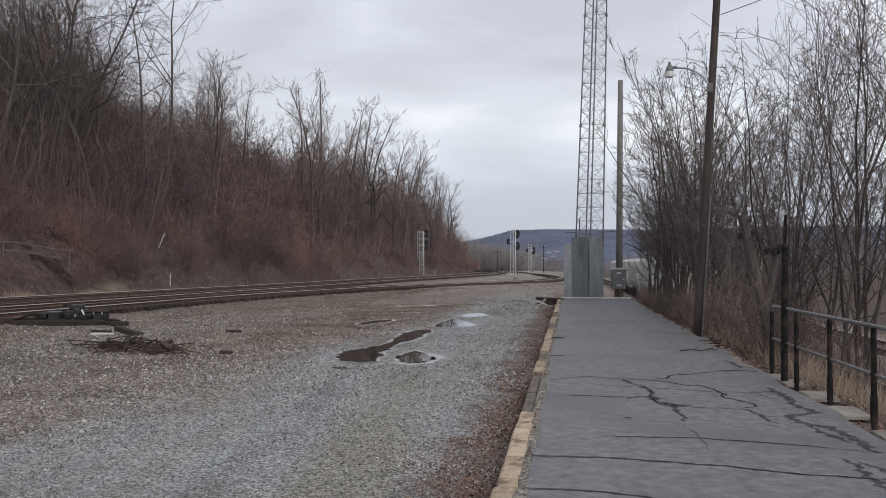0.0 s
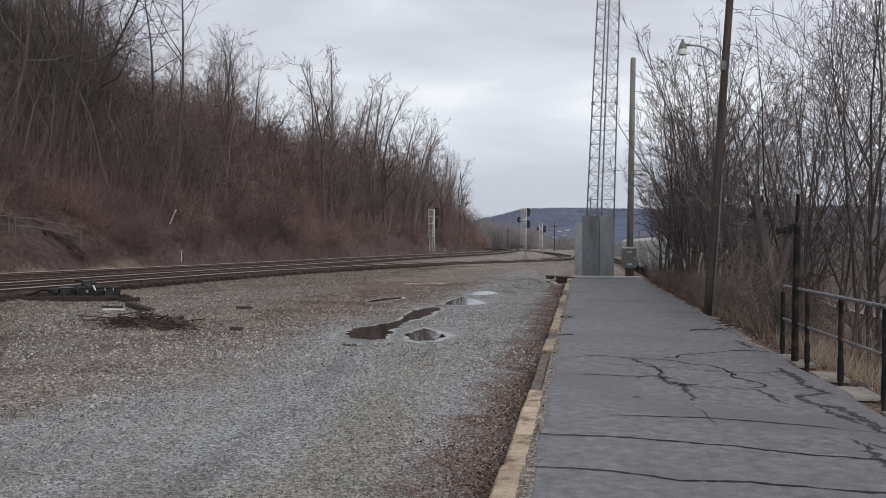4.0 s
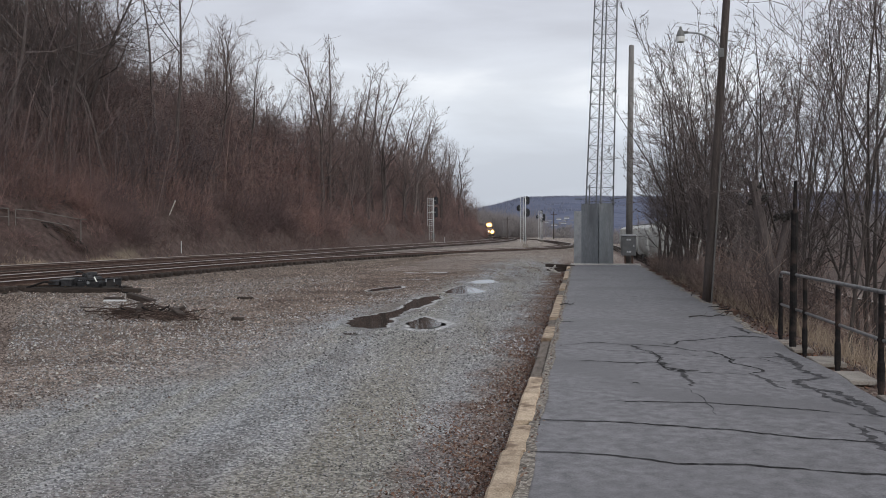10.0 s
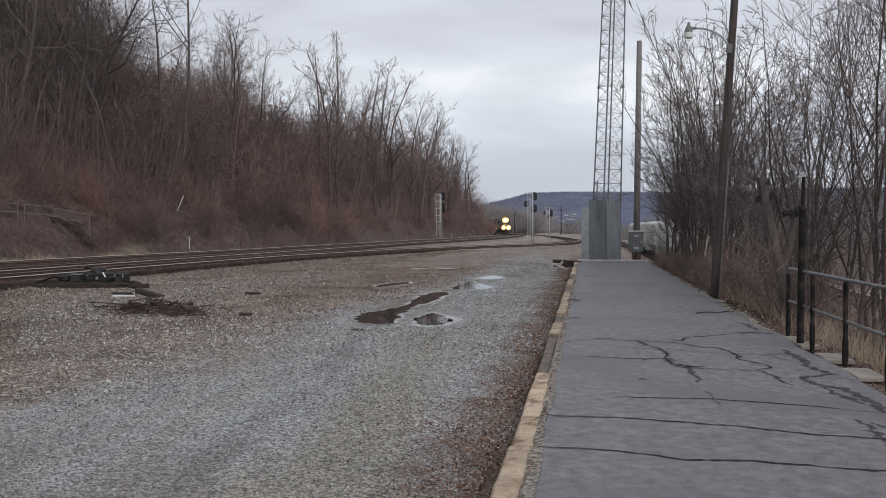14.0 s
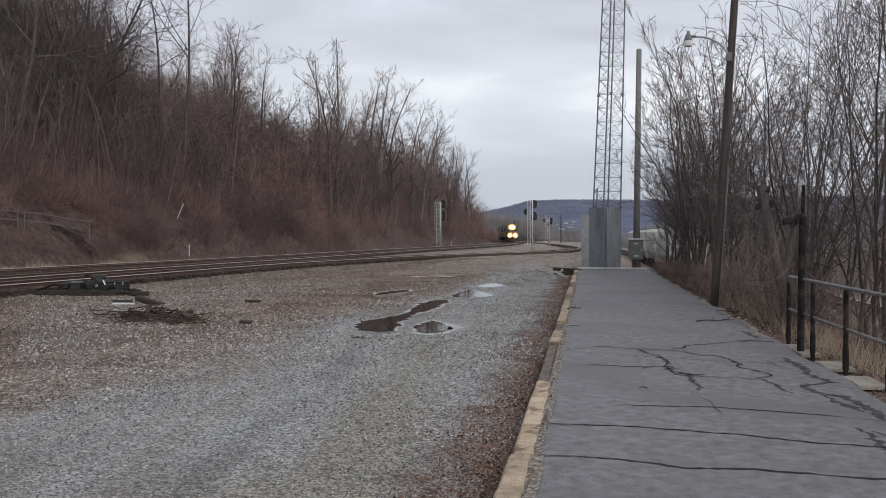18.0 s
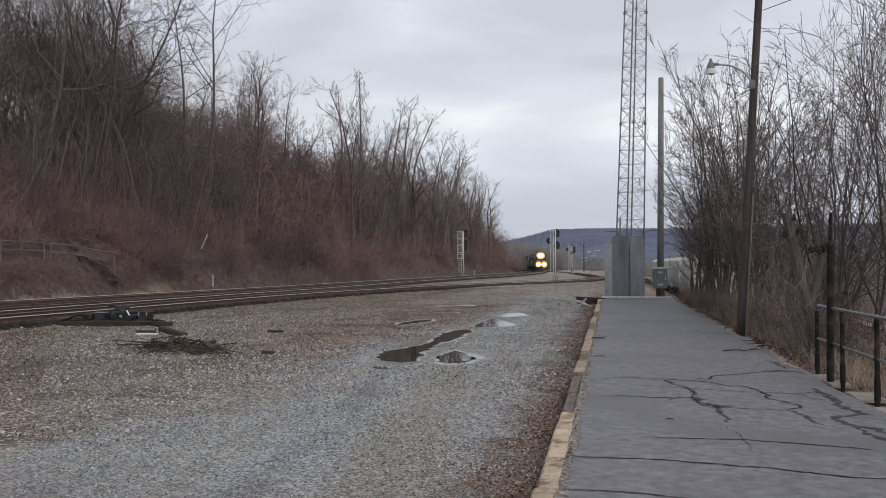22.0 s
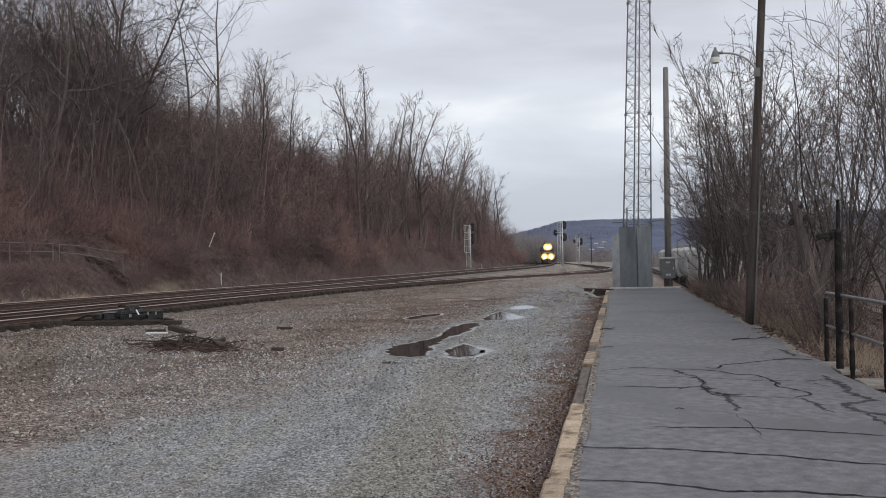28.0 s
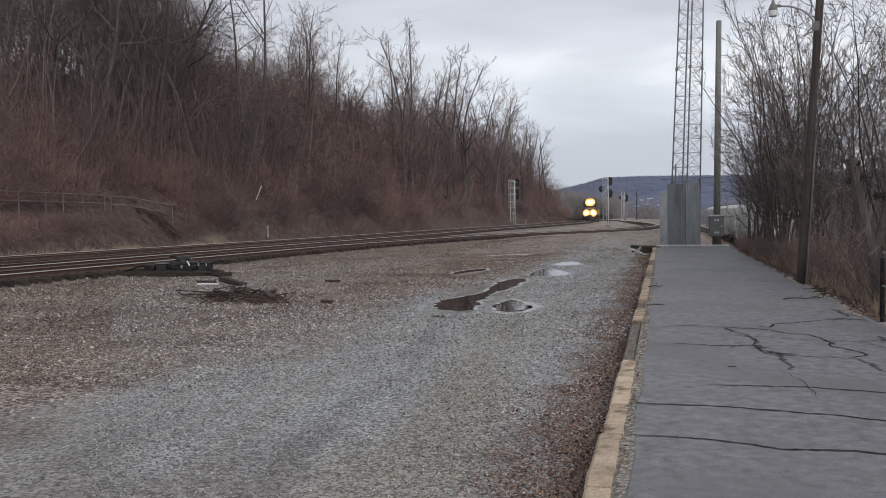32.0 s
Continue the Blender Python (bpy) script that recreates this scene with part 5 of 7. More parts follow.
def build_debris():
    rng = random.Random(21)
    px, py = -9.25, 19.3
    d = thing("scrap_pile", "low tangle of dark broken branches, roots and timber on the gravel", "scrap pile", pose(px, py, 0))
    ax, ay = math.cos(-0.62), math.sin(-0.62)

    def rise(x, y):
        """Height of the heap over the gravel."""
        u, v = x * ax + y * ay, y * ax - x * ay
        return 0.11 * math.exp(-(u / 1.1) ** 2 - (v / 0.5) ** 2)

    def floor_z(x, y):
        return land_z(px + x, py + y)
    soil, k = Geo(), 26
    vs = []
    for r in range(9):
        for q in range(k):
            a = 2 * math.pi * q / k
            u, v = r / 8 * (1.45 + 0.3 * math.sin(3 * a)) * math.cos(a), r / 8 * (0.55 + 0.12 * math.sin(2 * a + 1)) * math.sin(a)
            x, y = u * ax - v * ay, u * ay + v * ax
            vs.append((x, y, floor_z(x, y) + rise(x, y) + rng.uniform(-0.03, 0.04) * (r < 7) - (0.04 if r == 8 else 0)))
    soil.add(vs, [(r * k + q, r * k + (q + 1) % k, (r + 1) * k + (q + 1) % k, (r + 1) * k + q) for r in range(8) for q in range(k)])
    part("soil", soil, M_HEAPSOIL, d, "dark crumbled earth under the scrap")
    for i in range(135):
        u, v = rng.gauss(0.15, 0.85), rng.gauss(-0.1, 0.36)
        if i < 5:
            u, v = rng.uniform(-1.6, -0.9), rng.uniform(-0.5, 0.0)
        x, y = u * ax - v * ay, u * ay + v * ax
        a, l = rng.gauss(-0.5, 0.42 if i < 26 else 0.9), rng.uniform(0.8, 1.6) if i < 26 else rng.uniform(0.2, 0.8)
        z = floor_z(x, y) + rise(x, y) * rng.uniform(0.8, 1.2) + 0.02
        p0 = Vector((x - l / 2 * math.cos(a), y - l / 2 * math.sin(a), z - rng.uniform(-0.12, 0.12)))
        p1 = Vector((x + l / 2 * math.cos(a), y + l / 2 * math.sin(a), z - rng.uniform(-0.05, 0.12)))
        for p in (p0, p1):
            p.z = max(p.z, floor_z(p.x, p.y) + 0.012)
        side = Vector((-math.sin(a), math.cos(a), 0)) * rng.gauss(0, 0.2) * l
        q0 = p0.lerp(p1, 0.33) + side + Vector((0, 0, rng.uniform(0.0, 0.12)))
        q1 = p0.lerp(p1, 0.7) - side * 0.5 + Vector((0, 0, rng.uniform(0.0, 0.09)))
        line = smooth_line([p0, q0, q1, p1], 0.12)
        thick = rng.uniform(0.010, 0.018) if i < 26 else rng.uniform(0.006, 0.013)
        part("branch", Geo().tube(line, [thick * (1 - 0.55 * q / (len(line) - 1)) * rng.uniform(0.85, 1.15) for q in range(len(line))], 5), M_ROOT, d)
    for x, y, w, a, tilt in ((-0.35, 0.05, 0.26, -70, 24), (0.45, 0.15, 0.22, 10, -20), (0.75, -0.35, 0.3, -48, 10)):
        part("broken_board", Geo().box(-w, w, -0.06, 0.06, -0.03, 0.04, 0.012, pose(x, y, floor_z(x, y) + rise(x, y) + 0.06, 12, tilt, a)), M_TIE, d)
    for cx, cy, cr in ((0.1, -0.1, 0.3), (-0.5, 0.2, 0.36)):
        ring = [(cx + cr * math.cos(k * 0.42), cy + cr * 0.85 * math.sin(k * 0.42), floor_z(cx, cy) + rise(cx, cy) + 0.04 + 0.004 * k + 0.05 * math.sin(k * 0.9)) for k in range(17)]
        part("cable_coil", Geo().tube(ring, 0.014, 6), M_BLACK, d)
    b = thing("tie_stub", "short dark timber stub lying on the gravel", "timber", pose(-12.1, 24.5, land_z(-12.1, 24.5) + 0.03, 4, 9, -25))
    part("timber", Geo().box(-0.55, 0.55, -0.09, 0.09, 0.0, 0.14, 0.02), M_TIE, b)
    b = thing("plank", "pale weathered plank lying on the ballast", "plank", pose(-13.25, 25.2, land_z(-13.25, 25.2) + 0.02, 8, 0, 6))
    part("board", Geo().box(-0.32, 0.32, -0.06, 0.06, 0.0, 0.028, 0.006), M_LIGHTGREY, b)
    for x, y, l, a in ((-9.1, 24.6, 0.22, 5), (-7.05, 18.6, 0.13, 0), (-13.8, 26.2, 0.3, 3)):
        c = thing("wood_chunk", "small black chunk of timber on the gravel", "timber", pose(x, y, land_z(x, y), 0, 0, a))
        part("timber", Geo().box(-l, l, -0.07, 0.07, 0, 0.07, 0.02), M_TIE, c)


build_debris()


def build_end_debris():
    s = thing("timber_stack", "stacked dark old timbers at the platform's end", "timber stack", pose(-0.95, 43.6, land_z(-0.95, 43.6)))
    part("timber", Geo().box(-0.5, 0.5, -0.1, 0.14, 0.0, 0.19, 0.02, pose(0, 0, 0, 0, -6, 10)), M_TIE, s)
    part("timber", Geo().box(-0.65, 0.7, -0.1, 0.1, 0.19, 0.34, 0.02, pose(0.05, 0, 0, 0, 3, -4)), M_TIE, s)
    for k, (a, tilt, l) in enumerate(((28, 22, 0.32), (-42, -48, 0.24), (6, 8, 0.3), (70, 18, 0.24))):
        x, y = -1.2 + 0.06 * k, 41.2 + 0.12 * k
        c = thing("broken_board", "pale broken board lying crossed beside the kerb", "board", pose(x, y, land_z(x, y) + (0.14 if k < 2 else 0.03) + 0.03 * (k % 2), 0, tilt, a), "broken boards by the kerb")
        part("board", Geo().box(-l, l, -0.045, 0.045, 0.0, 0.05, 0.01), M_RUBBLE, c)
    w = thing("wire_loop", "loop of bent wire sticking up from the gravel", "wire", pose(-2.0, 42.0, land_z(-2.0, 42.0)))
    part("wire", Geo().tube([(0.3 * math.cos(k * 0.25), 0.08 * math.sin(k), 0.22 * math.sin(k * 0.25)) for k in range(13)], 0.009, 5), M_RUSTBLOCK, w)


build_end_debris()


def build_platform_litter():
    rng = random.Random(17)
    for k, (x, y, l, a, z) in enumerate(((2.30, 17.7, 0.28, 8, 0.004), (2.62, 17.9, 0.12, -30, 0.004), (2.95, 19.1, 0.3, 60, -0.03), (3.02, 19.5, 0.34, 20, -0.02), (2.9, 20.2, 0.22, -35, -0.02), (-0.24, 20.3, 0.16, 12, 0.006), (2.85, 24.0, 0.3, 75, 0.0), (2.9, 27.5, 0.34, 80, 0.0))):
        b = thing("stick", "short dark dead stick lying at the platform's edge", "stick", pose(x, y, z, 0, 0, a), "sticks on the platform")
        pts = smooth_line([(-l, 0, 0.012), (-l * 0.2, 0.03 + rng.uniform(-0.03, 0.03), 0.03), (l * 0.5, -0.02, 0.02), (l, 0.03, 0.05)], 0.08)
        part("stem", Geo().tube(pts, [0.013 - 0.008 * q / (len(pts) - 1) for q in range(len(pts))], 6), M_DARKSTEEL, b)
        part("side_twig", Geo().tube([(0, 0, 0.03), (l * 0.3, 0.1, 0.1)], [0.006, 0.003], 5), M_DARKSTEEL, b)
    for k, (x, y, w) in enumerate(((2.98, 19.0, 0.06), (3.08, 19.35, 0.1), (2.93, 20.8, 0.05), (3.0, 21.4, 0.07), (3.05, 18.6, 0.05), (-0.32, 16.55, 0.06))):
        c = thing("rubble_lump", "pale broken lump of masonry beside the platform", "rubble", pose(x, y, -0.06, rng.uniform(-20, 20), rng.uniform(-20, 20), rng.uniform(0, 90)), "rubble beside the platform")
        part("lump", Geo().box(-w, w, -w * 0.7, w * 0.7, -w * 0.5, w * 0.9, w * 0.35), M_CONC if k % 2 == 0 else M_RUSTBLOCK, c)


build_platform_litter()


def build_markers():
    for x, y, h in ((-29.5, 66.3, 0.88), (-22.3, 154.5, 1.2)):
        m = thing("marker_post", "thin pale marker post standing in dry grass", "marker post", pose(x, y, land_z(x, y)), "marker posts")
        part("stake", Geo().box(-0.03, 0.03, -0.03, 0.03, -0.3, h, 0.01), M_LIGHTGREY, m)
    s = thing("leaning_pipe", "thin white pipe leaning in the brush", "pipe", pose(-31.68, 69.22, 3.14, 0, 24, 0))
    part("pipe", Geo().tube([(0, 0, -1.9), (0, 0, 0.95)], 0.035, 8), M_WHITEPIPE, s)
    part("cap", Geo().tube([(0, 0, 0.9), (0, 0, 1.02)], 0.06, 8), M_WHITEPIPE, s)


build_markers()


def build_pipe_fence():
    f = thing("pipe_fence", "grey pipe fence sagging along the wooded bank", "fence")
    pts = [(-33.4, 41.0), (-33.3, 42.9), (-33.2, 45.0), (-33.1, 46.4), (-33.05, 48.2), (-32.95, 50.2)]
    tops = [(x, y, 3.08 - 0.01 * (y - 43)) for x, y in pts]
    for x, y, z in tops:
        part("post", Geo().tube([(x, y, land_z(x, y) - 0.3), (x, y, z)], 0.04, 6), M_PIPE, f)
    for dz in (0.0, -0.48):
        part("rail", Geo().tube([(x, y, z + dz) for x, y, z in tops], 0.034, 6), M_PIPE, f)
    g = thing("pipe_fence", "sloping broken length of pipe fence on the bank", "fence")
    for dz, x1, y1, z1 in ((0.0, -31.2, 54.9, 2.43), (-0.5, -31.5, 54.2, 2.52)):
        part("rail", Geo().tube([(-32.9, 50.8, 2.98 + dz), (-32.5, 52.2, 2.90 + dz), (x1, y1, z1 + dz)], 0.03, 6), M_PIPE, g)
    part("post", Geo().tube([(-32.9, 50.8, land_z(-32.9, 50.8) - 0.3), (-32.9, 50.8, 2.98)], 0.028, 6), M_PIPE, g)
    h = thing("fence_post", "single grey fence post with a cross bar on the bank", "fence post")
    part("post", Geo().tube([(-31.16, 55.0, 0.2), (-31.16, 55.0, 2.45)], 0.035, 6), M_PIPE, h)
    part("cross_bar", Geo().tube([(-31.28, 55.0, 2.43), (-30.8, 55.1, 2.43)], 0.028, 6), M_PIPE, h)


build_pipe_fence()


def build_bough_heap():
    rng = random.Random(63)
    h = thing("bough_heap", "dark heap of rotting boughs on the slope below the fence", "branch heap")
    for i in range(46):
        t = rng.random()
        x, y = -32.6 + 1.8 * t + rng.gauss(0, 0.16), 53.6 + 1.4 * t + rng.gauss(0, 0.4)
        a, l = rng.gauss(-0.2, 0.6), rng.uniform(0.3, 1.2)
        z = land_z(x, y) + abs(rng.gauss(0, 0.14)) - 0.25 * (0.5 - t)
        p0 = Vector((x - l / 2 * math.cos(a), y - l / 2 * math.sin(a), 0))
        p1 = Vector((x + l / 2 * math.cos(a), y + l / 2 * math.sin(a), 0))
        p0.z, p1.z = max(z + 0.12 * l, land_z(p0.x, p0.y)), max(z - 0.12 * l, land_z(p1.x, p1.y))
        mid = p0.lerp(p1, 0.5) + Vector((rng.gauss(0, 0.08), rng.gauss(0, 0.08), rng.uniform(0, 0.22)))
        part("bough", Geo().tube(smooth_line([p0, mid, p1], 0.3), rng.uniform(0.015, 0.045), 6), (M_ROOT, M_DARKSTEEL)[i % 2], h)


build_bough_heap()


# ---- rolling stock ----
def wheel_truck(parent, y, mat_frame):
    t = part("truck", Geo().box(-1.05, -0.9, y - 1.35, y + 1.35, 0.4, 0.75, 0.06), mat_frame, parent)
    part("side_frame", Geo().box(0.9, 1.05, y - 1.35, y + 1.35, 0.4, 0.75, 0.06), mat_frame, t)
    for dy in (-0.88, 0.88):
        g = Geo().tube([(-0.8, y + dy, 0.46), (-0.68, y + dy, 0.46)], 0.46, 18)
        part("wheel", g, mat_frame, t)
        part("wheel", Geo().tube([(0.68, y + dy, 0.46), (0.8, y + dy, 0.46)], 0.46, 18), mat_frame, t)
        part("axle", Geo().tube([(-0.7, y + dy, 0.46), (0.7, y + dy, 0.46)], 0.08, 8), mat_frame, t)


def build_hopper(m):
    h = thing("hopper_wagon", "dull silver covered hopper wagon on the lower yard track", "railway wagon", m, "wagons in the yard")
    prof = [(-1.2, 1.3), (-1.5, 1.9), (-1.55, 2.6), (-1.5, 3.4), (-1.3, 4.1), (-0.8, 4.45), (0, 4.55), (0.8, 4.45), (1.3, 4.1), (1.5, 3.4), (1.55, 2.6), (1.5, 1.9), (1.2, 1.3)]
    n = len(prof)
    vs, fs = [], []
    for y, s in ((-7.2, 0.97), (-7.0, 1.0), (7.0, 1.0), (7.2, 0.97)):
        vs += [(x * s, y, z) for x, z in prof]
    for r in range(3):
        fs += [(r * n + k, r * n + (k + 1) % n, (r + 1) * n + (k + 1) % n, (r + 1) * n + k) for k in range(n)]
    fs += [tuple(range(n - 1, -1, -1)), tuple(range(3 * n, 4 * n))]
    part("body", Geo().add(vs, fs), M_HOPPER, h, smooth=False)
    for i in range(9):
        y = -6.8 + i * 1.7
        part("side_rib", Geo().tube([(-1.23, y, 1.32), (-1.53, y, 1.9), (-1.58, y, 2.6), (-1.53, y, 3.4), (-1.32, y, 4.1)], 0.045, 6), M_HOPPER, h)
    part("roof_walk", Geo().box(-0.35, 0.35, -7.3, 7.3, 4.6, 4.66), M_GALV, h)
    for i in range(4):
        y = -5.4 + i * 3.6
        vs = [(-1.1, y - 1.4, 1.32), (1.1, y - 1.4, 1.32), (1.1, y + 1.4, 1.32), (-1.1, y + 1.4, 1.32), (-0.4, y - 0.3, 0.45), (0.4, y - 0.3, 0.45), (0.4, y + 0.3, 0.45), (-0.4, y + 0.3, 0.45)]
        part("hopper_chute", Geo().add(vs, [(0, 1, 5, 4), (1, 2, 6, 5), (2, 3, 7, 6), (3, 0, 4, 7), (4, 5, 6, 7)]), M_HOPPER, h)
    for s in (-1, 1):
        part("end_sill", Geo().box(-1.45, 1.45, s * 8.0 - 0.2, s * 8.0 + 0.2, 0.95, 1.3, 0.03), M_HOPPER, h)
        part("end_frame", Geo().tube([(-1.3, s * 8.0, 1.3), (-1.3, s * 7.2, 3.9)], 0.05, 6), M_HOPPER, h)
        part("end_frame", Geo().tube([(1.3, s * 8.0, 1.3), (1.3, s * 7.2, 3.9)], 0.05, 6), M_HOPPER, h)
        part("coupler", Geo().box(-0.15, 0.15, s * 8.5 - 0.35, s * 8.5 + 0.35, 0.75, 1.0, 0.03), M_DARKSTEEL, h)
    part("centre_sill", Geo().box(-0.3, 0.3, -8.2, 8.2, 0.75, 1.05), M_HOPPER, h)
    for y in (-6.2, 6.2):
        wheel_truck(h, y, M_DARKSTEEL)
    return h


hop = build_hopper(pose(8.75, 74.5, -2.12, 0, 0, 0.1))
for y in (91.9, 109.3, 126.7, 144.1, 161.5):
    copy_thing(hop, pose(8.75 - (y - 74.5) * 0.0014, y, -2.12, 0, 0, 0.1))


def build_locomotive(lit):
    l = thing("locomotive", "dark freight locomotive with lit headlights on the main track" if lit else "dark freight locomotive coupled behind the leading one", "locomotive", group="locomotives of the train")
    part("frame_deck", Geo().box(-1.52, 1.52, -10.2, 9.4, 1.25, 1.62, 0.04), M_LOCO, l)
    part("long_hood", Geo().box(-0.95, 0.95, -9.4, 4.6, 1.62, 4.05, 0.12), M_LOCO, l)
    part("radiator_section", Geo().box(-1.35, 1.35, -9.2, -5.6, 3.2, 4.45, 0.1), M_LOCO, l)
    cab = part("cab", Geo().box(-1.52, 1.52, 4.6, 7.3, 1.62, 4.45, 0.16), M_LOCO, l)
    for x0, x1 in ((-1.25, -0.7), (-0.62, -0.06), (0.06, 0.62), (0.7, 1.25)):
        part("windscreen", Geo().box(x0, x1, 7.3, 7.325, 3.1, 3.75, 0.005), M_GLASSDARK, cab)
    for s in (-1, 1):
        part("side_window", Geo().box(s * 1.53 - 0.012, s * 1.53 + 0.012, 5.1, 6.6, 3.0, 3.75, 0.0), M_GLASSDARK, cab)
    nose = Geo().add([(-1.05, 7.3, 1.62), (1.05, 7.3, 1.62), (1.05, 7.3, 2.95), (-1.05, 7.3, 2.95), (-0.9, 9.0, 1.62), (0.9, 9.0, 1.62), (0.85, 8.85, 2.6), (-0.85, 8.85, 2.6)],
                     [(4, 5, 6, 7), (0, 4, 7, 3), (5, 1, 2, 6), (3, 7, 6, 2), (0, 1, 5, 4)])
    part("nose", nose, M_LOCO, l)
    part("pilot", Geo().add([(-1.5, 9.3, 0.25), (1.5, 9.3, 0.25), (1.5, 9.3, 1.3), (-1.5, 9.3, 1.3), (0, 9.9, 0.2), (0, 9.55, 1.2)], [(0, 4, 5, 3), (4, 1, 2, 5), (0, 1, 4), (3, 5, 2)]), M_DARKSTEEL, l)
    part("coupler", Geo().box(-0.16, 0.16, 9.3, 10.2, 0.72, 1.02, 0.04), M_DARKSTEEL, l)
    part("fuel_tank", Geo().box(-1.35, 1.35, -3.4, 2.6, 0.35, 1.25, 0.15), M_DARKSTEEL, l)
    housing = part("headlight_housing", Geo().box(-1.15, 1.15, 7.2, 7.41, 3.4, 4.84, 0.05), M_LOCO, l)
    for s in (-1, 1):
        if lit:
            # lamp discs are made oversized to take in the width of their glare
            part("headlight", Geo().tube([(s * 0.26, 7.44, 4.12), (s * 0.26, 7.5, 4.12)], [0.52, 0.47], 20), M_HEADLIGHT, housing, "glowing warm headlight")
        lamp = part("ditch_light_bracket", Geo().box(s * 0.75 - 0.44, s * 0.75 + 0.44, 9.25, 9.44, 1.25, 2.3, 0.04), M_LOCO, l)
        if lit:
            part("ditch_light", Geo().tube([(s * 0.75, 9.47, 1.75), (s * 0.75, 9.52, 1.75)], [0.52, 0.47], 20), M_HEADLIGHT, lamp, "glowing warm ditch light")
            part("bulb", Geo().tube([(s * 0.75, 9.52, 1.75), (s * 0.75, 9.55, 1.75)], [0.30, 0.26], 16), M_BULB, lamp, "glaring white lamp core")
            part("bulb", Geo().tube([(s * 0.26, 7.5, 4.12), (s * 0.26, 7.53, 4.12)], [0.30, 0.26], 16), M_BULB, housing, "glaring white lamp core")
            # added glowing discs behind the lamps draw the glare's orange rim
            part("glare_halo", Geo().tube([(s * 0.75, 9.44, 1.75), (s * 0.75, 9.465, 1.75)], [0.80, 0.78], 20), M_GLAREHALO, lamp)
            part("glare_halo", Geo().tube([(s * 0.26, 7.41, 4.12), (s * 0.26, 7.435, 4.12)], [0.84, 0.82], 20), M_GLAREHALO, housing)
        part("handrail", Geo().tube([(s * 1.46, -9.8, 2.55), (s * 1.46, 4.5, 2.55)], 0.025, 6), M_LOCOYEL, l)
        for y in range(-9, 5, 2):
            part("stanchion", Geo().tube([(s * 1.46, y, 1.6), (s * 1.46, y, 2.55)], 0.02, 6), M_LOCOYEL, l)
        part("front_handrail", Geo().tube([(s * 1.3, 9.3, 1.6), (s * 1.3, 9.3, 2.6), (s * 0.5, 9.3, 2.6), (s * 0.5, 9.3, 1.6)], 0.022, 6), M_LOCOYEL, l)
        part("step_well", Geo().box(s * 1.4 - 0.12, s * 1.4 + 0.12, 8.7, 9.3, 0.45, 1.25, 0.02), M_LOCO, l)
    part("number_board", Geo().box(-0.95, -0.55, 7.3, 7.36, 3.95, 4.2), M_LIGHTGREY, l)
    part("number_board", Geo().box(0.55, 0.95, 7.3, 7.36, 3.95, 4.2), M_LIGHTGREY, l)
    part("exhaust_stack", Geo().box(-0.3, 0.3, -0.6, 0.6, 4.05, 4.3, 0.03), M_DARKSTEEL, l)
    part("horn", Geo().tube([(0.4, 5.4, 4.45), (0.4, 5.4, 4.75)], [0.05, 0.1], 10), M_DARKSTEEL, l)
    for y in (-6.6, 5.6):
        wheel_truck(l, y, M_DARKSTEEL)
    return l


engine, second_engine = build_locomotive(True), build_locomotive(False)


# ---- trees ----
def grow(g, rng, start, heading, length, r0, r1, segs, sides, wander, lift):
    pts, d = [start.copy()], heading.normalized()
    for i in range(segs):
        d = (d + Vector((rng.gauss(0, wander), rng.gauss(0, wander), rng.gauss(0, wander) + lift))).normalized()
        pts.append(pts[-1] + d * (length / segs))
    g.tube(pts, [r0 + (r1 - r0) * k / segs for k in range(segs + 1)], sides, False)
    return pts


def at(pts, t):
    k = min(int(t * (len(pts) - 1)), len(pts) - 2)
    f = t * (len(pts) - 1) - k
    return pts[k].lerp(pts[k + 1], f), (pts[k + 1] - pts[k]).normalized()


def side_way(rng, d, spread):
    o = d.orthogonal().normalized()
    o.rotate(Matrix.Rotation(rng.uniform(0, 2 * math.pi), 3, d))
    return (d * math.cos(spread) + o * math.sin(spread)).normalized()


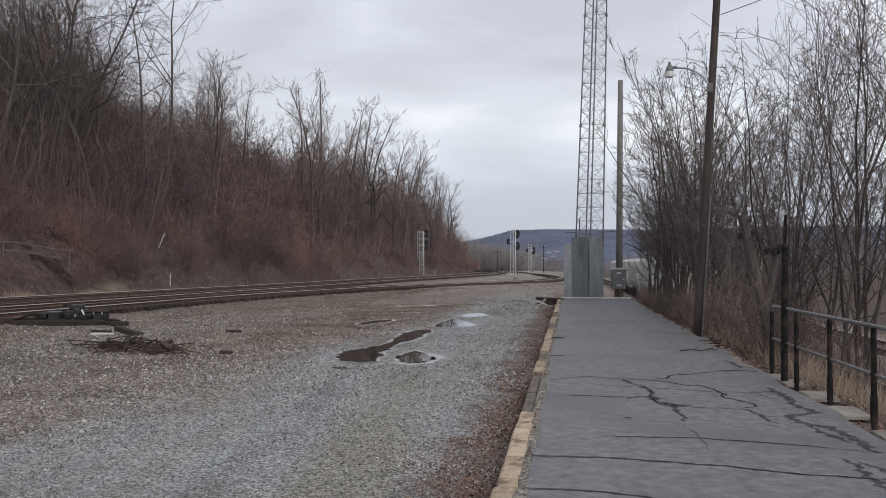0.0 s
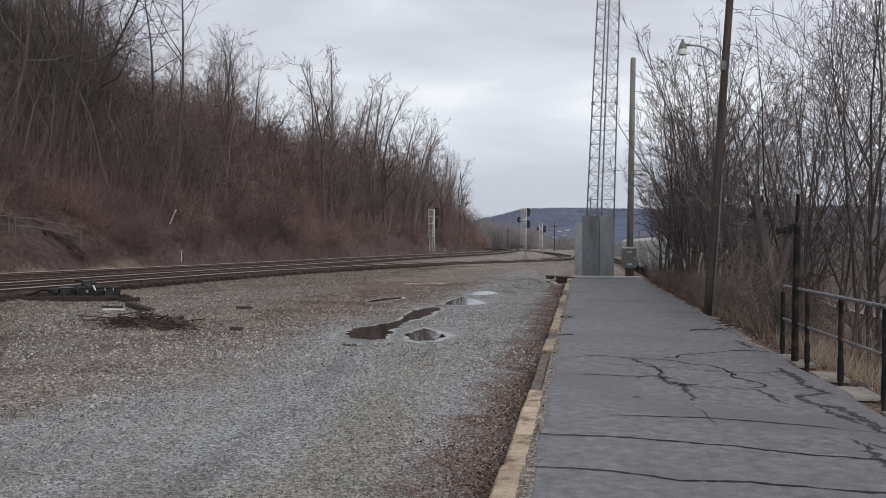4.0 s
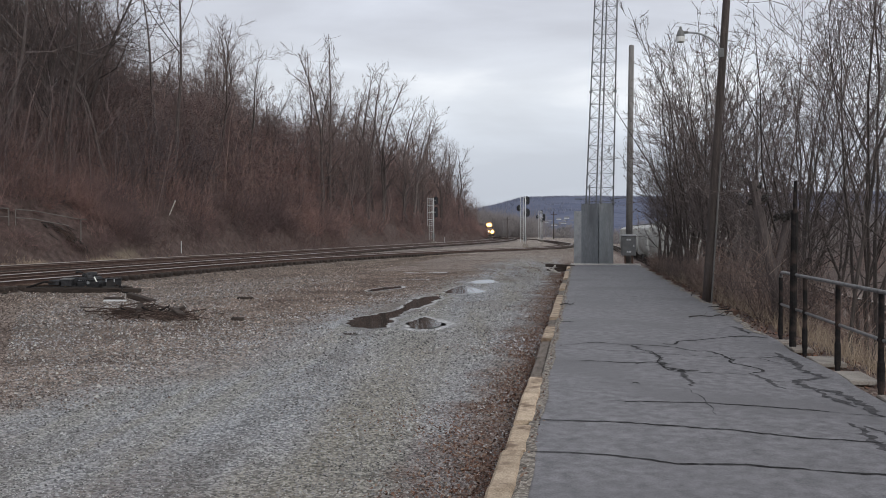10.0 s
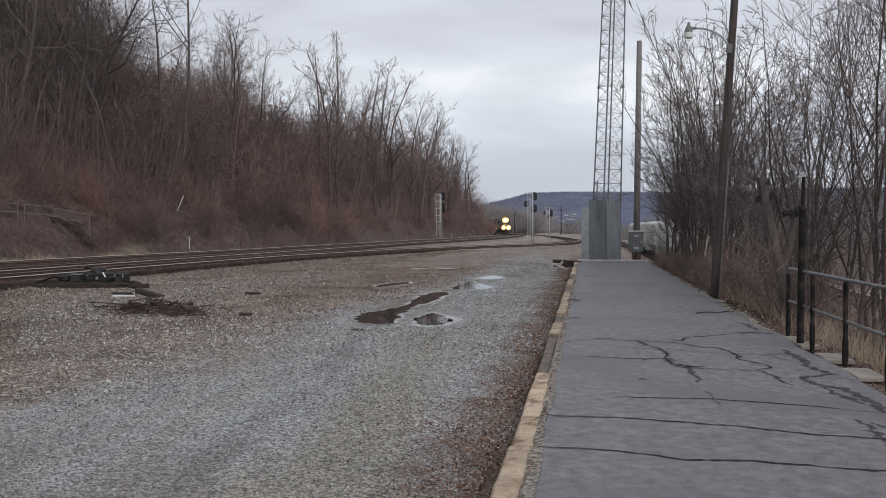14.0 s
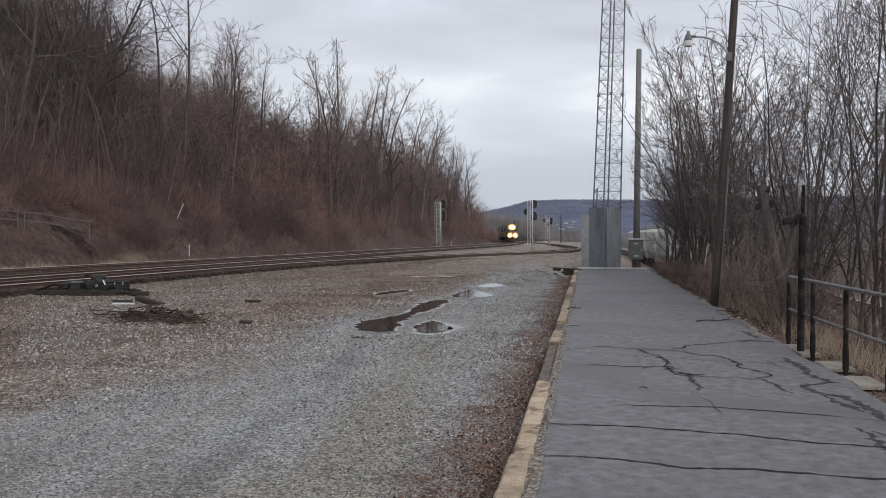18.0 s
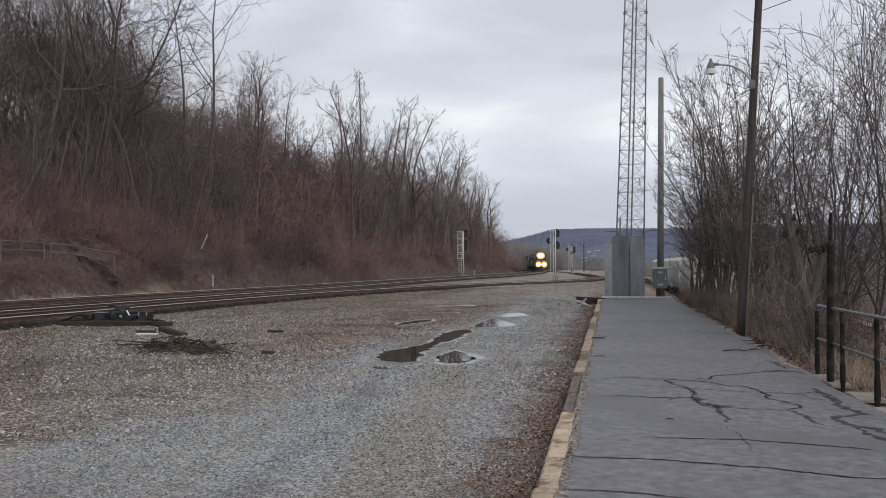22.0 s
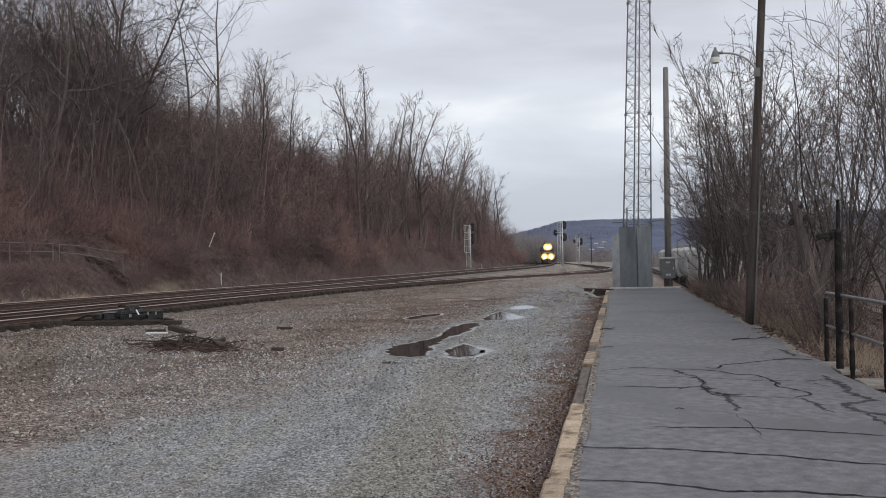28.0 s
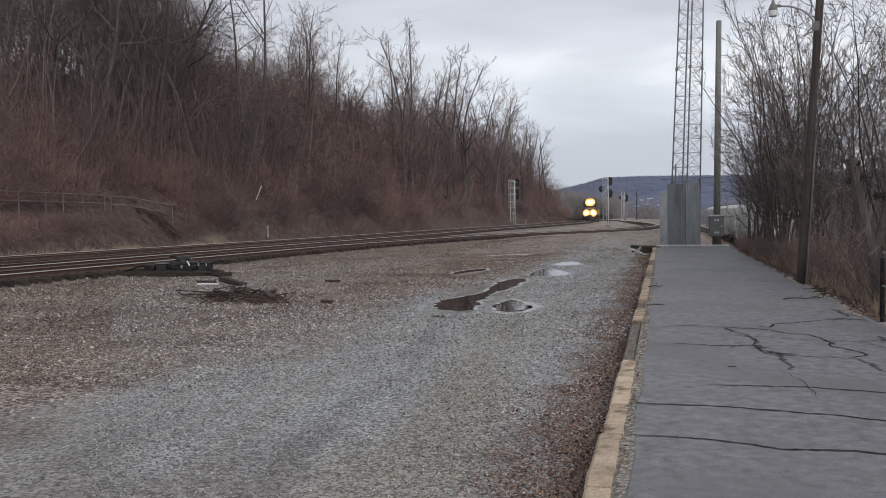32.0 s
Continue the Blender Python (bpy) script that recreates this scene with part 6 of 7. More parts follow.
def bare_tree(name, label, seed, height, stems, limbs, subs, twigs, spread, bark, twig_mat, low, slim=1.0, vines=False, group="", fine=2, wild=1.0, rings=(9, 6), reach=1.0, tilt=1.0):
    """A leafless tree: trunk, limbs and a crown of fine branches."""
    rng = random.Random(seed)
    thin = 0.0095 * slim if fine > 2 else 0.016 * slim
    trunk, crown = Geo(), Geo()
    for s in range(stems):
        lean = tilt * (rng.uniform(0.02, 0.12) if stems == 1 else rng.uniform(0.08, 0.34))
        a = rng.uniform(0, 2 * math.pi) if stems == 1 else 2 * math.pi * (s + rng.uniform(-0.3, 0.3)) / stems
        h = height * (1 if s == 0 else rng.uniform(0.65, 0.98))
        r = height * 0.0125 * slim * (1 if stems == 1 else 0.72)
        base = Vector((0.12 * math.cos(a) * (stems > 1), 0.12 * math.sin(a) * (stems > 1), -0.5))
        st = grow(trunk, rng, base, Vector((math.cos(a) * lean, math.sin(a) * lean, 1)), h, r, r * 0.13, rings[0], rings[1], (0.06 if fine > 2 else 0.095) * wild, 0.03)
        for i in range(limbs):
            t = low + (0.97 - low) * (i + rng.random()) / limbs
            p, d = at(st, t)
            l = reach * h * (0.50 - 0.33 * t) * rng.uniform(0.7, 1.25) * (min(1, 0.5 + t) if fine > 2 else 1)
            rr = r * (1 - 0.85 * t) * 0.5
            lb = grow(trunk if l > h * 0.22 else crown, rng, p, side_way(rng, d, spread * rng.uniform(0.7, 1.25)), l, rr, rr * 0.25, 4 if fine > 2 else 3, 4 if fine > 2 else 3, 0.15 * wild, 0.13 if fine > 2 else 0.07)
            full = max(2, round(subs * min(1.3, l / (0.30 * reach * h))))
            for j in range(full):
                u = 0.22 + 0.76 * (j + rng.random()) / full
                q, e = at(lb, u)
                l2 = l * (0.5 - 0.24 * u) * rng.uniform(0.7, 1.3)
                r2 = max(rr * (1 - 0.7 * u) * 0.5, thin)
                sb = grow(crown, rng, q, side_way(rng, e, rng.uniform(0.4, 0.95)), l2, r2, r2 * 0.4, fine, 3, 0.18 * wild, 0.08 if fine > 2 else 0.03)
                for k in range(twigs):
                    w = 0.2 + 0.8 * (k + rng.random()) / twigs
                    c, f = at(sb, min(w, 0.99))
                    l3 = l2 * rng.uniform(0.35, 0.75)
                    g3 = side_way(rng, f, rng.uniform(0.3, 0.9))
                    if fine > 2:
                        grow(crown, rng, c, g3, l3, max(r2 * 0.5, 0.008 * slim), 0.004, 2, 3, 0.15, 0.08)
                    else:
                        o, w3 = g3.orthogonal().normalized(), max(r2 * 0.6, thin * 0.7)
                        b = g3.cross(o)
                        crown.add([c + o * w3, c + (b * 0.87 - o * 0.5) * w3, c + (b * -0.87 - o * 0.5) * w3, c + g3 * l3], [(0, 1, 3), (1, 2, 3), (2, 0, 3)])
        if vines:
            for i in range(130):
                t = rng.uniform(0.25, 1.0)
                p, d = at(st, t)
                grow(crown, rng, p + Vector((rng.gauss(0, 0.35), rng.gauss(0, 0.35), rng.uniform(-0.3, 0.4))), Vector((rng.gauss(0, 0.5), rng.gauss(0, 0.5), -1)), rng.uniform(0.8, 2.2), 0.02, 0.006, 3, 3, 0.25, -0.05)
    tree = thing(name, label, "tree", group=group)
    part("trunk", trunk, bark, tree)
    part("crown", crown, twig_mat, tree)
    tree.location = (0, 0, 0)
    return tree


def sight(px, py, y):
    """A point at distance y ahead, in the direction that the skyline was drawn from."""
    a, c = math.atan((px - 784) / 1650) - radians(7.697), math.hypot(1, (px - 784) / 1650)
    x = y * math.tan(a)
    depth = y * math.cos(radians(7.697)) - x * math.sin(radians(7.697))
    return x, 1.6 + (469 - py) / 1650 * depth


SKY_U = [math.tan(math.atan((p - 784) / 1650) - radians(7.697)) for p in (-200, 0, 100, 200, 240, 300, 345, 390, 440, 480, 505, 530, 560, 620, 660, 700, 740, 770, 800, 830, 845, 856)]
SKY_Y = [-80, -70, -50, 70, 110, 105, 85, 100, 155, 215, 225, 205, 190, 205, 228, 252, 285, 300, 330, 362, 400, 445]


def crown_height(x, y, share):
    """How tall a tree may be at this place to keep under the skyline of the wood."""
    u = x / y
    py = np.interp(u, SKY_U, SKY_Y)
    depth = y * math.cos(radians(7.697)) - x * math.sin(radians(7.697))
    return (1.6 + (469 - py) / 1650 * depth - land_z(x, y)) * share


MASS_U = [math.tan(math.atan((p - 784) / 1650) - radians(7.697)) for p in (-200, 0, 100, 200, 300, 390, 440, 480, 530, 600, 660, 700, 740, 785, 830, 850)]
MASS_Y = [225, 225, 212, 195, 207, 235, 268, 262, 275, 285, 312, 342, 368, 390, 422, 445]


def thicket_height(x, y):
    """How tall the thicket may grow at this place."""
    py = np.interp(x / y, MASS_U, MASS_Y)
    depth = y * math.cos(radians(7.697)) - x * math.sin(radians(7.697))
    return 1.6 + (469 - py) / 1650 * depth - land_z(x, y)


def plant_wood():
    rng = random.Random(77)
    grp = "trees of the wooded bank"
    kinds = [bare_tree("tree", "bare grey-brown hardwood tree on the wooded bank", 100 + i, 15.0, 1 if i % 3 else 2, 17, 7, 7, (0.75, 0.9, 0.65, 0.8, 0.7, 0.85)[i], M_BARK_L, M_TWIG_L, 0.28, 0.75, group=grp, wild=1.25, reach=0.78) for i in range(6)]
    kinds.append(bare_tree("tree", "bare tree hung with dense vines on the bank", 130, 15.0, 1, 8, 5, 5, 0.6, M_BARK_L, M_TWIG_L, 0.35, 0.9, True, group=grp, reach=0.38, tilt=0.2, wild=0.4))
    kinds += [bare_tree("tree", "bare grey hardwood tree further along the bank", 140 + i, 15.0, 1 + i % 2, 18, 7, 5, (0.6, 0.7, 0.55)[i], M_BARK_L, M_TWIG_L, 0.2, 1.0, group=grp, wild=1.0, reach=0.62, tilt=0.6) for i in range(3)]
    kinds.append(bare_tree("tree", "tall straight bare tree with few limbs above the wood", 151, 15.0, 1, 10, 6, 6, 1.0, M_BARK_L, M_TWIG_L, 0.5, 0.72, group=grp, wild=0.6, reach=0.9, tilt=0.2))
    kinds.append(bare_tree("tree", "tall forked bare tree with a sweeping limb above the wood", 158, 15.0, 1, 9, 6, 6, 0.85, M_BARK_L, M_TWIG_L, 0.5, 0.72, group=grp, wild=0.65, reach=1.2, tilt=0.3))
    kinds += [bare_tree("tree", "broad old bare tree with heavy leaning limbs on the bank", 160 + i, 15.0, 2, 13, 7, 6, (0.85, 1.0)[i], M_BARK_L, M_BARK_L, 0.32, 1.0, group=grp, wild=1.3, reach=0.9) for i in range(2)]
    used = set()

    def put(k, x, y, h):
        k = 7 + k % 3 if y > 105 and k < 6 else k
        m = pose(x, y, land_z(x, y), 0, 0, random.Random(round(7 * x + 31 * y)).uniform(0, 360)) @ Matrix.Scale(h / 15.0, 4)
        if k in used:
            copy_thing(kinds[k], m)
        else:
            kinds[k].matrix_basis = m
            used.add(k)
    # trees that stand out against the sky: where they show, how high, how far
    spots = [(262, -75, 60, 10), (289, -75, 61, 11), (375, 84, 70, 4), (410, 120, 76, 5), (532, 138, 92, 6), (562, 172, 95, 6), (570, 180, 98, 2), (500, 212, 90, 4), (470, 225, 86, 2), (345, 90, 72, 3), (390, 105, 80, 0), (320, 100, 68, 0), (362, 95, 75, 2), (430, 160, 84, 1), (215, 105, 66, 3), (240, 130, 72, 5)]
    spots += [(px, rng.uniform(-240, -120), rng.uniform(38, 50), 12 + i % 2) for i, px in enumerate((-220, -165, -110, -60, -15, 30, 85))]
    spots += [(px, np.interp(px, [-240, 0, 150, 200], [-85, -90, -30, 60]) + rng.uniform(-25, 40), rng.uniform(50, 72), i % 6) for i, px in enumerate(range(-235, 200, 9))]
    spots += [(px, np.interp(px, [590, 617, 700, 770, 815, 845], [188, 196, 250, 293, 338, 398]) + rng.uniform(-4, 10), np.interp(px, [590, 617, 700, 770, 815, 845], [102, 108, 126, 148, 178, 235]) * rng.uniform(0.93, 1.1), 1 + i % 5) for i, px in enumerate(range(590, 846, 11))]
    for px, py, y, k in spots:
        y *= 1.22 if px < 600 else 1.1
        x, z = sight(px, py, y)
        x = min(x, float(foot_of_hill(y)) - 3.0)
        h = z - land_z(x, y)
        put(k, x, y, max(6, min(h, 26)))
    n = 0
    while n < 100:
        y = rng.uniform(48, 300) if rng.random() < 0.85 else rng.uniform(60, 130)
        x = float(foot_of_hill(y)) - 7 - abs(rng.gauss(0, 15))
        if x / y < -0.80:
            continue
        h = crown_height(x, y, rng.uniform(0.6, 0.95 if y > 80 else 0.85))
        if h < 4:
            continue
        put(rng.randrange(6), x, y, min(h, 21))
        n += 1


plant_wood()


def plant_shrubs():
    rng = random.Random(55)
    kinds = [bare_tree("shrub", "dense red-brown leafless thicket shrub on the bank", 300 + i, 6.0, 6, 6, 3, 3, (0.8, 0.95, 0.7, 0.9)[i], M_SHRUB, M_SHRUB, 0.12, 0.7, group="thicket of the wooded bank", wild=1.8, rings=(4, 4)) for i in range(4)]
    used = set()
    n = 0
    while n < 62:
        y = rng.uniform(28, 120) if rng.random() < 0.62 else rng.uniform(100, 300)
        x = float(foot_of_hill(y)) - 0.8 - (abs(rng.gauss(3, 5)) if n < 30 else rng.uniform(4, 22))
        if x / y < -0.72:
            continue
        h = min(thicket_height(x, y) * rng.uniform(0.8, 1.0), rng.uniform(3.5, 7.0)) * min(1.0, 0.55 + (float(foot_of_hill(y)) - x) / 6)
        if h < 1.6:
            continue
        k = rng.randrange(4)
        m = pose(x, y, land_z(x, y), 0, 0, rng.uniform(0, 360)) @ Matrix.Scale(h / 6.0, 4)
        if k in used:
            copy_thing(kinds[k], m)
        else:
            kinds[k].matrix_basis = m
            used.add(k)
        n += 1
    # lower thicket on the yard side
    for i in range(26):
        x, y = (rng.uniform(4.2, 7.5), rng.uniform(18, 46)) if i < 12 else (rng.uniform(18, 34), rng.uniform(35, 120))
        c = copy_thing(kinds[i % 4], pose(x, y, land_z(x, y), 0, 0, rng.uniform(0, 360)) @ Matrix.Scale(rng.uniform(0.35, 0.6) if i < 12 else rng.uniform(0.5, 1.0), 4))
        c["label"], c["group"] = "tangled brown leafless shrub below the platform's bank", "shrubs of the yard side"


plant_shrubs()


def plant_bank_trees():
    rng = random.Random(31)
    kinds = [bare_tree("tree", "bare many-stemmed tree on the bank beside the platform", 200 + i, 9.0, (3, 2, 3, 2)[i], 11, 6, 4, (0.55, 0.6, 0.5, 0.62)[i], M_BARK_R, M_TWIG_R, (0.2, 0.22, 0.18, 0.25)[i], 0.52, group="trees beside the platform", fine=3, wild=1.4, tilt=0.6) for i in range(4)]
    kinds += [bare_tree("tree", "dense clump of thin bare stems beside the platform", 220 + i, 9.0, 7, 10, 6, 6, (0.65, 0.75, 0.6)[i], M_BARK_R, M_TWIG_R, 0.18, 0.5, group="trees beside the platform", wild=1.0, rings=(9, 5), reach=0.55, tilt=0.42) for i in range(3)]
    used = set()
    # place, height and kind
    spots = [(3.75, 42.8, 10.2, 4), (3.95, 40.4, 10.4, 5), (4.3, 37.6, 10.2, 6), (3.95, 34.6, 9.4, 4), (4.5, 32.2, 9.0, 5), (4.1, 29.4, 7.6, 6), (5.6, 35.4, 10.4, 5), (5.2, 39.2, 10.6, 6), (4.6, 26.2, 7.0, 4), (6.0, 28.6, 9.4, 5), (5.3, 24.2, 8.0, 6), (5.0, 44.0, 10.0, 4),
             (4.9, 20.6, 8.0, 1), (6.0, 22.8, 10.0, 3), (4.7, 16.6, 8.4, 3), (5.4, 18.6, 9.6, 0), (7.2, 20.4, 10.2, 1), (7.6, 25.5, 10.0, 3), (7.9, 17.0, 10.2, 2), (6.9, 31.5, 10.0, 2), (6.4, 17.4, 10.0, 2), (8.6, 21.5, 11.0, 0), (6.2, 26.0, 10.2, 1)]
    for x, y, h, k in spots:
        m = pose(x, y, land_z(x, y), 0, 0, rng.uniform(0, 360)) @ Matrix.Scale(h / 9.0, 4)
        if k in used:
            copy_thing(kinds[k], m)
        else:
            kinds[k].matrix_basis = m
            used.add(k)


plant_bank_trees()


def build_vine_stump():
    """A broken leaning trunk with knobs of dead vine."""
    rng = random.Random(9)
    t = thing("tree", "broken leaning tree stump with dark knobs of dead vine", "tree", pose(3.8, 18.5, land_z(3.8, 18.5)))
    trunk = Geo()
    trunk.tube(smooth_line([(0, 0, -0.3), (-0.08, 0, 0.7), (-0.25, 0, 1.5), (-0.42, 0, 2.35), (-0.5, 0, 2.75)], 0.2), 0.1, 9)
    trunk.tube(smooth_line([(-0.12, 0, 0.9), (0.05, 0.05, 1.5), (0.15, 0.05, 2.0)], 0.2), 0.07, 8)
    part("trunk", trunk, M_BARK_L, t)
    for cx, cz, w in ((-0.42, 2.62, 0.09), (-0.28, 2.4, 0.08), (-0.52, 2.35, 0.06), (0.14, 2.08, 0.10), (-0.05, 2.05, 0.07), (0.26, 2.1, 0.06)):
        k = Geo()
        for q in range(26):
            d = Vector((rng.gauss(0, 1), rng.gauss(0, 1), rng.gauss(0, 1))).normalized()
            p = Vector((cx, 0, cz)) + d * w * 0.5
            k.tube([p, p + Vector((d.z, d.x, d.y)) * w * 0.7, p + (d + Vector((d.z, d.x, d.y))) * w * 0.6], [0.035, 0.03, 0.012], 5)
        part("vine_knob", k, M_DARKSTEEL, t, "black knob of dead vine")
    twigs = Geo()
    for q in range(70):
        z = rng.uniform(0.6, 2.6)
        p = Vector((-0.08 - 0.17 * z, 0, z))
        grow(twigs, rng, p, Vector((rng.gauss(0, 0.8), rng.gauss(0, 0.6), rng.uniform(-0.6, 0.6))), rng.uniform(0.4, 1.1), 0.009, 0.003, 3, 3, 0.25, -0.12)
    part("twig_tangle", twigs, M_TWIG_R, t)


build_vine_stump()


# ---- undergrowth, grass, litter, stones ----
def stem_mesh(name, base, tip, bend, radius, material):
    """Thin bent stems, three-sided, as one mesh."""
    n = len(base)
    mid = (base + tip) / 2 + bend
    d = tip - base
    d = d / np.linalg.norm(d, axis=1, keepdims=True)
    s = np.cross(d, np.array([[0.31, 0.77, 0.2]]))
    s = s / np.linalg.norm(s, axis=1, keepdims=True)
    u = np.cross(d, s)
    rings = []
    for c, k in ((base, 1.0), (mid, 0.65)):
        for a in (0, 2.094, 4.189):
            rings.append(c + (s * math.cos(a) + u * math.sin(a)) * (radius * k)[:, None])
    verts = np.stack(rings + [tip], 1).reshape(-1, 3)
    f = []
    for i in range(3):
        j = (i + 1) % 3
        f += [(i, j, 3 + j), (i, 3 + j, 3 + i), (3 + i, 3 + j, 6)]
    faces = (np.array(f)[None] + (np.arange(n) * 7)[:, None, None]).reshape(-1, 3)
    return array_mesh(name, verts, faces, material)


def spike_mesh(name, base, tip, radius, material):
    """Straight thin twigs, three-sided, as one mesh."""
    n = len(base)
    d = tip - base
    d = d / np.linalg.norm(d, axis=1, keepdims=True)
    s = np.cross(d, np.array([[0.31, 0.77, 0.2]]))
    s = s / np.linalg.norm(s, axis=1, keepdims=True)
    u = np.cross(d, s)
    ring = [base + (s * math.cos(a) + u * math.sin(a)) * radius[:, None] for a in (0, 2.094, 4.189)]
    verts = np.stack(ring + [tip], 1).reshape(-1, 3)
    faces = (np.array([(0, 1, 3), (1, 2, 3), (2, 0, 3)])[None] + (np.arange(n) * 4)[:, None, None]).reshape(-1, 3)
    return array_mesh(name, verts, faces, material)


def head_room(x, y):
    """The brush is cut low in front of the pipe fence and the leaning pipe."""
    u = x / y
    room = np.full(len(x), 50.0)
    low = np.clip(np.where(u > -0.64, 1.2, 2.0) - land(x, y), 0.15, 9)
    room = np.where((u > -0.86) & (u < -0.545) & (x > -33.6) & (y < 58), low, room)
    return np.where((u > -0.475) & (u < -0.44) & (x > -31.9), np.clip(2.3 - land(x, y), 0.15, 9), room)


def plant_brush():
    rng = np.random.default_rng(8)
    # fuzzy mounds of fine twigs that hide the slope and the feet of the trees
    mounds = 1900
    y = np.where(rng.random(mounds) < 0.6, rng.uniform(24, 110, mounds), rng.uniform(90, 330, mounds))
    d = np.where(rng.random(mounds) < 0.45, np.abs(rng.normal(0, 3.5, mounds)), rng.uniform(1, 30, mounds))
    x = foot_of_hill(y) - 0.5 - d
    y[:420], d[:420] = rng.uniform(33, 62, 420), np.abs(rng.normal(0.5, 2.2, 420))
    x = foot_of_hill(y) - 0.5 - d
    ok = x / y > -0.85
    x, y, d = x[ok], y[ok], d[ok]
    wide = rng.uniform(0.9, 2.4, len(x)) * np.clip(0.6 + d / 14, 0.55, 1.4)
    tall = np.minimum(wide * rng.uniform(1.2, 3.3, len(x)), [max(0.6, 0.92 * thicket_height(p, q)) for p, q in zip(x, y)])
    tall = np.minimum(tall, head_room(x, y))
    per = np.clip((58 * wide).astype(int), 36, 125)
    i = np.repeat(np.arange(len(x)), per)
    n = len(i)
    a, e, r = rng.uniform(0, 2 * np.pi, n), np.arcsin(rng.uniform(0.0, 1.0, n)), rng.uniform(0.25, 0.95, n)
    out = np.stack([np.cos(e) * np.cos(a), np.cos(e) * np.sin(a), np.sin(e)], 1)
    base = np.stack([x[i], y[i], land(x[i], y[i]) - 0.1], 1) + out * (r * wide[i])[:, None] * np.array([1, 1, 0]) + np.stack([np.zeros(n), np.zeros(n), out[:, 2] * r * tall[i]], 1)
    base[:, 2] = np.maximum(base[:, 2], land(base[:, 0], base[:, 1]) - 0.05)
    way = out + rng.normal(0, 0.55, (n, 3)) + np.array([0, 0, 0.35])
    way /= np.linalg.norm(way, axis=1, keepdims=True)
    tip = base + way * (rng.uniform(0.35, 1.0, n) * np.minimum(tall[i], 2.2) * 0.55)[:, None]
    tagged(new("hillside_thicket", spike_mesh("hillside_thicket", base, tip, rng.uniform(0.008, 0.02, n) * np.clip(y[i] / 60, 0.8, 2.2), M_FUZZ)), "soft mauve-brown mass of fine leafless twigs on the bank", "brush", kind="stuff")
    # saplings: a thin stem each, with rising branches and twigs
    count = 1600
    y = np.where(rng.random(count) < 0.6, rng.uniform(40, 120, count), rng.uniform(100, 320, count))
    d = rng.uniform(2.0, 26, count)
    y[:520], d[:520] = rng.uniform(36, 84, 520), rng.uniform(3, 20, 520)
    x = foot_of_hill(y) - d
    ok = x / y > -0.88
    x, y, d = x[ok], y[ok], d[ok]
    count = len(x)
    top = np.array([crown_height(p, q, 1.0) for p, q in zip(x, y)])
    mass = np.array([thicket_height(p, q) for p, q in zip(x, y)])
    lush = np.where(x / y < -0.52, 0.8, 0.35)
    h = np.minimum(rng.uniform(4.5, 15.0, count), mass + (top - mass) * lush * rng.random(count)) * np.clip(0.4 + d / 9, 0.4, 1.0)
    h = np.clip(np.minimum(h, head_room(x, y)), 0.8, 16)
    root = np.stack([x, y, land(x, y) - 0.2], 1)
    peak = root + np.stack([rng.normal(0, 0.2, count) * h, rng.normal(0, 0.2, count) * h, h], 1)
    thick = np.clip(y / 70, 0.8, 2.0)
    tagged(new("sapling_stems", stem_mesh("sapling_stems", root, peak, rng.normal(0, 0.07, (count, 3)) * h[:, None], 0.0065 * h * rng.uniform(0.6, 1.2, count) * thick ** 0.5, M_SAPLING)), "thin grey-brown sapling stems crowding the bank", "saplings", kind="stuff")
    i = np.repeat(np.arange(count), 15)
    n = len(i)
    t = rng.uniform(0.22, 0.97, n)
    base = root[i] + (peak - root)[i] * t[:, None]
    a, e = rng.uniform(0, 2 * np.pi, n), rng.uniform(-0.1, 1.1, n)
    way = np.stack([np.cos(e) * np.cos(a), np.cos(e) * np.sin(a), np.sin(e)], 1)
    length = h[i] * (0.34 - 0.2 * t) * rng.uniform(0.6, 1.3, n)
    tip = base + way * length[:, None]
    j = np.repeat(np.arange(n), 4)
    u = rng.uniform(0.15, 0.95, len(j))
    twig = base[j] + (tip - base)[j] * u[:, None]
    turn = way[j] + rng.normal(0, 0.8, (len(j), 3)) + np.array([0, 0, 0.15])
    turn /= np.linalg.norm(turn, axis=1, keepdims=True)
    fine = twig + turn * (length[j] * rng.uniform(0.35, 0.75, len(j)))[:, None]
    rad = np.concatenate([rng.uniform(0.010, 0.02, n) * thick[i], rng.uniform(0.006, 0.012, len(j)) * thick[i][j]])
    tagged(new("sapling_branches", spike_mesh("sapling_branches", np.concatenate([base, twig]), np.concatenate([tip, fine]), rad, M_SAPLING)), "rising bare branches and twigs of the crowded saplings", "saplings", kind="stuff")
    # clumps of vine hung in the saplings
    clumps = 420
    y = np.where(rng.random(clumps) < 0.65, rng.uniform(38, 120, clumps), rng.uniform(100, 300, clumps))
    d = rng.uniform(2, 22, clumps)
    x = foot_of_hill(y) - d
    room = np.array([max(0.8, thicket_height(p, q)) for p, q in zip(x, y)])
    tall = np.minimum(rng.uniform(1.2, 3.2, clumps) * np.clip(y / 75, 0.8, 1.8), room * 0.5)
    wide = tall * rng.uniform(0.7, 1.5, clumps)
    low = land(x, y) + np.minimum(rng.uniform(0.2, 1.0, clumps) * (room - tall), 11)
    low = np.where(head_room(x, y) < 40, land(x, y), low)
    tall, wide = np.where(head_room(x, y) < 40, 0.4, tall), np.where(head_room(x, y) < 40, 0.4, wide)
    i = np.repeat(np.arange(clumps), 115)
    n = len(i)
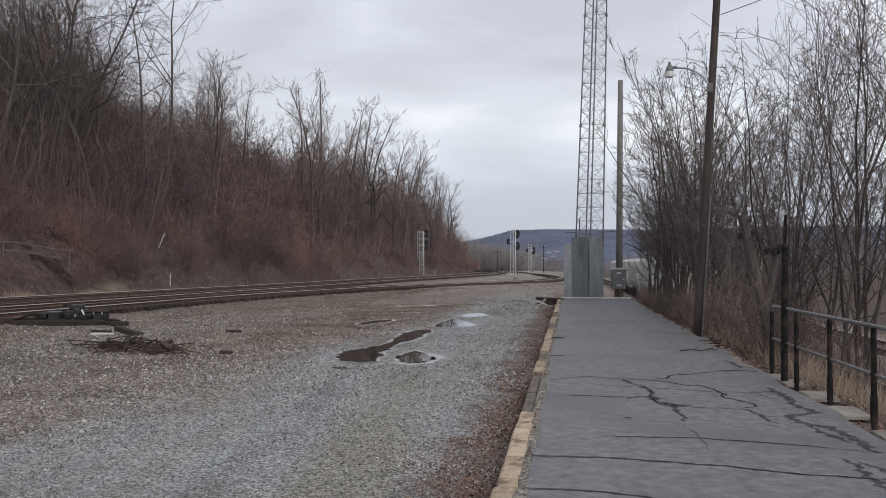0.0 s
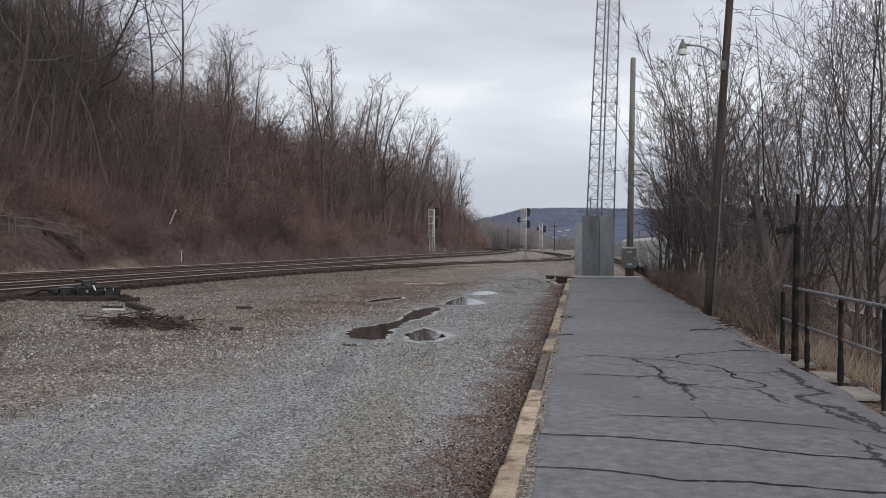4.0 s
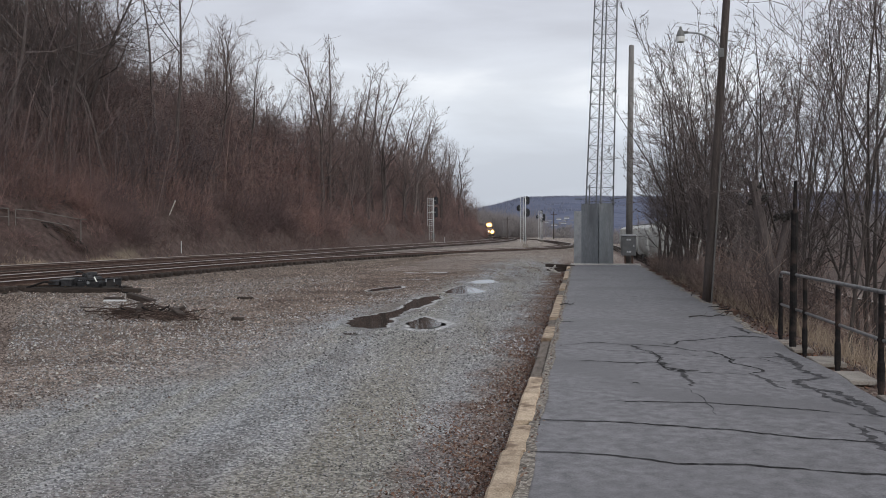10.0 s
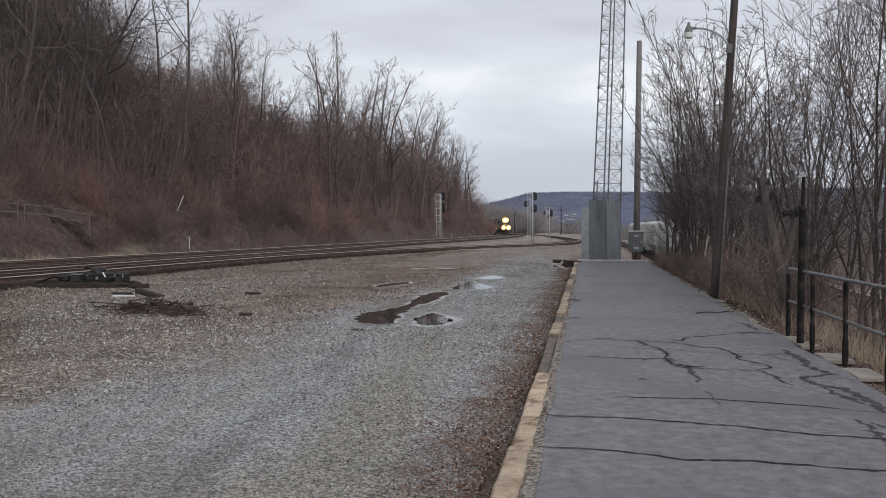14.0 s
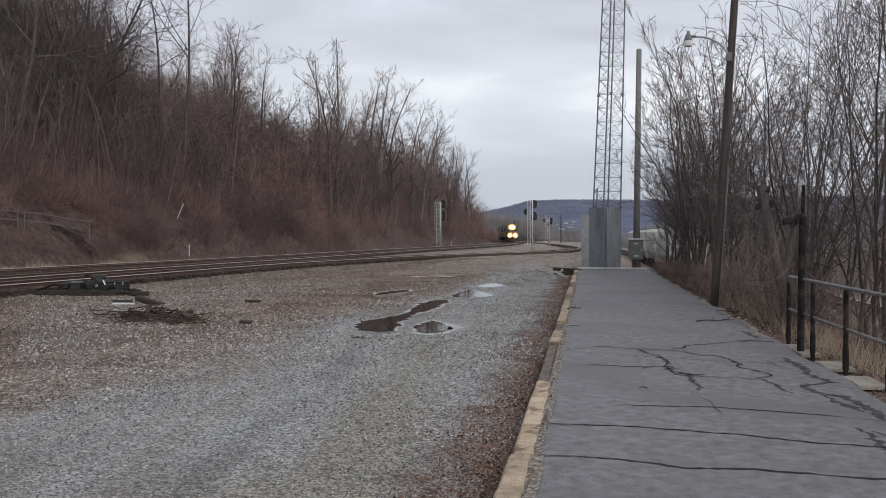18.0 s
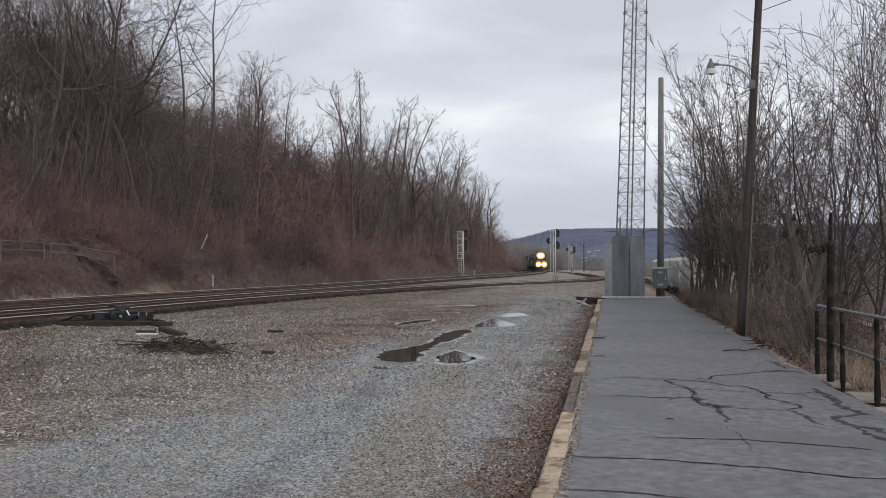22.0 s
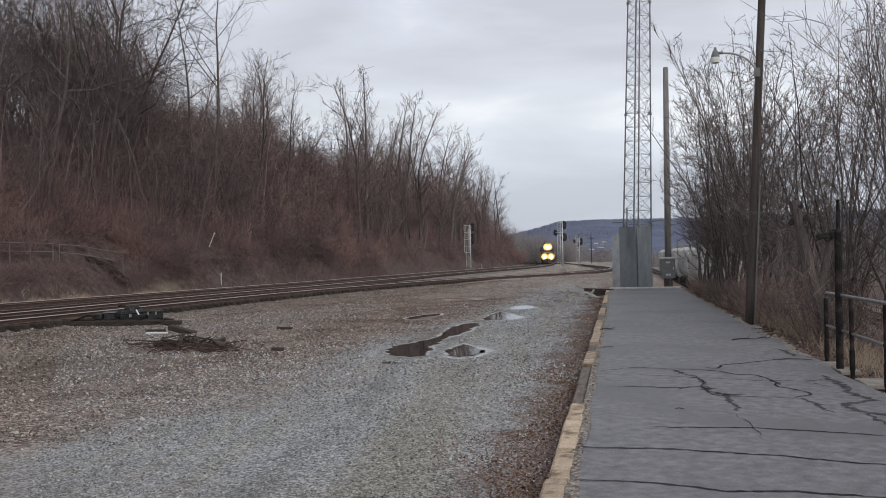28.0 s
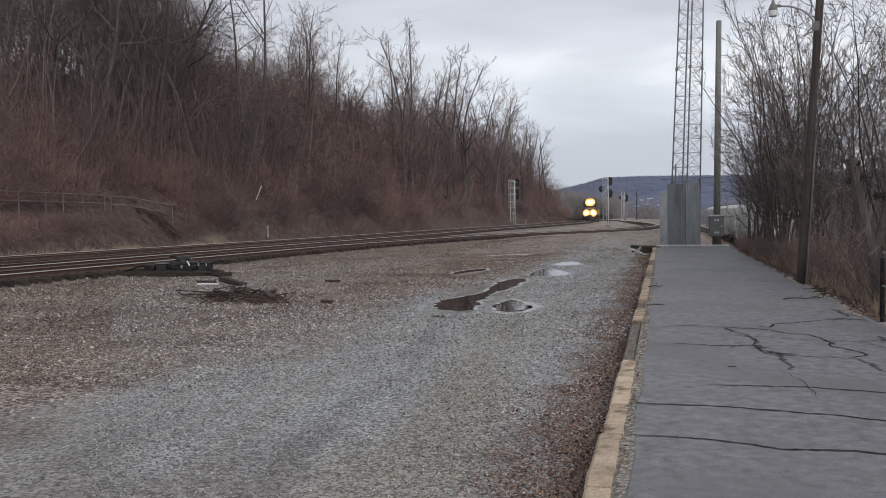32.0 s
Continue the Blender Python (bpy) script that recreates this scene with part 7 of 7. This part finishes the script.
    a, e, r = rng.uniform(0, 2 * np.pi, n), np.arcsin(rng.uniform(-1, 1.0, n)), rng.uniform(0.0, 1.0, n) ** 0.5
    out = np.stack([np.cos(e) * np.cos(a), np.cos(e) * np.sin(a), np.sin(e)], 1)
    base = np.stack([x[i], y[i], low[i] + tall[i] * 0.5], 1) + out * r[:, None] * np.stack([wide[i], wide[i], tall[i] * 0.6], 1)
    way = rng.normal(0, 0.7, (n, 3)) + out * 0.3
    way /= np.linalg.norm(way, axis=1, keepdims=True)
    tip = base + way * (rng.uniform(0.3, 0.9, n) * np.clip(y[i] / 70, 0.7, 1.6))[:, None]
    tagged(new("vine_tangle", spike_mesh("vine_tangle", base, tip, rng.uniform(0.008, 0.016, n) * np.clip(y[i] / 65, 0.8, 2.0), M_FUZZ)), "tangled clumps of brown vine hung among the saplings", "vines", kind="stuff")
    # arching stems that spring from shared roots
    roots, per = 1700, 9
    y = np.where(rng.random(roots) < 0.55, rng.uniform(22, 110, roots), rng.uniform(90, 320, roots))
    x = foot_of_hill(y) + 0.4 - np.where(rng.random(roots) < 0.4, np.abs(rng.normal(0, 3.0, roots)), np.abs(rng.normal(0, 12, roots)))
    ok = x / y > -0.85
    x, y = x[ok], y[ok]
    roots = len(x)
    size = rng.uniform(1.0, 4.2, roots) * np.clip(0.5 + (foot_of_hill(y) - x) / 12, 0.35, 1.25)
    size = np.minimum(size, head_room(x, y))
    i = np.repeat(np.arange(roots), per)
    n = len(i)
    base = np.stack([x[i] + rng.normal(0, 0.35, n), y[i] + rng.normal(0, 0.35, n), np.zeros(n)], 1)
    base[:, 2] = land(base[:, 0], base[:, 1]) - 0.05
    h = size[i] * rng.uniform(0.5, 1.0, n)
    tip = base + np.stack([rng.normal(0, 0.5, n) * h, rng.normal(0, 0.5, n) * h, h], 1)
    bend = rng.normal(0, 0.16, (n, 3)) * h[:, None]
    radius = rng.uniform(0.007, 0.02, n) * np.clip(y[i] / 70, 0.7, 1.8)
    tagged(new("hillside_brush", stem_mesh("hillside_brush", base, tip, bend, radius, M_BRUSH)), "dense leafless brown brush covering the bank", "brush", kind="stuff")
    n = 5200
    y = rng.uniform(282, 348, n)
    x = foot_of_hill(y) + 1.7 - np.abs(rng.normal(0, 1.6, n))
    base = np.stack([x, y, land(x, y) - 0.1 + rng.uniform(0, 2.0, n)], 1)
    h = rng.uniform(1.2, 3.2, n)
    tip = base + np.stack([rng.normal(0, 0.5, n) * h, rng.normal(0, 0.5, n) * h, h], 1)
    tagged(new("point_brush", spike_mesh("point_brush", base, tip, rng.uniform(0.02, 0.05, n), M_FUZZ)), "brown brush on the point of the hill beside the curve", "brush", kind="stuff")
    # brush on the bank beside the platform
    roots, per = 430, 12
    y = 12 + 34 * rng.random(roots) ** 0.75
    x = 3.35 + np.abs(rng.normal(0, 1.6, roots)) + 0.1
    keep = (y > 17) | (rng.random(roots) < 0.35)
    x, y = x[keep], y[keep]
    roots = len(x)
    i = np.repeat(np.arange(roots), per)
    n = len(i)
    base = np.stack([x[i] + rng.normal(0, 0.16, n), y[i] + rng.normal(0, 0.2, n), np.zeros(n)], 1)
    base[:, 0] = np.maximum(base[:, 0], 3.22)
    base[:, 2] = land(base[:, 0], base[:, 1]) - 0.05
    h = rng.uniform(0.25, 1.3, n) * np.interp(y[i], [10, 20, 26, 46], [0.5, 1.0, 0.8, 0.55])
    tip = base + np.stack([rng.normal(0.1, 0.55, n) * h, rng.normal(0, 0.6, n) * h, h], 1)
    tip[:, 0] = np.maximum(tip[:, 0], 2.95)
    tagged(new("bank_brush", stem_mesh("bank_brush", base, tip, rng.normal(0, 0.14, (n, 3)), rng.uniform(0.004, 0.010, n), M_BANKTWIG)), "tangled dry brush on the bank beside the platform", "brush", kind="stuff")
    mounds = 230
    y = 17.5 + 28.5 * rng.random(mounds) ** 0.8
    x = 3.7 + np.abs(rng.normal(0, 1.8, mounds))
    lift = rng.uniform(0.3, 1.0, mounds) * np.interp(y, [14, 19, 24, 30, 46], [0.8, 1.8, 1.5, 0.9, 0.5])
    i = np.repeat(np.arange(mounds), 110)
    n = len(i)
    base = np.stack([x[i] + rng.normal(0, 0.45, n), y[i] + rng.normal(0, 0.6, n), np.zeros(n)], 1)
    base[:, 0] = np.maximum(base[:, 0], 3.3)
    base[:, 2] = land(base[:, 0], base[:, 1]) + lift[i] * rng.random(n)
    way = np.stack([rng.normal(0, 0.5, n), rng.normal(0, 0.5, n), rng.uniform(0.2, 1.0, n)], 1)
    way /= np.linalg.norm(way, axis=1, keepdims=True)
    tip = base + way * rng.uniform(0.25, 0.9, n)[:, None]
    tagged(new("bank_thicket", spike_mesh("bank_thicket", base, tip, rng.uniform(0.003, 0.007, n), M_BANKTWIG)), "fine tangled reddish twigs among the trees beside the platform", "brush", kind="stuff")
    # dry grass along the foot of the hill and by the lower yard
    n = 4200
    y = rng.uniform(30, 84, n)
    y[:3200] = rng.normal(49, 5, 3200)
    tuft = np.sin(y * 0.8) + np.sin(y * 0.31 + 1) + np.sin(y * 2.1) > -0.2
    y = y[tuft]
    n = len(y)
    x = foot_of_hill(y) + rng.normal(1.0, 0.6, n)
    base = np.stack([x, y, land(x, y) - 0.02], 1)
    h = rng.uniform(0.12, 0.42, n)
    tip = base + np.stack([rng.normal(0, 0.35, n) * h, rng.normal(0, 0.35, n) * h, h], 1)
    tagged(new("dry_grass", stem_mesh("dry_grass", base, tip, rng.normal(0, 0.04, (n, 3)), rng.uniform(0.006, 0.014, n), M_GRASS)), "pale dry grass along the foot of the bank", "grass", kind="stuff")
    n = 5000
    y, x = rng.uniform(8, 40, n), 3.3 + np.abs(rng.normal(0, 1.2, n))
    base = np.stack([x, y, land(x, y) - 0.02], 1)
    h = rng.uniform(0.12, 0.5, n)
    tip = base + np.stack([rng.normal(0, 0.35, n) * h, rng.normal(0, 0.35, n) * h, h], 1)
    tagged(new("bank_grass", stem_mesh("bank_grass", base, tip, rng.normal(0, 0.03, (n, 3)), rng.uniform(0.003, 0.006, n), M_GRASS)), "dead straw-coloured grass on the bank", "grass", kind="stuff")
    # woods along the crest of the far ridge
    n = 15000
    x, y = rng.uniform(-170, 700, n), np.where(rng.random(n) < 0.7, rng.uniform(1380, 1520, n), rng.uniform(1000, 1400, n))
    top = np.interp(x, [-260, -165, -141, -109, -86, -30, 30, 120, 300, 700], [10, 28, 38, 46, 53, 54.5, 54, 53, 57, 60])
    base = np.stack([x, y, -7 + (top + 6) * step01(y, 560, 1500)], 1)
    tip = base + np.stack([rng.normal(0, 1.5, n), np.zeros(n), rng.uniform(1.5, 4.5, n)], 1)
    tagged(new("ridge_woods", spike_mesh("ridge_woods", base, tip, rng.uniform(0.6, 1.4, n), M_RIDGEWOOD)), "woods along the crest of the far ridge, painted blue-grey for haze", "woods", kind="stuff")
    # far woods across the valley floor
    roots, per = 4200, 14
    y = rng.uniform(340, 640, roots)
    x = rng.uniform(-0.14, 0.75, roots) * y
    near = rng.random(roots) < 0.4
    y = np.where(near, rng.uniform(130, 330, roots), y)
    x = np.where(near, np.maximum(rng.uniform(0.09, 0.75, roots) * y, 24), x)
    size = rng.uniform(8.0, 15.5, roots) * np.where(near, 0.95, 1.0)
    y[:1100] = rng.uniform(385, 480, 1100)
    x[:1100] = rng.uniform(-0.125, -0.045, 1100) * y[:1100]
    size[:1100] = rng.uniform(9.0, 15.0, 1100) * np.interp(x[:1100] / y[:1100], [-0.125, -0.09, -0.045], [1.25, 1.0, 0.7])
    # low growth where the village shows beyond
    size = np.where((x / y > -0.035) & (x / y < 0.06) & (y > 300), size * 0.6, size)
    i = np.repeat(np.arange(roots), per)
    n = len(i)
    base = np.stack([x[i] + rng.normal(0, 1.0, n), y[i] + rng.normal(0, 1.0, n), np.zeros(n)], 1)
    base[:, 2] = land(base[:, 0], base[:, 1]) - 0.1 + size[i] * rng.uniform(0, 0.6, n)
    h = size[i] * rng.uniform(0.25, 0.5, n)
    tip = base + np.stack([rng.normal(0, 0.45, n) * h, rng.normal(0, 0.45, n) * h, h], 1)
    tagged(new("far_woods", spike_mesh("far_woods", base, tip, rng.uniform(0.05, 0.13, n) * np.clip(y[i] / 400, 0.4, 1.3), M_FARWOOD)), "bare woods in the far valley, paled to grey for haze", "woods", kind="stuff")


plant_brush()


def scatter_stones():
    rng = np.random.default_rng(3)
    cap = np.array([(1, 0, -0.2), (0, 1, -0.2), (-1, 0, -0.2), (0, -1, -0.2), (0, 0, 0.75)], float)
    tri = np.array([(0, 1, 4), (1, 2, 4), (2, 3, 4), (3, 0, 4)])

    def stones(name, label, x, y, size, category, material=M_PEBBLE, level=None):
        for px, py, rx, ry in ((-4.2, 18.6, 0.75, 1.8), (-4.2, 23.2, 0.55, 3.4), (-3.05, 18.7, 0.75, 1.6), (-3.55, 29.0, 0.85, 1.8), (-3.6, 34.1, 0.75, 1.3), (-6.15, 29.5, 0.5, 1.9)):
            dry = ((x - px) / rx) ** 2 + ((y - py) / ry) ** 2 > 1
            x, y, size = x[dry], y[dry], size[dry]
            level = level if level is None else level[dry]
        n = len(x)
        v = (cap[None] * rng.uniform(0.55, 1.35, (n, 5, 1)) + np.stack([rng.uniform(-0.45, 0.45, (n, 5)), rng.uniform(-0.45, 0.45, (n, 5)), np.zeros((n, 5))], -1) * np.array([0, 0, 0, 0, 1])[None, :, None]) * size[:, None, None]
        a = rng.uniform(0, 6.28, n)
        c, s = np.cos(a)[:, None], np.sin(a)[:, None]
        v = np.stack([v[..., 0] * c - v[..., 1] * s, v[..., 0] * s + v[..., 1] * c, v[..., 2]], -1)
        v = v + np.stack([x, y, (land(x, y) if level is None else level) + size * 0.15], 1)[:, None]
        f = (tri[None] + (np.arange(n) * 5)[:, None, None]).reshape(-1, 3)
        tagged(new(name, array_mesh(name, v.reshape(-1, 3), f, material)), label, category, kind="stuff")
    n = 70000
    y = 4.5 + 34 * rng.random(n) ** 2.0
    x = rng.uniform(-0.62, 0.02, n) * y - 0.55
    stones("loose_gravel", "loose grey gravel over the yard", x, y, rng.uniform(0.006, 0.019, n) * np.clip(y / 10, 0.55, 1.6), "gravel")
    n = 40000
    y = 9 + 34 * rng.random(n) ** 1.3
    x = -7.6 + np.clip((y - 20) * 0.05, -1.0, 0.5) + rng.normal(0, 1.3, n)
    stones("rough_stones", "coarse brown stones strewn between road and track", x, y, rng.uniform(0.010, 0.026, n) * np.clip(y / 16, 0.8, 1.5), "gravel", M_ROUGHSTONE)
    n = 42000
    y = 13 + 62 * rng.random(n) ** 1.4
    edge = np.interp(y, [12, 48, 57, 70, 83, 97], [-18.0, -15.6, -14.2, -11.6, -7.2, -3.0])
    x = np.where(rng.random(n) < 0.4, edge + rng.normal(1.2, 1.2, n), edge + rng.uniform(0, 1, n) * np.clip(-9.6 - edge, 2.0, 9))
    stones("ballast_stones", "coarse grey ballast stones spilling from the track", x, y, rng.uniform(0.014, 0.04, n), "gravel", M_BALLASTSTONE)

    n = 650
    y = 7.5 + 15 * rng.random(n) ** 1.2
    x = rng.uniform(-9.5, -5.2, n) - 0.08 * (y - 8)
    stones("pale_chips", "scattered pale stone chips in the brown gravel", x, y, rng.uniform(0.012, 0.034, n) * rng.uniform(0.6, 1.2, n), "gravel", M_PALECHIP)
    n = 9000
    y = 38 + 75 * rng.random(n) ** 1.2
    x = rng.uniform(-13, -1.0, n) + 0.04 * (y - 38)
    stones("yard_stones", "stones strewn over the far part of the yard", x, y, rng.uniform(0.015, 0.045, n), "gravel", M_ROUGHSTONE)
    # on the shoulder of the near track, by the height of its bed
    pts = [p for p in SHOULDER if 8 < p.y < 80]
    py, px = np.array([p.y for p in pts]), np.array([p.x for p in pts])
    n = 20000
    y = 12 + 62 * rng.random(n) ** 1.3
    o = rng.uniform(-1.0, 2.5, n)
    h = np.interp(o, [-1.0, 0, 1.0, 1.6, 2.0, 2.9], [-0.235, -0.215, -0.30, -0.42, -0.50, -0.66])
    slope = np.gradient(px, py)
    x = np.interp(y, py, px) + o
    y2 = y - o * np.interp(y, py, slope)
    stones("shoulder_ballast", "dark brown ballast stones on the shoulder of the near track", x, y2, rng.uniform(0.018, 0.045, n), "gravel", M_BALLASTSTONE, np.maximum(h, land(x, y2)))


scatter_stones()


def scatter_leaves():
    rng = np.random.default_rng(4)

    def leaves(name, label, x, y, z, size):
        n = len(x)
        a = rng.uniform(0, 6.28, n)
        t = rng.uniform(-0.8, 0.8, (n, 2))
        du = np.stack([np.cos(a), np.sin(a), t[:, 0]], 1) * size[:, None]
        dv = np.stack([-np.sin(a), np.cos(a), t[:, 1]], 1) * (size * rng.uniform(0.35, 0.7, n))[:, None]
        c = np.stack([x, y, z + size * 0.5], 1)
        v = np.stack([c - du, c - dv, c + du, c + dv], 1).reshape(-1, 3)
        f = np.array([(0, 1, 2), (0, 2, 3)])
        f = (f[None] + (np.arange(n) * 4)[:, None, None]).reshape(-1, 3)
        tagged(new(name, array_mesh(name, v, f, M_LEAF)), label, "leaf litter", kind="stuff")
    n = 24000
    y = 3.5 + 38 * rng.random(n) ** 1.7
    x = -0.57 - np.abs(rng.normal(0, 0.36, n)) * (1 + 0.5 * np.sin(y * 0.9) + 0.4 * np.sin(y * 2.3))
    leaves("leaf_litter", "dead brown leaves drifted along the kerb", x, y, land(x, y), rng.uniform(0.008, 0.019, n))
    n = 2600
    y = rng.uniform(9, 44, n)
    x = 3.0 + np.abs(rng.normal(0.1, 0.3, n))
    leaves("bank_leaves", "dead leaves along the platform's bank side", x, y, land(x, y), rng.uniform(0.015, 0.04, n))
    n = 700
    y = rng.uniform(4, 30, n)
    x = -0.36 + np.abs(rng.normal(0, 0.035, n))
    leaves("joint_weeds", "dead leaves and weeds in the joint behind the kerb", x, y, np.zeros(n) - 0.01, rng.uniform(0.008, 0.02, n))


scatter_leaves()


# ---- distance ----
def build_houses():
    rng = random.Random(6)
    hs = []
    for px, y, w in ((948, 870, 9), (956, 900, 8), (963, 840, 10), (971, 915, 8), (978, 860, 12), (985, 930, 8), (990, 825, 10), (996, 890, 9), (1003, 850, 11), (1009, 910, 9), (1014, 835, 12), (1022, 880, 9), (982, 890, 7), (1130, 700, 10), (1180, 690, 10), (1300, 660, 10)):
        x = sight(px, 469, y)[0]
        base = -6 + 58 * float(step01(y, 560, 1500)) - 1
        h = thing("house", "small white house with a grey roof far across the valley", "house", pose(x, y, base, 0, 0, rng.uniform(-30, 30)) @ Matrix.Scale(rng.uniform(0.35, 0.55), 4), "far houses")
        part("wall", Geo().box(-w / 2, w / 2, -4, 4, -3, 4.5), M_WHITEWALL, h)
        part("roof", Geo().add([(-w / 2 - 0.4, -4.5, 4.5), (w / 2 + 0.4, -4.5, 4.5), (w / 2 + 0.4, 4.5, 4.5), (-w / 2 - 0.4, 4.5, 4.5), (-w / 2 - 0.4, 0, 7), (w / 2 + 0.4, 0, 7)], [(0, 1, 5, 4), (2, 3, 4, 5), (0, 4, 3), (1, 2, 5), (3, 2, 1, 0)]), M_ROOF, h)
        for k in (-0.3, 0.0, 0.3):
            part("window", Geo().box(w * k - 0.5, w * k + 0.5, -4.06, -4.0, 1.2, 2.8), M_GLASSDARK, h)
    x, y = sight(978, 469, 520)[0], 520.0
    pine = thing("tree", "dark rounded evergreen tree far across the valley", "tree", pose(x, y, land_z(x, y)) @ Matrix.Scale(1.5, 4))
    part("trunk", Geo().tube([(0, 0, -0.5), (0, 0, 5.0)], [0.25, 0.1], 8), M_POLE, pine)
    crown = Geo()
    for k in range(700):
        a, e, r = rng.uniform(0, 2 * math.pi), math.asin(rng.uniform(-0.6, 1)), rng.uniform(0.4, 1.0)
        c = Vector((3.1 * r * math.cos(e) * math.cos(a), 3.1 * r * math.cos(e) * math.sin(a), 2.2 + 2.5 * r * math.sin(e)))
        d = Vector((rng.gauss(0, 1), rng.gauss(0, 1), rng.gauss(0.4, 1))).normalized()
        o = d.orthogonal().normalized() * 0.16
        crown.add([c + o, c - o, c + d * rng.uniform(0.5, 1.1), c + d.cross(o)], [(0, 1, 2), (0, 2, 3), (1, 3, 2)])
    part("crown", crown, M_EVERGREEN, pine)
    for px, y, hgt in ((962, 300, 8.3), (880, 330, 7.0)):
        x = sight(px, 469, y)[0]
        p = thing("utility_pole", "dark wooden line pole far down the railway", "utility pole", pose(x, y, land_z(x, y)))
        part("shaft", Geo().tube([(0, 0, -0.5), (0, 0, hgt + 0.4 - land_z(x, y) * 0)], [0.2, 0.15], 8), M_POLE, p)
        part("cross_arm", Geo().box(-1.0, 1.0, -0.06, 0.06, hgt - 0.6, hgt - 0.45), M_POLE, p)


build_houses()


# ---- the train's way ----
def motions():
    line = [Vector((p.x, p.y, p.z)) for p in reversed(TRACK_B)]
    reach = [0.0]
    for a, b in zip(line, line[1:]):
        reach.append(reach[-1] + (b - a).length)
    ys = [p.y for p in line]
    # seconds and how far up the line the headlight stands
    when = [0, 4, 6.5, 7.5, 9, 10, 13, 16, 19, 21, 23, 25.5, 28, 30, 32]
    where = [392, 368, 351, 341.5, 329, 321.5, 301, 282.5, 265.5, 256, 247.5, 237.5, 227.5, 218.5, 209]

    def spot(s):
        k = max(0, min(int(np.searchsorted(reach, s)) - 1, len(line) - 2))
        return line[k].lerp(line[k + 1], (s - reach[k]) / (reach[k + 1] - reach[k]))
    for ob, behind in ((engine, 0.0), (second_engine, 21.0)):
        rows = []
        for i in range(65):
            t = i * 0.5
            y = float(np.interp(t, when, where))
            s = float(np.interp(-y, [-v for v in ys], reach)) - 7.4 - behind
            a, b = spot(s + 6.0), spot(s - 6.0)
            d = (a - b).normalized()
            c = (a + b) / 2
            rows.append((t, pose(c.x, c.y, c.z, 0, 0, math.degrees(math.atan2(-d.x, d.y)))))
        walk(ob, rows)


motions()
